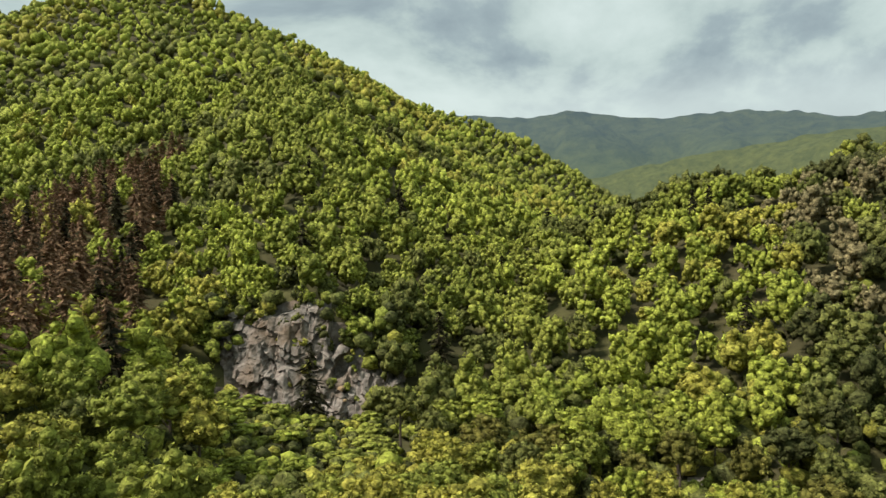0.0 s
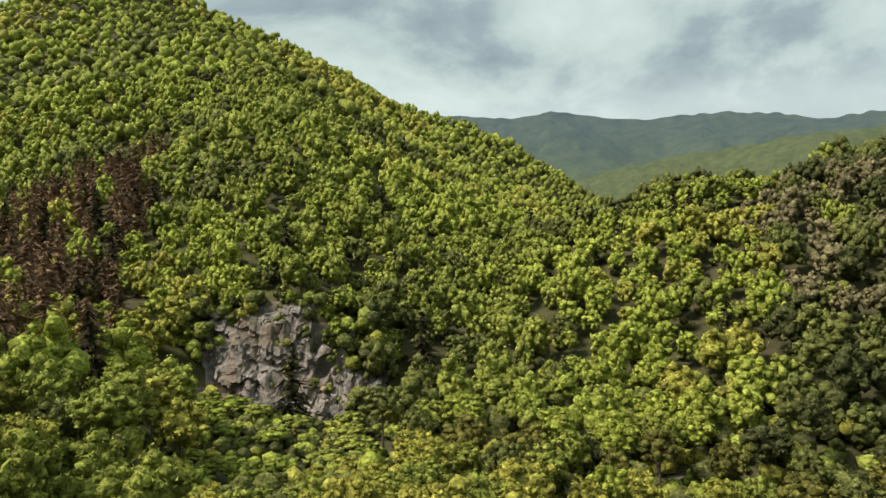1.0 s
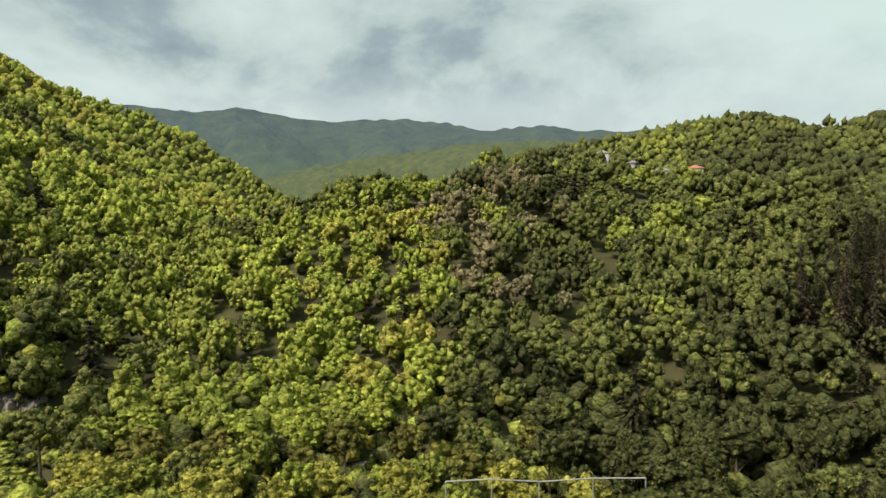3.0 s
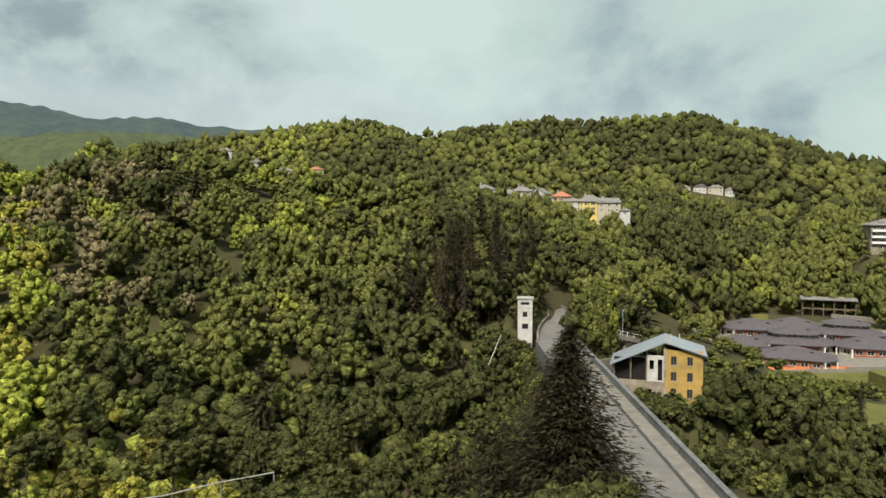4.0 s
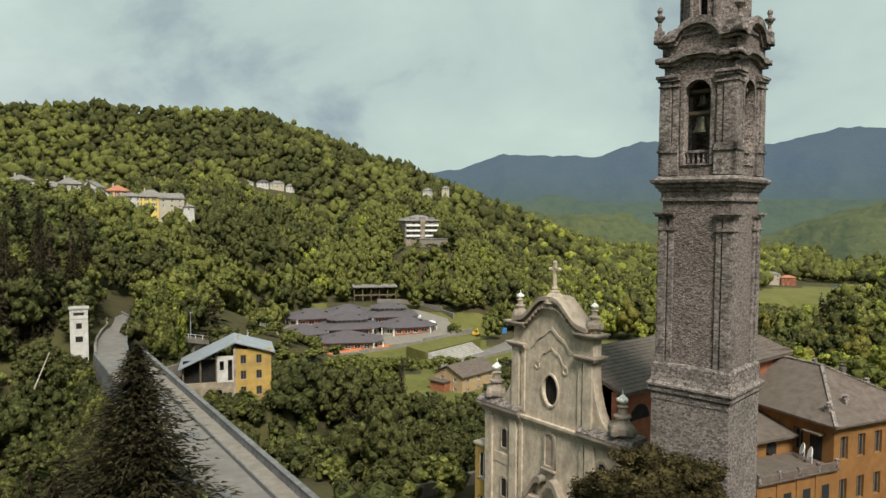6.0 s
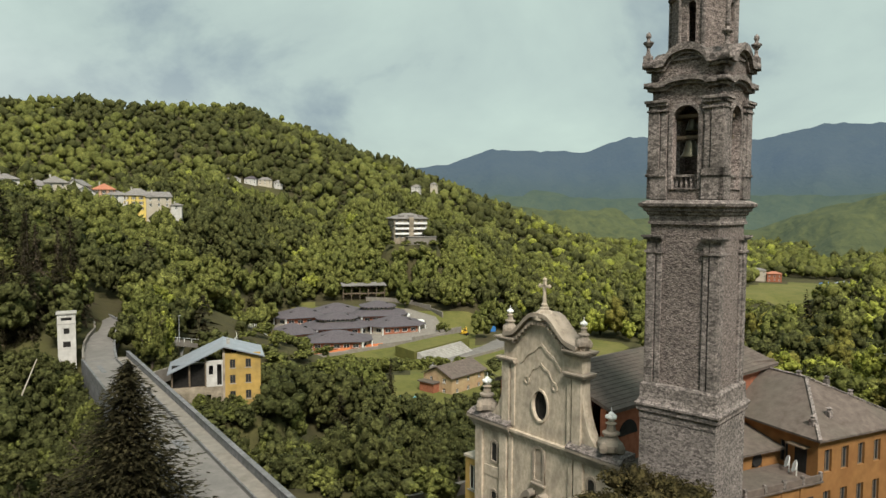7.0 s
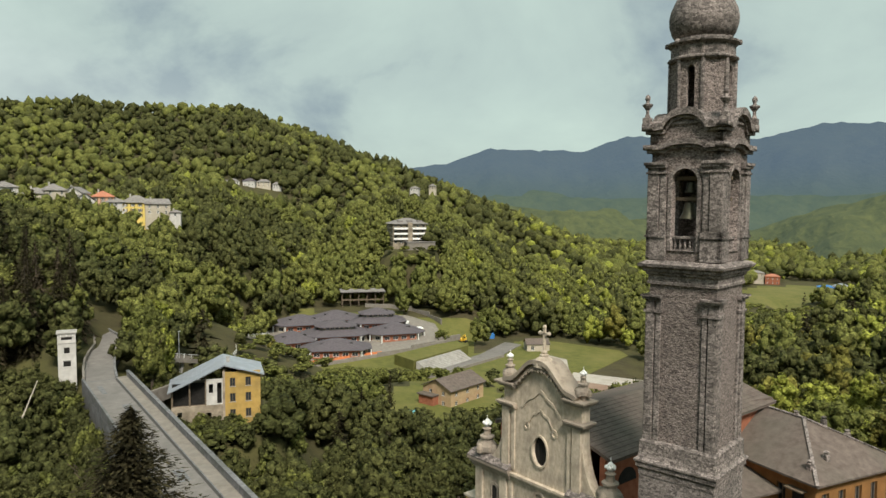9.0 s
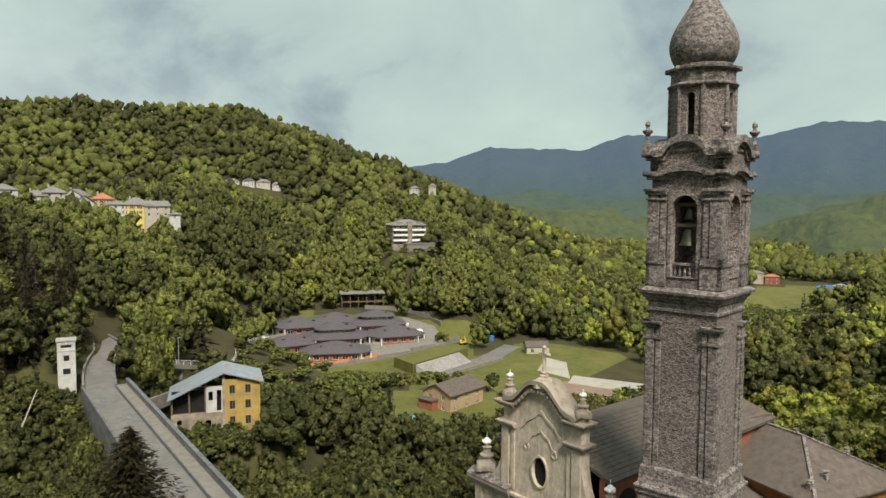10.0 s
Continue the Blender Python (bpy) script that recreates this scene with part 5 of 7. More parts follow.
    for sg in (-1, 1):
        # upper pilasters and their double cornice blocks
        for x0, x1, dp in ((2.7, 3.1, 0.12), (3.25, 4.05, 0.22)):
            part("pilaster", boxm(min(sg * x0, sg * x1), max(sg * x0, sg * x1), -dp, 0.05, 3.5, 8.5, w=0.02), M_PLASTER, C)
        for x0, x1, dp in ((2.9, 3.3, 0.12), (3.5, 4.3, 0.2), (6.35, 7.2, 0.2)):
            part("pilaster", boxm(min(sg * x0, sg * x1), max(sg * x0, sg * x1), -dp, 0.05, -9, 2.6, w=0.02), M_PLASTER, C)
        for z, e in ((8.5, 0.5), (10.15, 0.62)):
            bm = bmesh.new()
            for h0, h1, q in ((0, 0.14, 0.55), (0.14, 0.3, 0.8), (0.3, 0.42, 1.0)):
                box(bm, min(sg * 2.55, sg * (4.0 + e * q)), max(sg * 2.55, sg * (4.0 + e * q)), -e * q, 1.1, z + h0, z + h1)
            part("cornice_block", bm, M_FTRIM, C)
        # lower cornice, sloped lead cap
        bm = bmesh.new()
        for h0, h1, q in ((2.5, 2.72, 0.3), (2.72, 2.95, 0.5), (2.95, 3.2, 0.75), (3.2, 3.42, 1.0)):
            box(bm, min(sg * 3.0, sg * (W + 0.55 * q)), max(sg * 3.0, sg * (W + 0.55 * q)), -0.6 * q, 1.2, h0, h1)
        part("lower_cornice", bm, M_FTRIM, C)
        bm = bmesh.new()
        xa, xb = sg * 3.0, sg * (W + 0.5)
        vs = [bm.verts.new(p) for x in (xa, xb) for p in ((x, -0.62, 3.42), (x, 1.2, 3.42), (x, 1.2, 3.95), (x, 0.0, 3.9), (x, -0.62, 3.52))]
        for i in range(5):
            j = (i + 1) % 5
            bm.faces.new((vs[i], vs[j], vs[5 + j], vs[5 + i]))
        bm.faces.new(vs[:5])
        bm.faces.new(vs[5:])
        bmesh.ops.recalc_face_normals(bm, faces=bm.faces[:])
        part("cornice_capping", bm, M_STONE_TRIM, C, "weathered dark grey sloped capping")
        pinnacle(C, sg * 6.35, 0.35, 3.45, 3.4)
        pinnacle(C, sg * 3.75, 0.4, 10.55, 2.3)
    bm = bmesh.new()
    for h0, h1, q in ((2.6, 2.8, 0.3), (2.8, 3.05, 0.6), (3.05, 3.25, 1.0)):
        box(bm, -3.0, 3.0, -0.35 * q, 0.1, h0, h1)
    part("middle_cornice", bm, M_PLASTER, C)
    # niche with its shell and figure-like scrollwork over the portal
    nich_o, nich_i = arch_points(0.62, -0.3, 2.6), arch_points(0.42, -0.1, 2.4)
    s = slab_from_outlines("niche_surround", [nich_o, nich_i], 0.16, M_FTRIM, C)
    s.location.y = -0.15
    s = slab_from_outlines("niche_back", [nich_i], 0.05, M_FTRIM, C)
    s.location.y = -0.03
    part("niche_sill", boxm(-0.7, 0.7, -0.3, 0.0, -0.5, -0.3, w=0.04), M_FTRIM, C)
    for sg in (-1, 1):
        o = []
        for i in range(13):
            t = i / 12
            o.append((sg * (0.35 + 1.9 * t), -1.0 - 1.6 * t ** 1.6 + 0.22 * math.sin(t * 6)))
        s = slab_from_outlines("portal_scroll", [o + [(x, z - 0.5) for x, z in o[::-1]]], 0.75, M_FTRIM, C)
        s.location.y = -0.72
        part("portal_column", boxm(sg * 1.6 - 0.25, sg * 1.6 + 0.25, -0.45, 0.02, -9, -3.1, w=0.06), M_FTRIM, C)
    part("portal_lintel", boxm(-2.3, 2.3, -0.6, 0.05, -3.2, -2.7, w=0.05), M_FTRIM, C)
    # cross on its post
    bm = bmesh.new()
    lathe(bm, [(0.36, 13.0), (0.36, 13.25), (0.2, 13.32), (0.26, 13.45), (0.2, 13.55), (0.15, 13.62), (0.13, 14.5)], 10, 0, 0.3)
    box(bm, -0.1, 0.1, 0.2, 0.4, 14.4, 15.35)
    box(bm, -0.42, 0.42, 0.2, 0.4, 14.78, 14.98)
    for x, z in ((-0.45, 14.88), (0.45, 14.88), (0, 15.38)):
        lathe(bm, [(0.02, z - 0.17), (0.14, z - 0.08), (0.17, z), (0.14, z + 0.08), (0.02, z + 0.17)], 8, x, 0.3)
    lathe(bm, [(0.85, 12.35), (0.82, 12.65), (0.62, 12.9), (0.45, 13.05), (0.36, 13.1)], 12, 0, 0.3)
    part("stone_cross", bm, M_PLASTER, C, "pale stone cross with rounded ends")
    # nave
    bm = bmesh.new()
    for x0, x1 in ((-5.4, -4.9), (4.9, 5.4)):
        box(bm, x0, x1, 1.0, 25, -9, 6.48)
    box(bm, -4.9, 4.9, 24.5, 25, -9, 6.55)
    part("nave_wall", bm, M_BRICK, C, "red brick nave wall")
    for k in range(3):
        y = 3.6 + 6.4 * k
        s = slab_from_outlines("lunette_window", [[(1.1 * math.cos(math.pi * i / 12), 4.2 + 1.1 * math.sin(math.pi * i / 12)) for i in range(13)]], 0.06, M_DARK, C, "dark half-round window")
        s.data.transform(Matrix.Translation((5.46, y, 0)) @ Matrix.Rotation(math.pi / 2, 4, "Z"))
    bm = bmesh.new()
    sec = [(-6.0, 6.3), (0, 8.25), (6.0, 6.3), (6.0, 6.55), (0, 8.5), (-6.0, 6.55)]
    a = [bm.verts.new((x, 0.9, z)) for x, z in sec]
    b = [bm.verts.new((x, 25.5, z)) for x, z in sec]
    bm.faces.new(a[::-1])
    bm.faces.new(b)
    for i in range(6):
        bm.faces.new((a[i], a[(i + 1) % 6], b[(i + 1) % 6], b[i]))
    part("nave_roof", bm, M_SLATE, C, "brown-grey stone slab roof")
    for i in range(14):
        for sg in (-1, 1):
            x0, x1 = 6.06 - i * 0.43, 6.06 - (i + 1) * 0.43
            z0, z1 = 6.54 + i * 0.43 * 1.95 / 6, 6.54 + (i + 1) * 0.43 * 1.95 / 6
            bm = bmesh.new()
            vs = [bm.verts.new(p) for p in ((sg * x0, 0.9, z0 + 0.05), (sg * x0, 25.5, z0 + 0.05), (sg * x1, 25.5, z1 + 0.015), (sg * x1, 0.9, z1 + 0.015), (sg * x0, 0.9, z0), (sg * x0, 25.5, z0))]
            bm.faces.new(vs[:4])
            bm.faces.new((vs[0], vs[1], vs[5], vs[4]))
            part("roof_course", bm, M_SLATE, C)
    # low side chapels
    bm = bmesh.new()
    box(bm, 5.4, 8.6, 3.0, 24, -9, 0.6)
    part("side_chapel", bm, M_ORANGE, C)
    bm = bmesh.new()
    box(bm, 5.35, 8.9, 2.8, 24.2, -0.1, 0.12, m=Matrix.Translation((5.4, 0, 2.0)) @ Matrix.Rotation(radians(22), 4, "Y") @ Matrix.Translation((-5.4, 0, 0)))
    part("side_roof", bm, M_SLATE, C)


church()
# ---------------------------------------------------------------- buildings with pierced walls
def pierced_wall(bm, length, z0, z1, thick, holes, m):
    """A wall along local x from 0 to length, its outer face at y 0, pierced by holes (x0, x1, za, zb)."""
    xs = sorted({0, length, *[h[0] for h in holes], *[h[1] for h in holes]})
    zs = sorted({z0, z1, *[h[2] for h in holes], *[h[3] for h in holes]})
    for xa, xb in zip(xs, xs[1:]):
        run = None
        for za, zb in zip(zs, zs[1:]):
            cx, cz = (xa + xb) / 2, (za + zb) / 2
            if any(h[0] < cx < h[1] and h[2] < cz < h[3] for h in holes):
                if run:
                    box(bm, xa, xb, 0, thick, *run, m=m)
                run = None
            else:
                run = (run[0] if run else za, zb)
        if run:
            box(bm, xa, xb, 0, thick, *run, m=m)
    bmesh.ops.remove_doubles(bm, verts=bm.verts[:], dist=0.0005)


def window_in(parent, m, h, thick, frame_mat, shutters=None, sill=True):
    x0, x1, za, zb = h
    bm = bmesh.new()
    f = min(0.09, (x1 - x0) * 0.1)
    for a in ((x0, x0 + f, za, zb), (x1 - f, x1, za, zb), (x0 + f, x1 - f, za, za + f), (x0 + f, x1 - f, zb - f, zb), ((x0 + x1) / 2 - f / 2, (x0 + x1) / 2 + f / 2, za + f, zb - f)):
        box(bm, a[0], a[1], thick * 0.4, thick * 0.4 + 0.07, a[2], a[3], m=m)
    w = part("window", bm, frame_mat, parent)
    part("pane", boxm(x0, x1, thick * 0.4 + 0.02, thick * 0.4 + 0.04, za, zb, m=m), M_GLASS, w)
    if sill:
        part("sill", boxm(x0 - 0.1, x1 + 0.1, -0.08, 0.1, za - 0.1, za, m=m), M_CONCRETE, w)
    if shutters is not None:
        for a, b in ((x0 - (x1 - x0) * 0.5, x0 - 0.02), (x1 + 0.02, x1 + (x1 - x0) * 0.5)):
            part("shutter", boxm(a, b, -0.05, -0.005, za, zb, m=m), shutters, w)


def hip_roof(bm, x0, x1, y0, y1, z, rise, over, thick=0.18, gable=False):
    """Roof over a rectangle, the ridge along the longer side."""
    x0, x1, y0, y1 = x0 - over, x1 + over, y0 - over, y1 + over
    swap = (y1 - y0) > (x1 - x0)
    if swap:
        a0, a1, b0, b1 = y0, y1, x0, x1
    else:
        a0, a1, b0, b1 = x0, x1, y0, y1
    run = 0 if gable else min((b1 - b0) / 2, (a1 - a0) / 2 - 0.01)
    bmid = (b0 + b1) / 2

    def P(a, b, h):
        return (b, a, h) if swap else (a, b, h)
    lo = [P(a0, b0, z), P(a1, b0, z), P(a1, b1, z), P(a0, b1, z)]
    r = [P(a0 + run, bmid, z + rise), P(a1 - run, bmid, z + rise)]
    top = [bm.verts.new((p[0], p[1], p[2] + thick)) for p in lo + r]
    bot = [bm.verts.new(p) for p in lo + r]
    for q in ((0, 1, 5, 4), (2, 3, 4, 5), (1, 2, 5), (3, 0, 4)):
        if gable and len(q) == 3:
            continue
        bm.faces.new([top[i] for i in q])
        bm.faces.new([bot[i] for i in q[::-1]])
    if gable:
        for q in ((1, 2, 5), (3, 0, 4)):
            i, j, k = q
            bm.faces.new((top[i], top[k], bot[k], bot[i]))
            bm.faces.new((top[k], top[j], bot[j], bot[k]))
        for i, j in ((0, 1), (2, 3)):
            bm.faces.new((bot[i], bot[j], top[j], top[i]))
    else:
        for i, j in ((0, 1), (1, 2), (2, 3), (3, 0)):
            bm.faces.new((bot[i], bot[j], top[j], top[i]))
    bmesh.ops.recalc_face_normals(bm, faces=bm.faces[:])


def chimney(parent, x, y, z0, z1, w=0.55, mat=None):
    bm = bmesh.new()
    box(bm, x - w / 2, x + w / 2, y - w / 2, y + w / 2, z0, z1)
    box(bm, x - w / 2 - 0.08, x + w / 2 + 0.08, y - w / 2 - 0.08, y + w / 2 + 0.08, z1, z1 + 0.12)
    part("chimney", bm, mat or M_CONCRETE, parent)


def house(name, m, w, d, h, rise, wall, roof, label, category="house", floors=2, cols=3, side_cols=2, gable=False, foot=4.0, over=0.5, win=(0.9, 1.3), shutters=None, group="", chimneys=1, z_first=1.0, frame_mat=None, balcony=False):
    """A house whose front (local y 0) looks along -y; the base reaches foot metres into the slope."""
    H = thing(name, m, label, category, group)
    t = 0.35
    walls = ((w, Matrix.Identity(4), cols), (w, Matrix.Translation((w, d, 0)) @ Matrix.Rotation(math.pi, 4, "Z"), cols),
             (d - 2 * t, Matrix.Translation((0, d - t, 0)) @ Matrix.Rotation(-math.pi / 2, 4, "Z"), side_cols), (d - 2 * t, Matrix.Translation((w, t, 0)) @ Matrix.Rotation(math.pi / 2, 4, "Z"), side_cols))
    step = h / floors
    for length, wm, n in walls:
        holes = []
        for f in range(floors):
            for c in range(n):
                cx = length * (c + 0.5) / n
                z0 = f * step + min(z_first, step - win[1] - 0.25)
                holes.append((cx - win[0] / 2, cx + win[0] / 2, z0, z0 + win[1]))
        bm = bmesh.new()
        pierced_wall(bm, length, -foot, h, t, holes, wm)
        part("wall", bm, wall, H)
        for hole in holes:
            window_in(H, wm, hole, t, frame_mat or M_PAINTW, shutters)
    if gable:
        long_x = w >= d
        for e in (0, 1):
            bm = bmesh.new()
            if long_x:
                x = t / 2 + e * (w - t)
                tri = [(x, 0, h), (x, d, h), (x, d / 2, h + rise * 0.97)]
                off = Vector((t / 2, 0, 0))
            else:
                y = t / 2 + e * (d - t)
                tri = [(0, y, h), (w, y, h), (w / 2, y, h + rise * 0.97)]
                off = Vector((0, t / 2, 0))
            a, b = [bm.verts.new(Vector(p) - off) for p in tri], [bm.verts.new(Vector(p) + off) for p in tri]
            bm.faces.new(a)
            bm.faces.new(b[::-1])
            for i in range(3):
                bm.faces.new((a[i], a[(i + 1) % 3], b[(i + 1) % 3], b[i]))
            part("gable", bm, wall, H)
    bm = bmesh.new()
    hip_roof(bm, 0, w, 0, d, h + 0.02, rise, over, 0.2, gable)
    part("roof", bm, roof, H)
    for k in range(chimneys):
        chimney(H, w * (0.3 + 0.4 * k), d * 0.42, h + rise * 0.4, h + rise + 0.8, 0.6)
    if balcony:
        for f in range(1, floors):
            z = f * step
            part("balcony_slab", boxm(0.3, w - 0.3, -1.3, 0, z - 0.15, z), M_CONCRETE, H)
            part("balcony_rail", boxm(0.3, w - 0.3, -1.3, -1.22, z, z + 0.95), M_PAINTW, H)
    return H


# ---------------------------------------------------------------- convent beside the tower
def convent():
    H = thing("convent", pose(53.5, -32.1, 0, 0, 0, -67), "orange rendered convent wing with a grey slab hip roof", "convent")
    w, d, h, t = 10.4, 17.0, 3.1, 0.5
    runs = ((w, Matrix.Identity(4), [0.75 + 1.98 * i for i in range(5)]), (w, Matrix.Translation((w, d, 0)) @ Matrix.Rotation(math.pi, 4, "Z"), [2, 5, 8]),
            (d - 2 * t, Matrix.Translation((0, d - t, 0)) @ Matrix.Rotation(-math.pi / 2, 4, "Z"), [2.5, 6, 9.5, 13.0]), (d - 2 * t, Matrix.Translation((w, t, 0)) @ Matrix.Rotation(math.pi / 2, 4, "Z"), [2.5, 6, 9.5, 13.0]))
    for length, m, xs in runs:
        holes = [(x, x + 0.85, z, z + 1.8) for x in xs for z in (-6.2, -2.9, 0.4)]
        bm = bmesh.new()
        pierced_wall(bm, length, -9, h, t, holes, m)
        part("wall", bm, M_ORANGE, H)
        for hole in holes:
            window_in(H, m, hole, t, M_WOOD, None, False)
    bm = bmesh.new()
    for z, e in ((2.75, 0.12), (2.92, 0.24)):
        for m in (Matrix.Identity(4), ):
            box(bm, -e, w + e, -e, 0.05, z, z + 0.15)
            box(bm, -e, 0.05, 0.06, d + e, z, z + 0.15)
    part("eaves_moulding", bm, M_ORANGE, H)
    bm = bmesh.new()
    hip_roof(bm, 0, w, 0, d, h, 3.0, 0.55, 0.16)
    part("roof", bm, M_SLATE, H, "grey-brown stone slab roof")
    # hip caps
    bm = bmesh.new()
    for sx in (0, 1):
        a, b = Vector((-0.55 + sx * (w + 1.1), -0.55, h + 0.18)), Vector((w / 2, w / 2, h + 3.2))
        dirv = (b - a)
        q = dirv.to_track_quat("X", "Z").to_matrix().to_4x4()
        box(bm, 0, dirv.length, -0.13, 0.13, -0.02, 0.09, m=Matrix.Translation(a) @ q)
    box(bm, w / 2 - 0.14, w / 2 + 0.14, w / 2 - 0.2, d - w / 2 + 0.2, h + 3.14, h + 3.28)
    part("ridge_cap", bm, M_STONE_TRIM, H)
    for x, y, z in ((5.3, 6.0, 6.35), (7.0, 4.6, 6.0), (9.2, 3.9, 4.75), (0.7, 1.1, 4.3), (2.9, 1.3, 4.6)):
        bm = bmesh.new()
        box(bm, x - 0.2, x + 0.2, y - 0.2, y + 0.2, z - 1.4, z)
        lathe(bm, [(0.25, z), (0.25, z + 0.07), (0.17, z + 0.1), (0.17, z + 0.26), (0.26, z + 0.3), (0.02, z + 0.42)], 8, x, y)
        part("chimney", bm, M_STONE_TRIM, H, "small rounded chimney pot")
    # higher gable wall behind
    part("rear_gable", boxm(0.6, 6.2, 9.6, 10.0, 3.2, 6.7), M_ORANGE, H)
    part("gable_coping", boxm(0.4, 6.4, 9.4, 10.2, 6.7, 6.92), M_SLATE, H, "grey slab coping")
    # lower wing beside the tower: slab roof, wall with two arches behind the terrace
    bm = bmesh.new()
    wm = Matrix.Translation((-8.2, 3.5, 0))
    holes = [(2.0, 3.1, 0.1, 0.75), (5.2, 6.3, 0.1, 0.75)]
    pierced_wall(bm, 8.15, -9, 1.5, 0.4, holes, wm)
    part("arcade_wall", bm, M_ORANGE, H)
    for x0, x1, z0, z1 in holes:
        # black panel and disc paint the shade within each arch
        part("arch_shade_panel", boxm(x0, x1, 0.36, 0.39, z0, z1, m=wm), M_DARK, H)
        bm = bmesh.new()
        lathe(bm, [((x1 - x0) / 2, 0), ((x1 - x0) / 2, 0.03)], 20)
        bmesh.ops.transform(bm, matrix=wm @ Matrix.Translation(((x0 + x1) / 2, 0.0, z1 - 0.02)) @ Matrix.Rotation(math.pi / 2, 4, "X"), verts=bm.verts[:])
        part("arch_head", bm, M_DARK, H, "near-black disc for the shaded round arch head")
    bm = bmesh.new()
    vs = [bm.verts.new(p) for p in ((-8.6, 2.9, 1.45), (-0.04, 2.9, 1.45), (-0.04, 8.4, 2.75), (-8.6, 8.4, 2.75), (-8.6, 2.9, 1.63), (-0.04, 2.9, 1.63), (-0.04, 8.4, 2.93), (-8.6, 8.4, 2.93))]
    for q in ((3, 2, 1, 0), (4, 5, 6, 7), (0, 1, 5, 4), (1, 2, 6, 5), (2, 3, 7, 6), (3, 0, 4, 7)):
        bm.faces.new([vs[i] for i in q])
    part("wing_roof", bm, M_SLATE, H, "weathered stone slab roof")
    part("wing_back_wall", boxm(-8.2, -0.04, 8.0, 8.4, -9, 2.7), M_ORANGE, H)
    # terrace on its own storey, parapet with posts, door onto it
    part("terrace", boxm(-8.2, -0.04, -0.35, 3.45, -9, 0.0), M_ORANGE, H)
    part("terrace_floor", boxm(-8.4, -0.04, -0.6, 3.48, 0.004, 0.12), M_SLATE, H, "dirty brown-grey terrace slab")
    for i in range(5):
        x = -8.2 + i * 2.0
        part("parapet_post", boxm(x - 0.13, x + 0.13, -0.55, -0.29, 0.12, 0.82, w=0.03), M_STONE_TRIM, H)
        if i < 4:
            part("parapet_panel", boxm(x + 0.13, x + 1.87, -0.5, -0.34, 0.12, 0.62, w=0.02), M_SLATE, H)
            part("terrace_window", boxm(x + 0.55, x + 1.35, -0.37, -0.36, -2.6, -1.0), M_GLASS, H)
            part("pilaster_strip", boxm(x - 0.2, x + 0.2, -0.43, -0.351, -9, -0.02), M_ORANGE, H)
    # doorway's inner shade painted as a panel on the unbroken wall
    part("terrace_door", boxm(-0.06, -0.01, 0.95, 2.0, 0.13, 2.2), M_DARK, H, "near-black panel for a shaded open doorway")
    part("door_hood", boxm(-0.7, -0.01, 0.7, 2.3, 2.25, 2.36), M_WOOD, H)
    for i in range(2):
        bm = bmesh.new()
        lathe(bm, [(0.02, 0), (0.25, 0.03), (0.4, 0.1), (0.5, 0.18), (0.48, 0.2), (0.24, 0.1), (0.02, 0.06)], 16)
        bmesh.ops.transform(bm, matrix=Matrix.Translation((-0.95 - 0.1 * i, 1.75 - 0.75 * i, 0.95 - 0.1 * i)) @ Matrix.Rotation(radians(-40), 4, "Z") @ Matrix.Rotation(radians(-72), 4, "Y"), verts=bm.verts[:])
        box(bm, -0.98 - 0.1 * i, -0.92 - 0.1 * i, 1.72 - 0.75 * i, 1.78 - 0.75 * i, 0.12, 0.9)
        dsh = part("satellite_dish", bm, M_PAINTW, None)
        dsh.matrix_world = H.matrix_world
        tagged(dsh, "white round satellite dish on the convent terrace", "satellite dish", "dishes on the terrace")


convent()
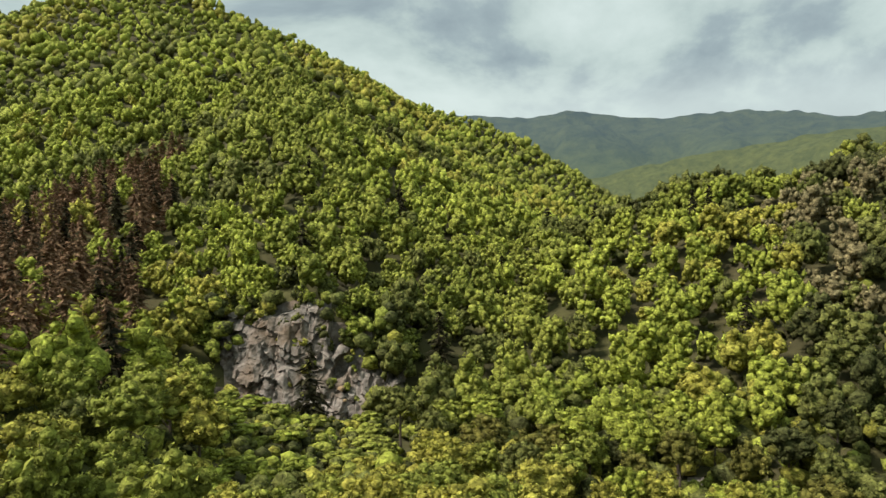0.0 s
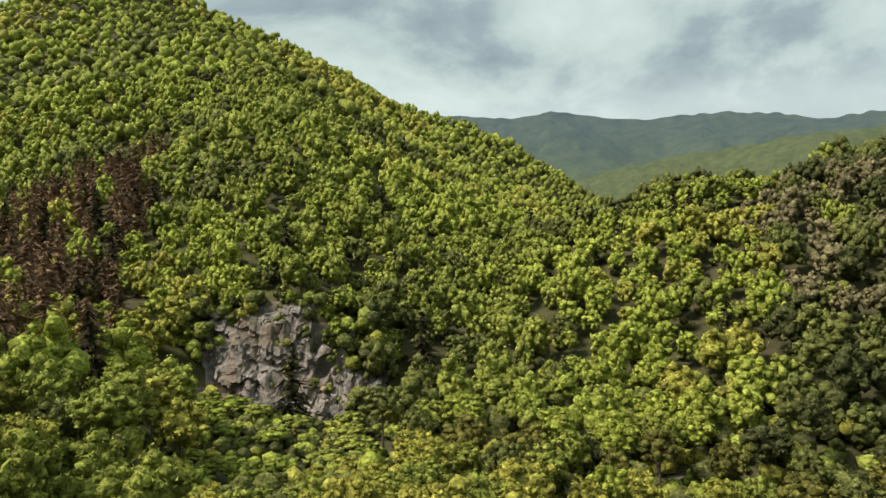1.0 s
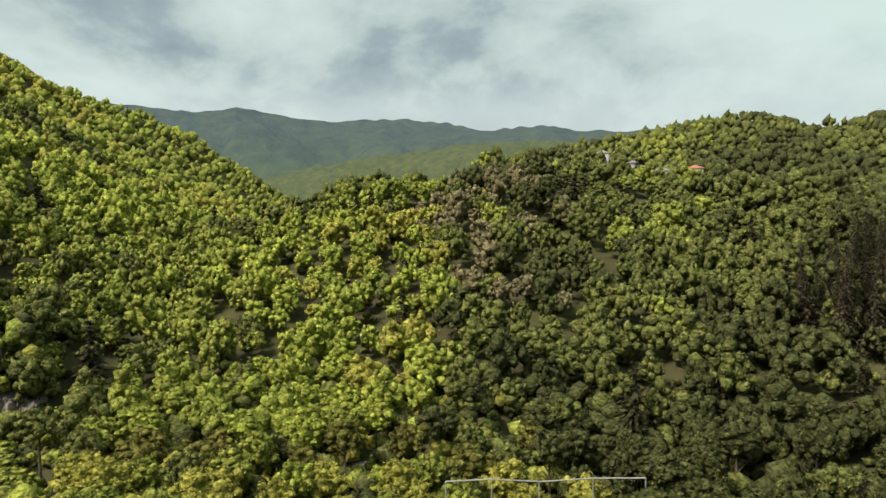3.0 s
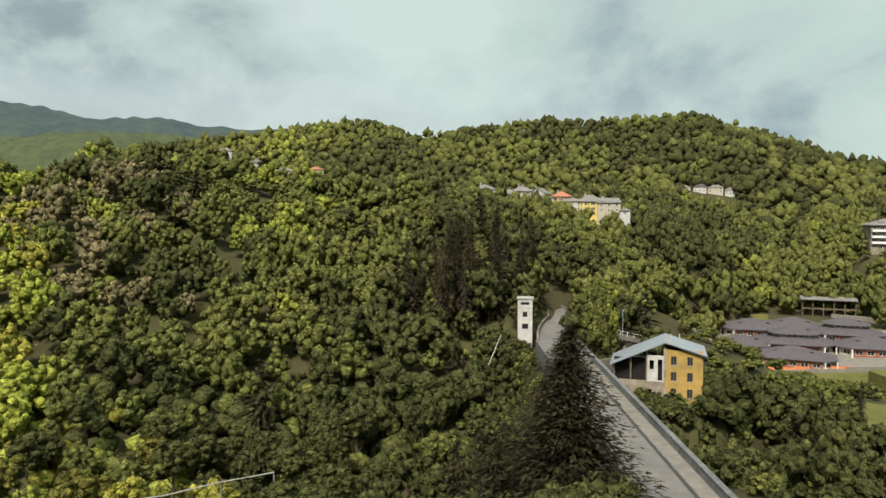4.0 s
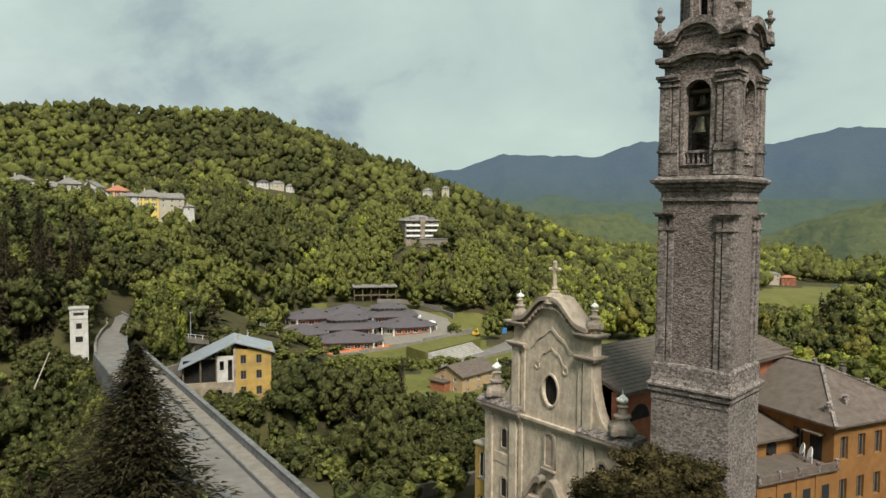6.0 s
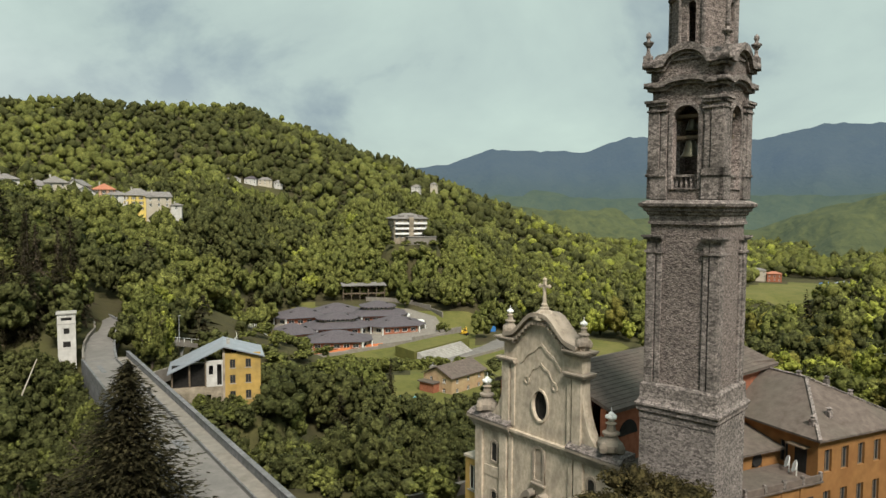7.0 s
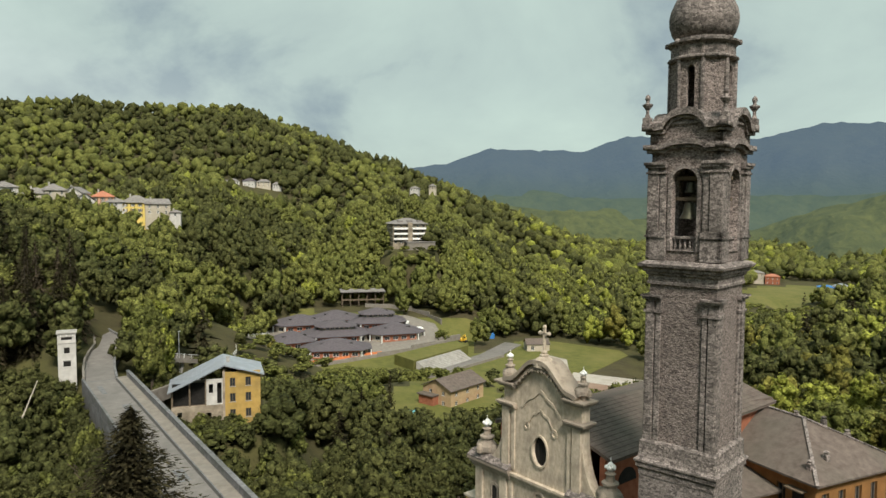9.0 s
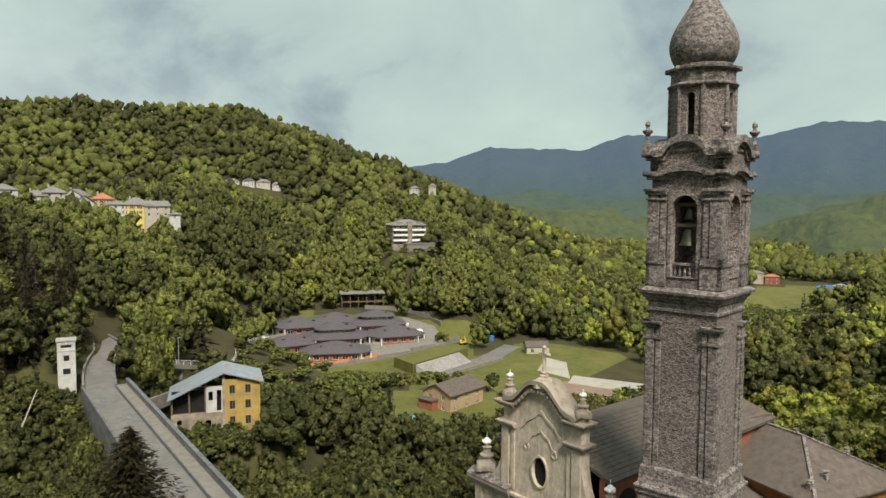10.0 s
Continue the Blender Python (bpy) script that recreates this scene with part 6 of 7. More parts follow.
# ---------------------------------------------------------------- bridge road
def road():
    M = Matrix(((0.846, -0.533, 0, 79), (0.533, 0.846, 0, 21.7), (0, 0, 1, -6.5), (0, 0, 0, 1)))   # x along the road, y to its far-left side
    L0, L1 = -34.0, 56.5
    R = thing("road", M, "worn grey asphalt bridge road with a pavement", "road", kind="structure")
    part("carriageway", boxm(L0, L1, 0, 5.1, -0.9, 0.0), M_ASPHALT, R)
    part("kerb", boxm(L0, L1, -0.16, 0.0, -0.9, 0.13, w=0.02), M_PARAPET, R)
    part("footway", boxm(L0, L1, -1.75, -0.16, -0.9, 0.11), M_PAVE, R)
    n = 24
    for i in range(n):
        a, b = L0 + (L1 - L0) * i / n, L0 + (L1 - L0) * (i + 1) / n
        part("parapet_block", boxm(a + 0.015, b - 0.015, -2.2, -1.75, -0.9, 1.0, w=0.03), M_PARAPET, R)
        part("coping_stone", boxm(a + 0.015, b - 0.015, -2.28, -1.68, 1.0, 1.14, w=0.03), M_PAVE if i == 0 else M_PARAPET, R)
        part("parapet_block", boxm(a + 0.015, b - 0.015, 5.1, 5.45, -0.9, 0.55, w=0.03), M_PARAPET, R)
    # bridge below: spandrel walls on arches
    for y0, y1 in ((-2.2, -1.7), (4.95, 5.45)):
        arches = ((-22, 8.0), (-2, 8.5), (19, 8.5), (38, 7.5))
        out = [(L0, -0.9), (L0, -34)]
        for cx, r in arches:
            out += [(cx - r, -34)] + [(cx - r * math.cos(math.pi * i / 14), -12 + r * math.sin(math.pi * i / 14)) for i in range(15)] + [(cx + r, -34)]
        out += [(L1, -34), (L1, -0.9)]
        s = slab_from_outlines("spandrel_wall", [out], y1 - y0, M_PARAPET, R)
        s.location.y = y0
    for cx in (-12.2, 8.5, 28.9):
        part("bridge_pier", boxm(cx - 1.7, cx + 1.7, -1.65, 4.9, -34, -10), M_PARAPET, R)
    # joint across the deck and patched strips
    part("expansion_joint", boxm(55.6, 55.95, 0.05, 5.05, 0.0, 0.012), M_PARAPET, R)
    tar = material("tar", (0.035, 0.032, 0.03), (0.075, 0.07, 0.065), scale=3, rough=0.8)
    part("gutter", boxm(L0, L1, 0.004, 0.3, 0.0, 0.01), tar, R, "dark dirty gutter along the kerb")
    for u, v, lu, lv in ((-20, 3.1, 7, 0.9), (2, 1.4, 4, 1.2), (17, 3.4, 9, 0.7), (33, 1.0, 5, 1.4), (46, 3.0, 6, 0.8)):
        part("asphalt_patch", boxm(u, u + lu, v, v + lv, 0.0, 0.006), M_PARAPET, R)
    # upper part, winding into the wood
    pts = HILL_ROAD
    bm, prev = bmesh.new(), None
    wall_pts = []
    for i, p in enumerate(pts):
        q = Vector(pts[min(i + 1, len(pts) - 1)]) - Vector(pts[max(i - 1, 0)])
        nrm = Vector((-q.y, q.x, 0)).normalized()
        wd = 2.4
        row = [bm.verts.new(Vector(p) + nrm * s * wd + Vector((0, 0, dz))) for s, dz in ((-1, 0), (1, 0), (1, -3), (-1, -3))]
        wall_pts.append((Vector(p) + nrm * (wd + 0.2), Vector(p) - nrm * (wd + 0.2)))
        if prev:
            for k in range(4):
                bm.faces.new((prev[k], row[k], row[(k + 1) % 4], prev[(k + 1) % 4]))
        prev = row
    bmesh.ops.recalc_face_normals(bm, faces=bm.faces[:])
    up = part("hill_road", bm, M_ASPHALT)
    tagged(up, "narrow asphalt road climbing into the trees", "road", kind="structure")
    for side in (0, 1):
        bm = bmesh.new()
        for (a0, a1), (b0, b1) in zip(wall_pts, wall_pts[1:]):
            a, b = (a0, b0) if side == 0 else (a1, b1)
            d = b - a
            box(bm, 0, d.length, -0.2, 0.2, -2.5, 0.75 if side == 0 else 0.4, m=Matrix.Translation(a) @ d.to_track_quat("X", "Z").to_matrix().to_4x4())
        tagged(part("roadside_wall", bm, M_PAVE if side == 0 else M_PARAPET), "low pale stone wall along the hill road", "wall", kind="structure")


road()


# ---------------------------------------------------------------- transformer tower (cabin)
def transformer_tower():
    H = thing("transformer_tower", pose(127.6, 62.2, -7, 0, 0, -65), "tall narrow whitewashed transformer tower among the trees", "transformer tower")
    w, d, h, t = 2.9, 3.0, 8.1, 0.25
    walls = ((w, Matrix.Identity(4)), (w, Matrix.Translation((w, d, 0)) @ Matrix.Rotation(math.pi, 4, "Z")), (d - 2 * t, Matrix.Translation((0, d - t, 0)) @ Matrix.Rotation(-math.pi / 2, 4, "Z")), (d - 2 * t, Matrix.Translation((w, t, 0)) @ Matrix.Rotation(math.pi / 2, 4, "Z")))
    for k, (length, m) in enumerate(walls):
        c = length / 2
        holes = [(c - 0.85, c + 0.85, 7.0, 7.5), (c - 0.45, c + 0.45, 4.6, 5.6), (c - 0.6, c + 0.6, 2.2, 3.2)] if k != 1 else []
        bm = bmesh.new()
        pierced_wall(bm, length, -4, h, t, holes, m)
        part("wall", bm, M_WHITE, H)
        for hole in holes:
            part("louvre", boxm(hole[0], hole[1], 0.14, 0.18, hole[2], hole[3], m=m), M_DARK, H)
            part("lintel", boxm(hole[0] - 0.12, hole[1] + 0.12, -0.05, 0.02, hole[3], hole[3] + 0.12, m=m), M_CONCRETE, H)
    part("band", boxm(-0.06, w + 0.06, -0.06, d + 0.06, 6.3, 6.45), M_CONCRETE, H)
    part("roof_slab", boxm(-0.2, w + 0.2, -0.2, d + 0.2, h, h + 0.25, w=0.03), M_CONCRETE, H)
    for x in (0.5, 1.45, 2.4):
        bm = bmesh.new()
        lathe(bm, [(0.06, 7.7), (0.1, 7.75), (0.06, 7.82), (0.1, 7.88), (0.04, 7.95)], 6, x, -0.18)
        part("insulator", bm, M_PAINTW, H)


transformer_tower()


# ---------------------------------------------------------------- ochre house below the road
def ochre_house():
    H = thing("ochre_house", pose(131.0, 34.2, -16.9, 0, 0, -74), "half-ruined ochre house with a pale sheet-metal roof", "house")
    # front: local x along the ochre gable wall, y back
    w, d, t = 6.7, 9.0, 0.4
    runs = ((w, Matrix.Identity(4), 10.2, [(1.2, 2.2), (4.0, 5.0)], M_OCHRE), (d - 2 * t, Matrix.Translation((0, d - t, 0)) @ Matrix.Rotation(-math.pi / 2, 4, "Z"), 10.9, [(1.4, 2.6), (4.2, 5.6), (6.6, 7.8)], M_STAINED),
            (w, Matrix.Translation((w, d, 0)) @ Matrix.Rotation(math.pi, 4, "Z"), 9.8, [(1.2, 2.2), (4.0, 5.0)], M_OCHRE), (d - 2 * t, Matrix.Translation((w, t, 0)) @ Matrix.Rotation(math.pi / 2, 4, "Z"), 9.2, [(2, 3.1), (5.3, 6.4)], M_OCHRE))
    for length, m, h, xs, mat in runs:
        holes = [(a, b, z, z + 1.6) for a, b in xs for z in (1.6, 4.6, 7.5)]
        bm = bmesh.new()
        pierced_wall(bm, length, -6, h, t, holes, m)
        part("wall", bm, mat, H)
        for hole in holes:
            window_in(H, m, hole, t, M_WOOD)
    part("corner_strip", boxm(-0.06, 0.35, -0.06, 0.0, -6, 10.4), M_FTRIM, H)
    bm = bmesh.new()
    for sx0, sx1, z0, z1 in ((-9.6, 0.2, 7.0, 11.5), (0.2, w + 0.7, 11.5, 9.4)):
        vs = [bm.verts.new(p) for p in ((sx0, -0.7, z0), (sx1, -0.7, z1), (sx1, d + 0.6, z1), (sx0, d + 0.6, z0))]
        up = [bm.verts.new(v.co + Vector((0, 0, 0.22))) for v in vs]
        bm.faces.new(vs[::-1])
        bm.faces.new(up)
        for i in range(4):
            bm.faces.new((vs[i], vs[(i + 1) % 4], up[(i + 1) % 4], up[i]))
    bmesh.ops.recalc_face_normals(bm, faces=bm.faces[:])
    part("roof", bm, M_TIN, H, "pale blue-grey sheet-metal roof")
    for i in range(13):
        a = -9.4 + i * 0.8
        part("roof_seam", boxm(a, a + 0.05, -0.7, d + 0.6, 7.32 + 4.5 * (a + 9.6) / 9.8 - 0.1, 7.32 + 4.5 * (a + 9.6) / 9.8), M_TIN, H) if a < 0.1 else None
    # the open wing under the lower roof slope
    bm = bmesh.new()
    pierced_wall(bm, 9.0, -6, 4.2, 0.35, [(6.0, 6.9, 1.4, 2.8), (1.0, 1.8, 2.2, 3.2)], Matrix.Translation((-9.0, 0.3, 0)))
    part("wing_wall", bm, M_STAINED, H, "stained beige plaster wall")
    part("wing_floor", boxm(-9.0, 0, 0.7, d - 0.4, 3.9, 4.1), M_WOOD, H)
    # black panel paints the shade under the lower roof slope
    part("wing_shade_panel", boxm(-8.9, -0.1, 1.6, 1.8, 4.1, 8.2), M_DARK, H, "near-black panel for the shaded open upper floor")
    for x in (-9.0, -6.0, -3.2):
        part("post", boxm(x, x + 0.3, 0.3, 0.6, 4.2, 7.3 + (x + 9) * 0.46), M_WOOD, H)
    bm = bmesh.new()
    pierced_wall(bm, 3.0, 4.2, 9.0, 0.3, [(0.5, 1.25, 6.4, 8.1), (1.95, 2.75, 4.4, 8.3)], Matrix.Translation((-3.0, 0.3, 0)))
    part("patched_wall", bm, M_WHITE, H, "white patched wall panel")
    part("wing_back", boxm(-9.0, 0, d - 0.4, d, -6, 7.0), M_CREAM, H)
    chimney(H, 1.0, 3.0, 10.6, 12.4, 0.6)


ochre_house()
# ---------------------------------------------------------------- rock face on the western rib
def cliff():
    n, m = 150, 120
    rng = np.random.default_rng(5)
    X, T = np.meshgrid(np.linspace(-49, -3, n), np.linspace(0, 1, m))
    edge = 1 - np.abs((X + 26) / 23) ** 2.2
    Y = 134.5 + 22 * T - 2.5 * edge + 3.0 * value_noise(X / 7, T * 5, 31) + 1.3 * value_noise(X / 2.2, T * 14, 32)
    Z = -33 + 34 * T + 1.0 * value_noise(X / 1.6, T * 20, 33)
    # ledges
    q = T * 7 + X * 0.07 + 3.2 * value_noise(X / 8, T * 4, 34) + 1.2 * value_noise(X / 2.5, T * 9, 35)
    Y = Y + (q - np.round(q)) * (1.6 + 2.2 * value_noise(X / 5, T * 6, 36))
    for sx, st, dy, sd in ((2.6, 13, 2.0, 41), (1.3, 24, 1.0, 42)):
        u, v = X / sx + 0.9 * value_noise(X / 4, T * 7, sd + 5), T * st + X * 0.12 + 0.9 * value_noise(X / 3, T * 9, sd + 6)
        Y = Y + dy * value_noise(np.floor(u), np.floor(v), sd)
    # uneven outline: two lobes, the rest sinks under the wooded slope
    lobe = np.maximum(1 - np.hypot((X + 30) / 13, (T - 0.62) / 0.42), 1 - np.hypot((X + 18) / 13, (T - 0.28) / 0.34))
    lobe = lobe + 0.9 * value_noise(X / 6, T * 6, 37) + 0.5 * value_noise(X / 2.2, T * 14, 38)
    Y = Y + (1 - np.clip(lobe * 4 + 0.6, 0, 1)) * 11
    i = np.arange(n * m).reshape(m, n)
    f = np.stack([i[:-1, :-1], i[:-1, 1:], i[1:, 1:], i[1:, :-1]], axis=-1).reshape(-1, 4)
    me = mesh_from_arrays("cliff", np.stack([X, Y, Z], axis=-1).reshape(-1, 3), f, [M_ROCK])
    tagged(new("cliff", me), "bare grey and rusty rock face on the wooded slope", "cliff", kind="structure")
    # fallen blocks on the ledges and at the foot
    for k in range(46):
        bm = bmesh.new()
        s = rng.uniform(0.3, 1.0)
        bmesh.ops.create_icosphere(bm, subdivisions=1, radius=s)
        for v in bm.verts:
            v.co = Vector((v.co.x * rng.uniform(0.7, 1.3), v.co.y * rng.uniform(0.7, 1.2), v.co.z * rng.uniform(0.5, 0.9)))
        c, r = int(rng.integers(37, n - 37)), int(rng.beta(1, 2) * (m - 34))
        o = part("boulder", bm, M_BOULDER[k % 2])
        o.location = (X[r, c], Y[r, c] - 0.3, Z[r, c] + 0.2)
        tagged(o, "angular grey rock lying on the cliff ledge", "boulder", "boulders on the cliff")


M_BOULDER = [material("pale_boulder", (0.26, 0.23, 0.21), (0.5, 0.46, 0.42), scale=0.8, rough=0.95, bump=0.7, bscale=3), material("rusty_boulder", (0.22, 0.14, 0.08), (0.4, 0.28, 0.16), scale=0.8, rough=0.95, bump=0.7, bscale=3)]
cliff()


# ---------------------------------------------------------------- pale rail in the trees below, bare trunk
def tube_between(bm, a, b, r0, r1, n=6):
    d = Vector(b) - Vector(a)
    q = d.to_track_quat("Z", "Y").to_matrix().to_4x4()
    vs0 = len(bm.verts)
    lathe(bm, [(r0, 0), (r1, d.length)], n)
    bm.verts.ensure_lookup_table()
    bmesh.ops.transform(bm, matrix=Matrix.Translation(a) @ q, verts=bm.verts[vs0:])


def pale_rail():
    pts = [(38.5, 68.3, -11.8), (44.5, 68.3, -12.6), (50.9, 67.9, -13.9), (58.5, 67.2, -14.6), (66.0, 66.0, -15.5)]
    F = thing("pipe_rail", Matrix.Identity(4), "long pale metal pipe rail among the tree tops", "rail")
    for a, b in zip(pts, pts[1:]):
        bm = bmesh.new()
        tube_between(bm, a, b, 0.1, 0.1, 8)
        part("pipe", bm, M_CONCRETE, F)
    for p in pts:
        bm = bmesh.new()
        tube_between(bm, (p[0], p[1], land_at(p[0], p[1]) - 0.5), p, 0.09, 0.08)
        part("post", bm, M_METAL, F)
    bm = bmesh.new()
    g = land_at(109.5, 62.6)
    tube_between(bm, (109.5, 62.6, g - 0.5), (114.9, 59.1, -3.9), 0.2, 0.08)
    tagged(part("dead_trunk", bm, material("bleached_wood", (0.32, 0.28, 0.23), (0.48, 0.43, 0.36), scale=4, rough=0.9)), "leaning bleached bare tree trunk", "dead tree")


pale_rail()
# ---------------------------------------------------------------- houses further off
def facing(x, y, z, w, tilt=0.0):
    """A pose whose front looks at the hillside over the bridge, centred on x, y."""
    az = math.atan2(y, x) + radians(tilt)
    rx, ry = math.sin(az), -math.cos(az)
    return pose(x - rx * w / 2, y - ry * w / 2, z, 0, 0, math.degrees(az) - 90)


VILL = "village houses on the spur"
for x, y, z, w, d, h, rise, wall, roof, tilt, fl, co, gab, words in (
        (289, 161.5, 25.0, 9, 8, 5, 1.8, M_WHITE, M_GREYROOF, 10, 2, 2, False, "white village house with a grey hip roof"),
        (293.8, 152.6, 22.5, 9.3, 8, 5.0, 1.9, M_CREAM, M_GREYROOF, -8, 2, 3, False, "pale cream village house with a grey roof"),
        (297.5, 146, 23.5, 8.5, 8, 5.4, 2.2, M_CREAM, M_GREYROOF, 15, 2, 2, False, "cream village house with a weathered grey roof"),
        (300.5, 141.0, 22.5, 8, 9, 5.2, 2.2, M_WHITE, M_GREYROOF, -20, 2, 2, True, "white gabled village house with a grey roof"),
        (301, 136.2, 18.5, 8.0, 10, 6.2, 2.6, M_WHITE, M_GREYROOF, 12, 2, 2, True, "white gabled village house with small windows"),
        (306, 130.9, 22.2, 8.5, 8, 4.2, 2.0, M_PINK, M_TILE, 0, 2, 3, False, "salmon village house with a terracotta roof"),
        (306.3, 125.5, 18.5, 8.5, 8, 5.6, 1.6, M_WHITE, M_GREYROOF, 8, 2, 3, False, "white village house with a pale grey roof"),
        (309.6, 118.4, 15.0, 11.7, 9, 9.0, 2.4, M_YELLOW, M_GREYROOF, 0, 3, 4, False, "bright yellow three-storey village house"),
        (312.8, 110.4, 17.0, 10.4, 9, 6.4, 1.8, M_CREAM, M_GREYROOF, 14, 2, 3, True, "cream village house with a faded grey roof"),
        (314.5, 103.6, 16.8, 4.4, 5, 3.0, 0.8, M_WHITE, M_GREYROOF, -5, 1, 1, False, "small white outbuilding among the trees")):
    house("village_house", facing(x, y, z + 0.25 * h, w, tilt), w, d, h * 0.75, rise * 1.25, wall, roof, words + (" on the wooded spur"), "house", fl, co, 2, gab, 6.0, 0.5, (0.95, 1.35), M_WOOD if wall in (M_YELLOW, M_PINK) else None, VILL)
UP = "hamlet houses on the upper slope"
for x, y, z, w, h, wall, roof, words in (
        (708, 206, 41, 12, 7.5, M_WHITE, M_GREYROOF, "white hamlet house with a grey roof"), (713, 194, 41, 10, 6.5, M_CREAM, M_GREYROOF, "cream hamlet house with a grey roof"),
        (719, 181, 41.5, 13, 4.2, M_WHITE, M_GREYROOF, "long low white hamlet house"), (722, 166, 40.5, 12, 6.0, M_WHITE, M_PURPLE, "white hamlet house with a dark roof"),
        (726, 152, 40, 14, 5.5, M_CREAM, M_GREYROOF, "cream hamlet house among trees"), (729, 139, 38, 9, 5.0, M_WHITE, M_GREYROOF, "white hamlet house among trees"), (730.4, 128, 24, 10, 8.5, M_WHITE, M_GREYROOF, "tall white hamlet house below the others"),
        (801.4, 22.2, 36.0, 10.5, 6.0, M_PINK, M_TILE, "salmon house with a terracotta roof in a clearing"), (801.7, -1, 37.0, 9.5, 4.2, M_WHITE, M_GREYROOF, "low white house in a clearing"), (806, -22, 40, 8, 4.0, M_CREAM, M_GREYROOF, "small cream house near the ridge")):
    house("hamlet_house", facing(x, y, z, w, (x * 7 + y) % 30 - 15), w, 9, h * 0.85, 2.8, wall, roof, words, "house", 2, 3, 2, False, 8.0, 0.6, (1.1, 1.4), None, UP, 0)
RIDGE = "houses on the near ridge"
for x, y, z, w, h, wall, roof, words in (
        (219.5, 221.2, 33.0, 8, 4.0, M_CREAM, M_GREYROOF, "cream ridge house with a grey roof"), (224.5, 216.2, 33.0, 6.0, 4.2, M_PINK, M_TILE, "salmon ridge house with a red tiled roof"),
        (228.5, 211.5, 33.5, 6.5, 4.2, M_WHITE, M_TILE, "white ridge house with a red tiled roof"), (201.2, 237.2, 41.5, 5.2, 3.6, M_WHITE, M_GREYROOF, "small white ridge house"),
        (211.1, 228.7, 37.0, 4.0, 3.6, M_WHITE, M_GREYROOF, "narrow white ridge house"), (162.1, 264.9, 36.5, 6.5, 3.0, M_CREAM, M_GREYROOF, "low cream ridge house")):
    house("ridge_house", facing(x, y, z, w, (x * 11) % 24 - 12), w, 7, h, 1.5, wall, roof, words + " half hidden by trees", "house", 1, 2, 1, False, 4.0, 0.4, (0.8, 1.0), None, RIDGE, 0)
FARV = "farm buildings by the valley meadow"
for x, y, z, w, h, wall, roof, words in (
        (612, -306, -43, 13, 6.5, M_CREAM, M_GREYROOF, "cream farmhouse by the meadow"), (606, -317.5, -46, 12, 7, M_BRICK, M_TILE, "red brick farm building by the meadow"),
        (584, -352.5, -51, 12, 5, M_WHITE, M_BLUE, "white shed with a blue roof by the meadow"), (580, -362.5, -50, 11, 5.5, M_PINK, M_TIN, "salmon barn with a pale metal roof by the meadow")):
    house("farm_building", facing(x, y, z, w, (x * 3) % 20 - 10), w, 9, h, 2.0, wall, roof, words, "farm building", 2, 3, 2, False, 6.0, 0.5, (1.1, 1.4), None, FARV, 0)
house("white_house", facing(92.5, -66.3, -7.0, 6, 10), 6, 7, 5.0, 1.6, M_WHITE, M_GREYROOF, "white house with a grey roof among the trees", "house", 2, 2, 2, False, 8, 0.4)

# hotel-like apartment block
H = house("apartment_block", facing(391, 1.4, 1.4, 19.0, 16), 19.0, 14, 11.4, 3.0, M_STAINED, M_GREYROOF, "four-storey weathered apartment block with pale balconies", "apartment block", 4, 6, 4, False, 6, 1.0, (1.3, 1.5), None, "", 0, 0.9, None, True)
for k in range(3):
    part("dormer", boxm(3 + 5.5 * k, 6 + 5.5 * k, 1.0, 4.0, 11.4, 13.4), M_GREYROOF, H)
part("stair_tower", boxm(8.2, 10.8, -1.6, 0.0, -4, 12.2), M_STAINED, H, "stained beige stair tower")
part("annex", boxm(6, 22, -7.5, -1.7, -5, 1.6), M_PAVE, H, "low grey annex")
part("annex_roof", boxm(5.6, 22.4, -7.9, -1.4, 1.6, 1.9), M_GREYROOF, H)

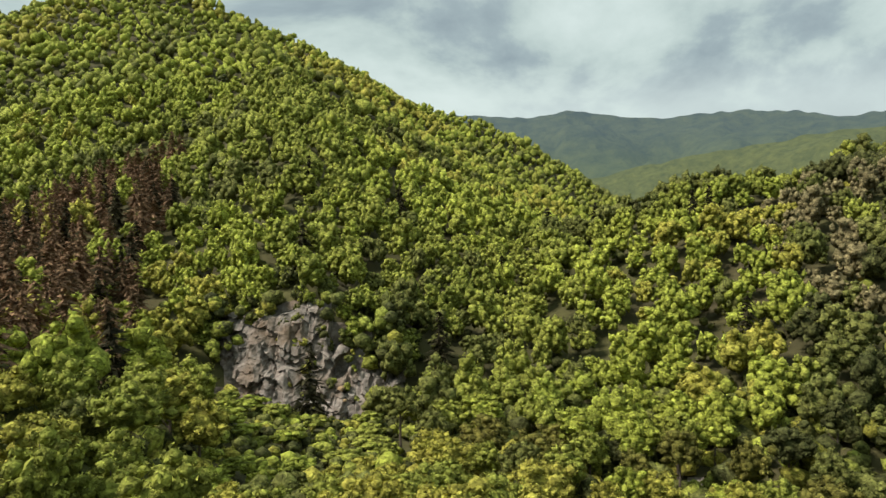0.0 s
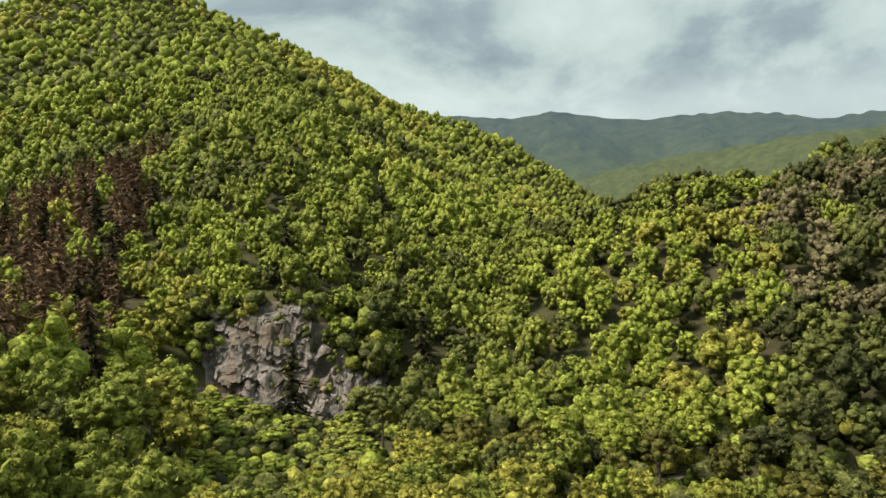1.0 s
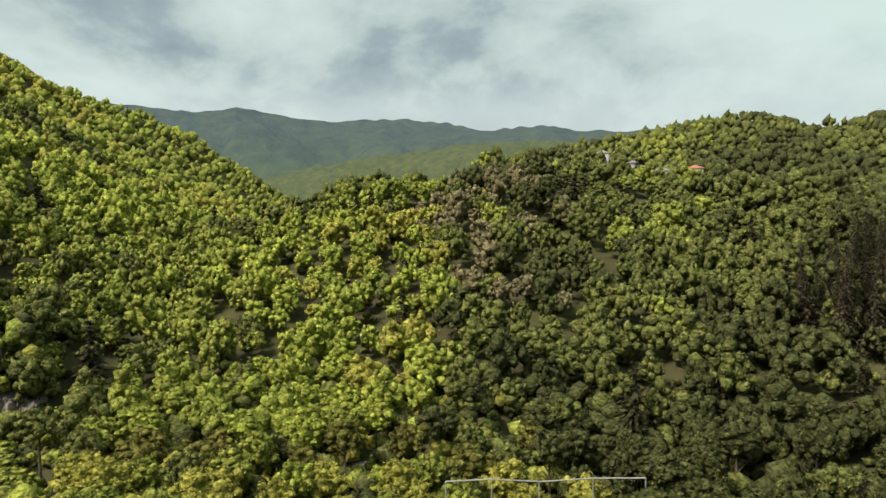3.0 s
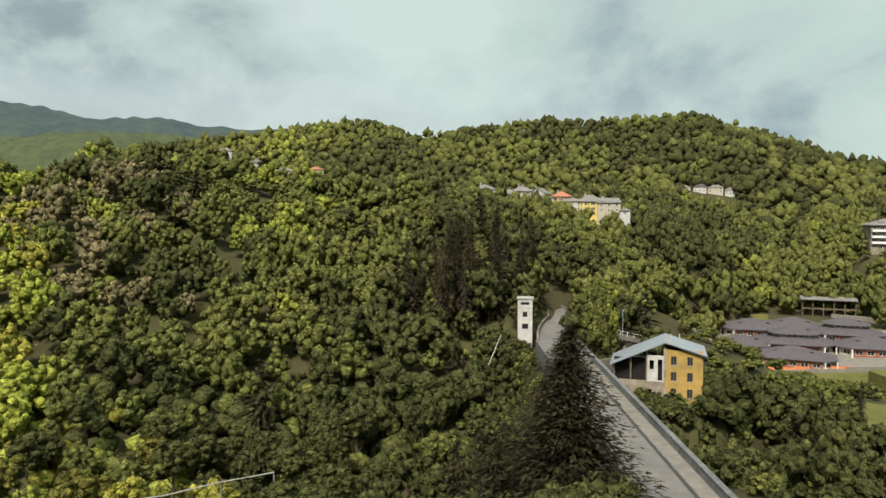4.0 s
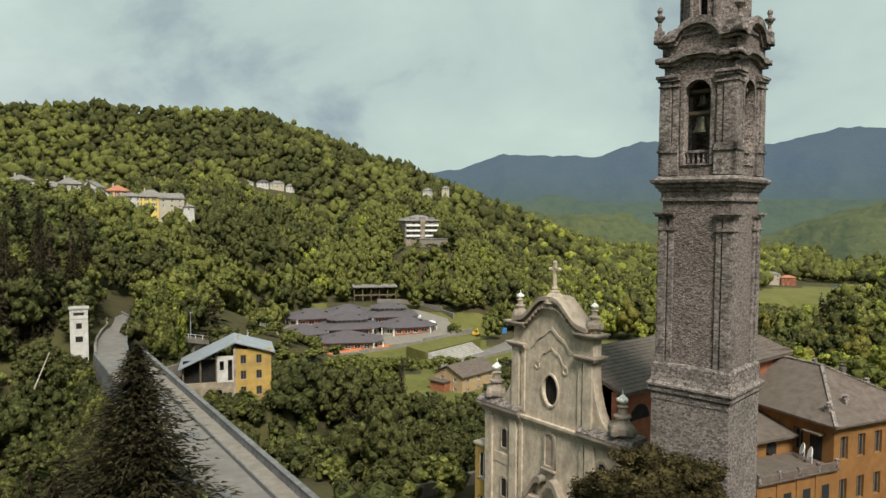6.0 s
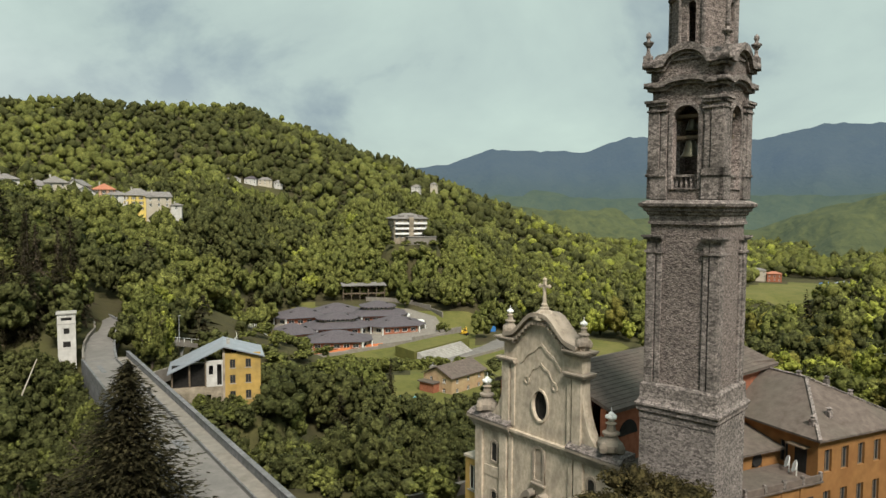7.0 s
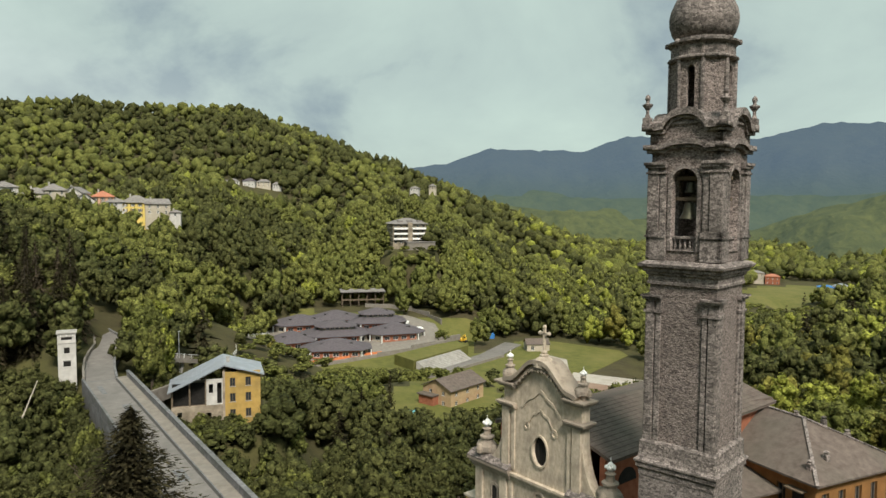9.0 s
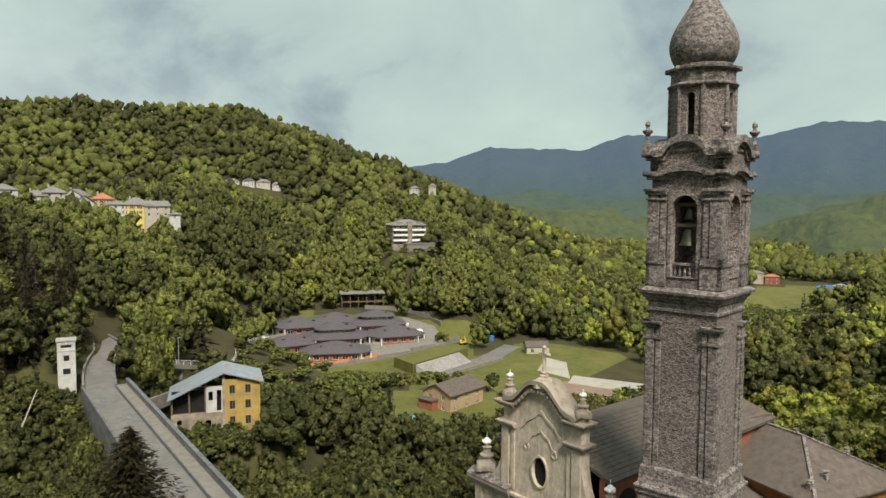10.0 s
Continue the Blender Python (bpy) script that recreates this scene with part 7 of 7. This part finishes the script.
# ---------------------------------------------------------------- school on its terrace
def pavilion(cx, cy, w, d, h, turn, lantern=False, name="school_pavilion"):
    H = thing(name, pose(cx, cy, float(school_ground(math.hypot(cx, cy) - d / 2)), 0, 0, turn), "low school pavilion with red brick walls and a dark purple-grey roof", "school", "school pavilions")
    c = min(w, d) * 0.22

    def octa(s):
        a, b = w / 2 * s, d / 2 * s
        return [(-a + c * s, -b), (a - c * s, -b), (a, -b + c * s), (a, b - c * s), (a - c * s, b), (-a + c * s, b), (-a, b - c * s), (-a, -b + c * s)]
    P = octa(1.0)
    for i in range(8):
        p, q = Vector((*P[i], 0)), Vector((*P[(i + 1) % 8], 0))
        L = (q - p).length
        m = Matrix.Translation(p) @ Matrix.Rotation(math.atan2(q.y - p.y, q.x - p.x), 4, "Z")
        n = max(1, int(L / 3.4))
        holes = [(L * (k + 0.5) / n - 1.1, L * (k + 0.5) / n + 1.1, 0.7, h - 0.7) for k in range(n)] if L > 3 else []
        bm = bmesh.new()
        pierced_wall(bm, L, -2, h, 0.3, holes, m)
        part("wall", bm, M_BRICK if i % 2 == 0 else M_CREAM, H)
        for hole in holes:
            window_in(H, m, hole, 0.3, M_PAINTW, None, False)
        bm = bmesh.new()
        lathe(bm, [(0.22, -1), (0.22, h)], 8, p.x * 1.09, p.y * 1.09)
        part("column", bm, M_PAINTW, H, "white column")

    def tier(s0, s1, z0, z1, nm):
        bm = bmesh.new()
        lo, hi = [bm.verts.new((*p, z0)) for p in octa(s0)], [bm.verts.new((*p, z1)) for p in octa(s1)]
        lo2 = [bm.verts.new((*p, z0 - 0.25)) for p in octa(s0)]
        for i in range(8):
            j = (i + 1) % 8
            bm.faces.new((lo[i], lo[j], hi[j], hi[i]))
            bm.faces.new((lo2[i], lo2[j], lo[j], lo[i]))
        bm.faces.new(hi)
        bm.faces.new(lo2[::-1])
        part(nm, bm, M_PURPLE, H)
    if lantern:
        tier(1.12, 0.62, h + 0.2, h + 2.0, "lower_roof")
        Q = octa(0.58)
        for i in range(8):
            p, q = Vector((*Q[i], h + 1.7)), Vector((*Q[(i + 1) % 8], h + 1.7))
            L = (q - p).length
            m = Matrix.Translation(p) @ Matrix.Rotation(math.atan2(q.y - p.y, q.x - p.x), 4, "Z")
            n = max(1, int(L / 1.8))
            holes = [(L * (k + 0.5) / n - 0.7, L * (k + 0.5) / n + 0.7, 0.45, 1.35) for k in range(n)] if L > 1.7 else []
            bm = bmesh.new()
            pierced_wall(bm, L, 0, 1.6, 0.2, holes, m)
            part("clerestory_wall", bm, M_CREAM, H)
            for hole in holes:
                window_in(H, m, hole, 0.2, M_PAINTW, None, False)
        tier(0.7, 0.1, h + 3.3, h + 5.2, "upper_roof")
        part("roof_light", boxm(w * 0.08, w * 0.2, -d * 0.12, -d * 0.02, h + 3.6, h + 4.5), M_DARK, H)
    else:
        tier(1.12, 0.14, h + 0.2, h + 3.2, "roof")
        for sx in (-0.2, 0.22):
            part("roof_light", boxm(w * sx - 0.9, w * sx + 0.9, -d * 0.24, -d * 0.12, h + 1.2, h + 2.1), M_DARK, H)
    return H


for a in ((266, 28.5, 24, 15, 2.9, -83, False), (287, 7.0, 21, 16, 2.9, -72, False), (301, 15, 22, 18, 3.4, -80, True), (283, 30.5, 24, 18, 3.3, -76, True), (273, 46.5, 18, 15, 3.2, -60, False), (298, 47, 22, 17, 2.9, -70, False), (305, 33, 20, 15, 3.0, -80, False)):
    pavilion(*a)


def setting_slab(name, pts, z0, z1, mat, label, category):
    bm = bmesh.new()
    prism(bm, pts, z0, z1)
    bmesh.ops.recalc_face_normals(bm, faces=bm.faces[:])
    tagged(part(name, bm, mat), label, category, kind="structure")


def school_yard():
    """The paved yard, lying on the rising terrace."""
    bm = bmesh.new()
    pts = [(250, 44), (259, 56), (272, 61), (290, 60), (316, 30), (316, 2), (303, -10), (280, -14), (262, 12), (251, 34)]
    mid = Vector((288, 26))
    rows = []
    for s in (1.0, 0.66, 0.33):
        rows.append([mid + (Vector(p) - mid) * s for p in pts])
    rings = [[bm.verts.new((p.x, p.y, float(school_ground(p.length)) + 0.1)) for p in r] for r in rows]
    low = [bm.verts.new((p.x, p.y, float(school_ground(p.length)) - 1.5)) for p in rows[0]]
    n = len(pts)
    for a, b in [(low, rings[0]), (rings[0], rings[1]), (rings[1], rings[2])]:
        for i in range(n):
            bm.faces.new((a[i], a[(i + 1) % n], b[(i + 1) % n], b[i]))
    bm.faces.new(rings[2])
    bm.faces.new(low[::-1])
    bmesh.ops.recalc_face_normals(bm, faces=bm.faces[:])
    tagged(part("school_yard", bm, M_PAVE), "pale paved school yard", "yard", kind="structure")


school_yard()


def chain_wall(name, pts, h, th, mat, label, z, category="wall"):
    H = thing(name, Matrix.Identity(4), label, category, kind="structure")
    for a, b in zip(pts, pts[1:]):
        d = Vector((b[0] - a[0], b[1] - a[1], 0))
        part("wall_section", boxm(0, d.length, -th / 2, th / 2, -1.5, h, m=Matrix.Translation((a[0], a[1], float(z((math.hypot(*a) + math.hypot(*b)) / 2)) if callable(z) else z)) @ d.to_track_quat("X", "Z").to_matrix().to_4x4()), mat, H)


chain_wall("terrace_wall", [(262, 58), (251, 44), (250, 35), (256, 23), (261.5, 12.5), (270, 0), (279, -11), (287, -20)], 0.9, 0.4, M_PAVE, "low pale terrace wall round the school", school_ground)
chain_wall("site_netting", [(254, 46), (253, 36), (257, 27), (262, 17), (265, 11)], 0.9, 0.08, M_ORANGENET, "orange site netting in front of the school", school_ground, "netting")
chain_wall("yard_wall", [(333, 22), (331, 10), (325, 0), (315, -8), (303, -13)], 1.4, 0.5, M_PAVE, "pale retaining wall behind the school", school_ground)
setting_slab("lane", [(214, 10), (223, 2), (240, -13), (262, -33), (285, -45), (290, -39), (266, -26), (243, -6), (226, 9), (216, 17)], -34.2, -33.1, M_ASPHALT, "grey lane below the school bank", "lane")
chain_wall("lane_wall", [(222, 1.5), (240, -14.5), (263, -35)], 0.9, 0.5, M_PAVE, "pale low wall along the lane", -33.3)
def corner(u, v):
    c, s = math.cos(radians(-38)), math.sin(radians(-38))
    return (250 + u * c - v * s, -40 + u * s + v * c)


setting_slab("sports_field", [corner(-44, -22), corner(-40, -25), corner(38, -25), corner(45, -19), corner(46, 14), corner(40, 22), corner(-30, 24), corner(-44, 18)], -35.5, -33.4, M_GRASS, "mown grass sports field", "field")
setting_slab("clay_court", [(196, -44), (229, -46), (232, -56), (214, -70), (190, -66)], -36, -33.28, M_CLAY, "brown bare sports court", "court")
setting_slab("gravel_bed", [(228, -52), (238, -56), (222, -84), (206, -86), (214, -73)], -36, -33.2, M_GRAVEL, "pale gravel strip by the stream", "gravel")
setting_slab("gravel_track", [(246, -45), (266, -52), (258, -58), (234, -54)], -36, -33.3, M_GRAVEL, "pale gravel track", "track")


def bleachers():
    B = thing("bleachers", Matrix.Identity(4), "grey concrete stepped stand on the grass bank", "bleachers")
    a0, a1, b0, b1 = Vector((240.6, -2.0, -29.6)), Vector((260.5, -18.0, -29.6)), Vector((237.8, -6.8, -33.2)), Vector((257.5, -23.0, -33.2))
    n = 9
    for i in range(n):
        p, q = b0.lerp(a0, i / n), b1.lerp(a1, i / n)
        d = q - p
        bm = boxm(0, d.length, 0, 0.85, -2.5, 0.02, m=Matrix.Translation(p) @ d.to_track_quat("X", "Z").to_matrix().to_4x4())
        part("step", bm, M_CONCRETE, B)


bleachers()
setting_slab("grass_bank", [(241.5, -1), (262, -17.4), (268, -22), (276, -18), (270, -10), (252, 6)], -34, -29.8, M_GRASS, "mown grass bank above the stand", "bank")

# open shed behind the school
SH = thing("open_shed", pose(333, 33, -24.0, 0, 0, -80), "long open shed with a flat grey roof", "shed")
part("shed_roof", boxm(-0.6, 20.6, -0.8, 7.5, 6.2, 6.6, m=Matrix.Rotation(radians(4), 4, "X")), M_GREYROOF, SH)
part("shed_wall", boxm(0, 20, 6.4, 6.7, -4, 6.3), M_WOOD, SH)
for i in range(6):
    part("shed_post", boxm(i * 3.93, i * 3.93 + 0.35, 0, 0.35, -4, 6.2), M_WOOD, SH)
part("shed_beam", boxm(0, 20, 0, 0.3, 2.2, 2.8), M_WOOD, SH)

# barn, hut
BN = house("barn", pose(176.3, -10.4, -28.0, 0, 0, -55 + 12), 13.5, 9.5, 5.0, 2.4, M_FARM, M_SLATE, "sandy rendered farm barn with a dark gabled roof", "barn", 2, 3, 2, True, 5, 0.6, (1.0, 1.1), None, "", 0)
part("rear_wing", boxm(-2.2, 0, 4.2, 9.0, -5, 3.4), M_BRICK, BN, "brick side wing")
part("wing_roof", boxm(-2.6, 0.0, 3.9, 9.4, 3.4, 3.7), M_SLATE, BN)
house("hut", facing(273, -50, -34, 9, 15), 9, 6, 3.2, 1.8, M_CREAM, M_SLATE, "small cream hut with a low grey-brown roof", "hut", 1, 2, 1, True, 2, 0.3, (1.3, 1.7), None, "", 0)

# turquoise covered pool
setting_slab("pool_cover", [(164.5, 3.0), (168, 2.6), (167.5, -2.6), (164, -2.2)], -27, -25.0, M_TARP, "turquoise pool cover in a garden", "pool")


# vehicles on the school site
def van(x, y, z, turn, mat, label, L=4.6, Wd=1.9, Ht=2.1):
    V = thing("van", pose(x, y, z, 0, 0, turn), label, "van", "vehicles by the school")
    prof = [(0, 0.35), (L, 0.35), (L, 1.0), (L - 0.8, 1.15), (L - 1.5, Ht), (0.1, Ht), (0, Ht - 0.2)]
    s = slab_from_outlines("body", [prof], Wd, mat, V, bev=0.06)
    part("windscreen", boxm(-0.02, 0.04, 0.15, Wd - 0.15, 0.0, 1.05, m=Matrix.Translation((L - 0.82, 0, 1.17)) @ Matrix.Rotation(radians(-37), 4, "Y")), M_GLASS, V)
    for yy in (-0.012, Wd - 0.03):
        part("side_window", boxm(1.7, L - 1.7, yy, yy + 0.04, 1.25, 1.85), M_GLASS, V)
    for wx in (0.8, L - 0.9):
        for wy in (0.0, Wd - 0.22):
            bm = bmesh.new()
            lathe(bm, [(0.33, 0), (0.34, 0.04), (0.34, 0.18), (0.33, 0.22)], 14)
            bmesh.ops.transform(bm, matrix=Matrix.Translation((wx, wy + 0.22, 0.34)) @ Matrix.Rotation(math.pi / 2, 4, "X"), verts=bm.verts[:])
            w = part("wheel", bm, M_RUBBER, V)
            bm = bmesh.new()
            lathe(bm, [(0.2, -0.02), (0.2, 0.24)], 10)
            bmesh.ops.transform(bm, matrix=Matrix.Translation((wx, wy + 0.22, 0.34)) @ Matrix.Rotation(math.pi / 2, 4, "X"), verts=bm.verts[:])
            part("rim", bm, M_METAL, w)


def SY(x, y):
    return float(school_ground(math.hypot(x, y))) + 0.1


van(300, 1.0, SY(300, 1.0), 60, M_PAINTW, "white van parked on the school yard")
van(290, -5.0, SY(290, -5.0), 20, M_PAINTW, "white van parked beside the pavilion")
van(276, 58, SY(276, 58), -10, M_PAINTW, "white van parked at the back of the yard")
van(281, 58, SY(281, 58), -10, M_PAINTW, "white van parked at the back of the yard")


def excavator():
    E = thing("excavator", pose(290, -21, land_at(290, -21), 0, 0, 200), "yellow tracked excavator on the building site", "excavator")
    for y in (-1.2, 0.7):
        part("track", boxm(-1.8, 1.8, y, y + 0.5, 0, 0.8, w=0.2), M_RUBBER, E)
    part("platform", boxm(-1.9, 1.4, -1.2, 1.2, 0.9, 1.8, w=0.1), M_YPAINT, E)
    cab = part("cab", boxm(0.0, 1.4, 0.2, 1.2, 1.8, 3.0, w=0.1), M_YPAINT, E)
    part("cab_window", boxm(0.2, 1.43, 0.17, 1.23, 2.1, 2.8), M_GLASS, cab)
    for a, b, r in (((1.2, -0.3, 1.7), (3.6, -0.3, 4.2), 0.2), ((3.6, -0.3, 4.2), (5.4, -0.3, 2.0), 0.16)):
        bm = bmesh.new()
        tube_between(bm, a, b, r, r * 0.8, 6)
        part("boom", bm, M_YPAINT, E)
    part("bucket", boxm(5.0, 5.9, -0.8, 0.2, 1.2, 2.0, w=0.15), M_RUBBER, E)


excavator()
CT = thing("container", pose(300, -33, land_at(300, -33) - 0.1, 0, 0, 100), "blue steel site container", "container")
part("body", boxm(-2.6, 2.0, -1.0, 1.0, 0, 2.2, w=0.05), M_BLUE, CT)
for i in range(9):
    part("rib", boxm(-2.4 + i * 0.5, -2.25 + i * 0.5, -1.05, -1.0, 0.15, 2.1), M_BLUE, CT)

# ---------------------------------------------------------------- road below the spur: deck with pale rail and a retaining wall
VD = thing("side_road", Matrix.Identity(4), "side road on a concrete deck with pale railings", "road", kind="structure")
vp = SIDE_ROAD
for a, b in zip(vp, vp[1:]):
    d = Vector(b) - Vector(a)
    m = Matrix.Translation(a) @ d.to_track_quat("X", "Z").to_matrix().to_4x4()
    part("deck", boxm(0, d.length + 0.3, -1.9, 1.9, -0.5, 0, m=m), M_ASPHALT, VD)
    part("edge_beam", boxm(0, d.length + 0.3, -2.1, -1.9, -0.6, 0.3, m=m), M_PAVE, VD)
    part("edge_beam", boxm(0, d.length + 0.3, 1.9, 2.1, -0.6, 0.7, m=m), M_PAVE, VD)
    if a[0] > 160:
        part("retaining_wall", boxm(0, d.length, -1.6, 1.6, -7, -0.5, m=m), M_PARAPET, VD)
    else:
        for q in (-1.3, 0.9):
            part("pier", boxm(d.length * 0.4, d.length * 0.4 + 0.5, q, q + 0.4, -9, -0.5, m=m), M_CONCRETE, VD)
    n = int(d.length / 2)
    for k in range(n):
        part("rail_post", boxm(k * 2 + 0.5, k * 2 + 0.58, -2.05, -1.97, 0.3, 1.15, m=m), M_PAINTW, VD)
    part("hand_rail", boxm(0, d.length + 0.1, -2.05, -1.97, 1.15, 1.22, m=m), M_PAINTW, VD)
PL = thing("street_lamp", pose(153.6, 49.6, land_at(153.6, 49.6)), "thin pale street lamp post by the side road", "street lamp")
bm = bmesh.new()
hp = -3.3 - land_at(153.6, 49.6)
lathe(bm, [(0.12, -0.5), (0.1, 0.4), (0.07, hp)], 8)
part("pole", bm, M_METAL, PL)
part("lamp_head", boxm(-0.15, 0.9, -0.14, 0.14, hp - 0.05, hp + 0.12, w=0.03), M_METAL, PL)
# low wall and yard beside the church facade
chain_wall("bank_wall", [(132.7, 48.5), (136.5, 46.9), (141.2, 45.5)], 1.1, 0.5, M_PAVE, "pale stone wall on the bank beside the bridge", -11.8)
chain_wall("churchyard_wall", [(66.5, 1.5), (68.2, -2.0), (71, -6.5)], 1.0, 0.5, M_PAVE, "low pale churchyard wall", -7.8)
house("annex_house", pose(54.2, -10.7, 0, 0, 0, -143.13) @ pose(-9.2, 0.5, -8.5), 1.85, 5, 7.6, 0.3, M_OCHRE, M_CREAM, "narrow ochre annex against the church facade", "house", 2, 1, 1, False, 3, 0.12, (1.0, 2.2), None, "", 0)
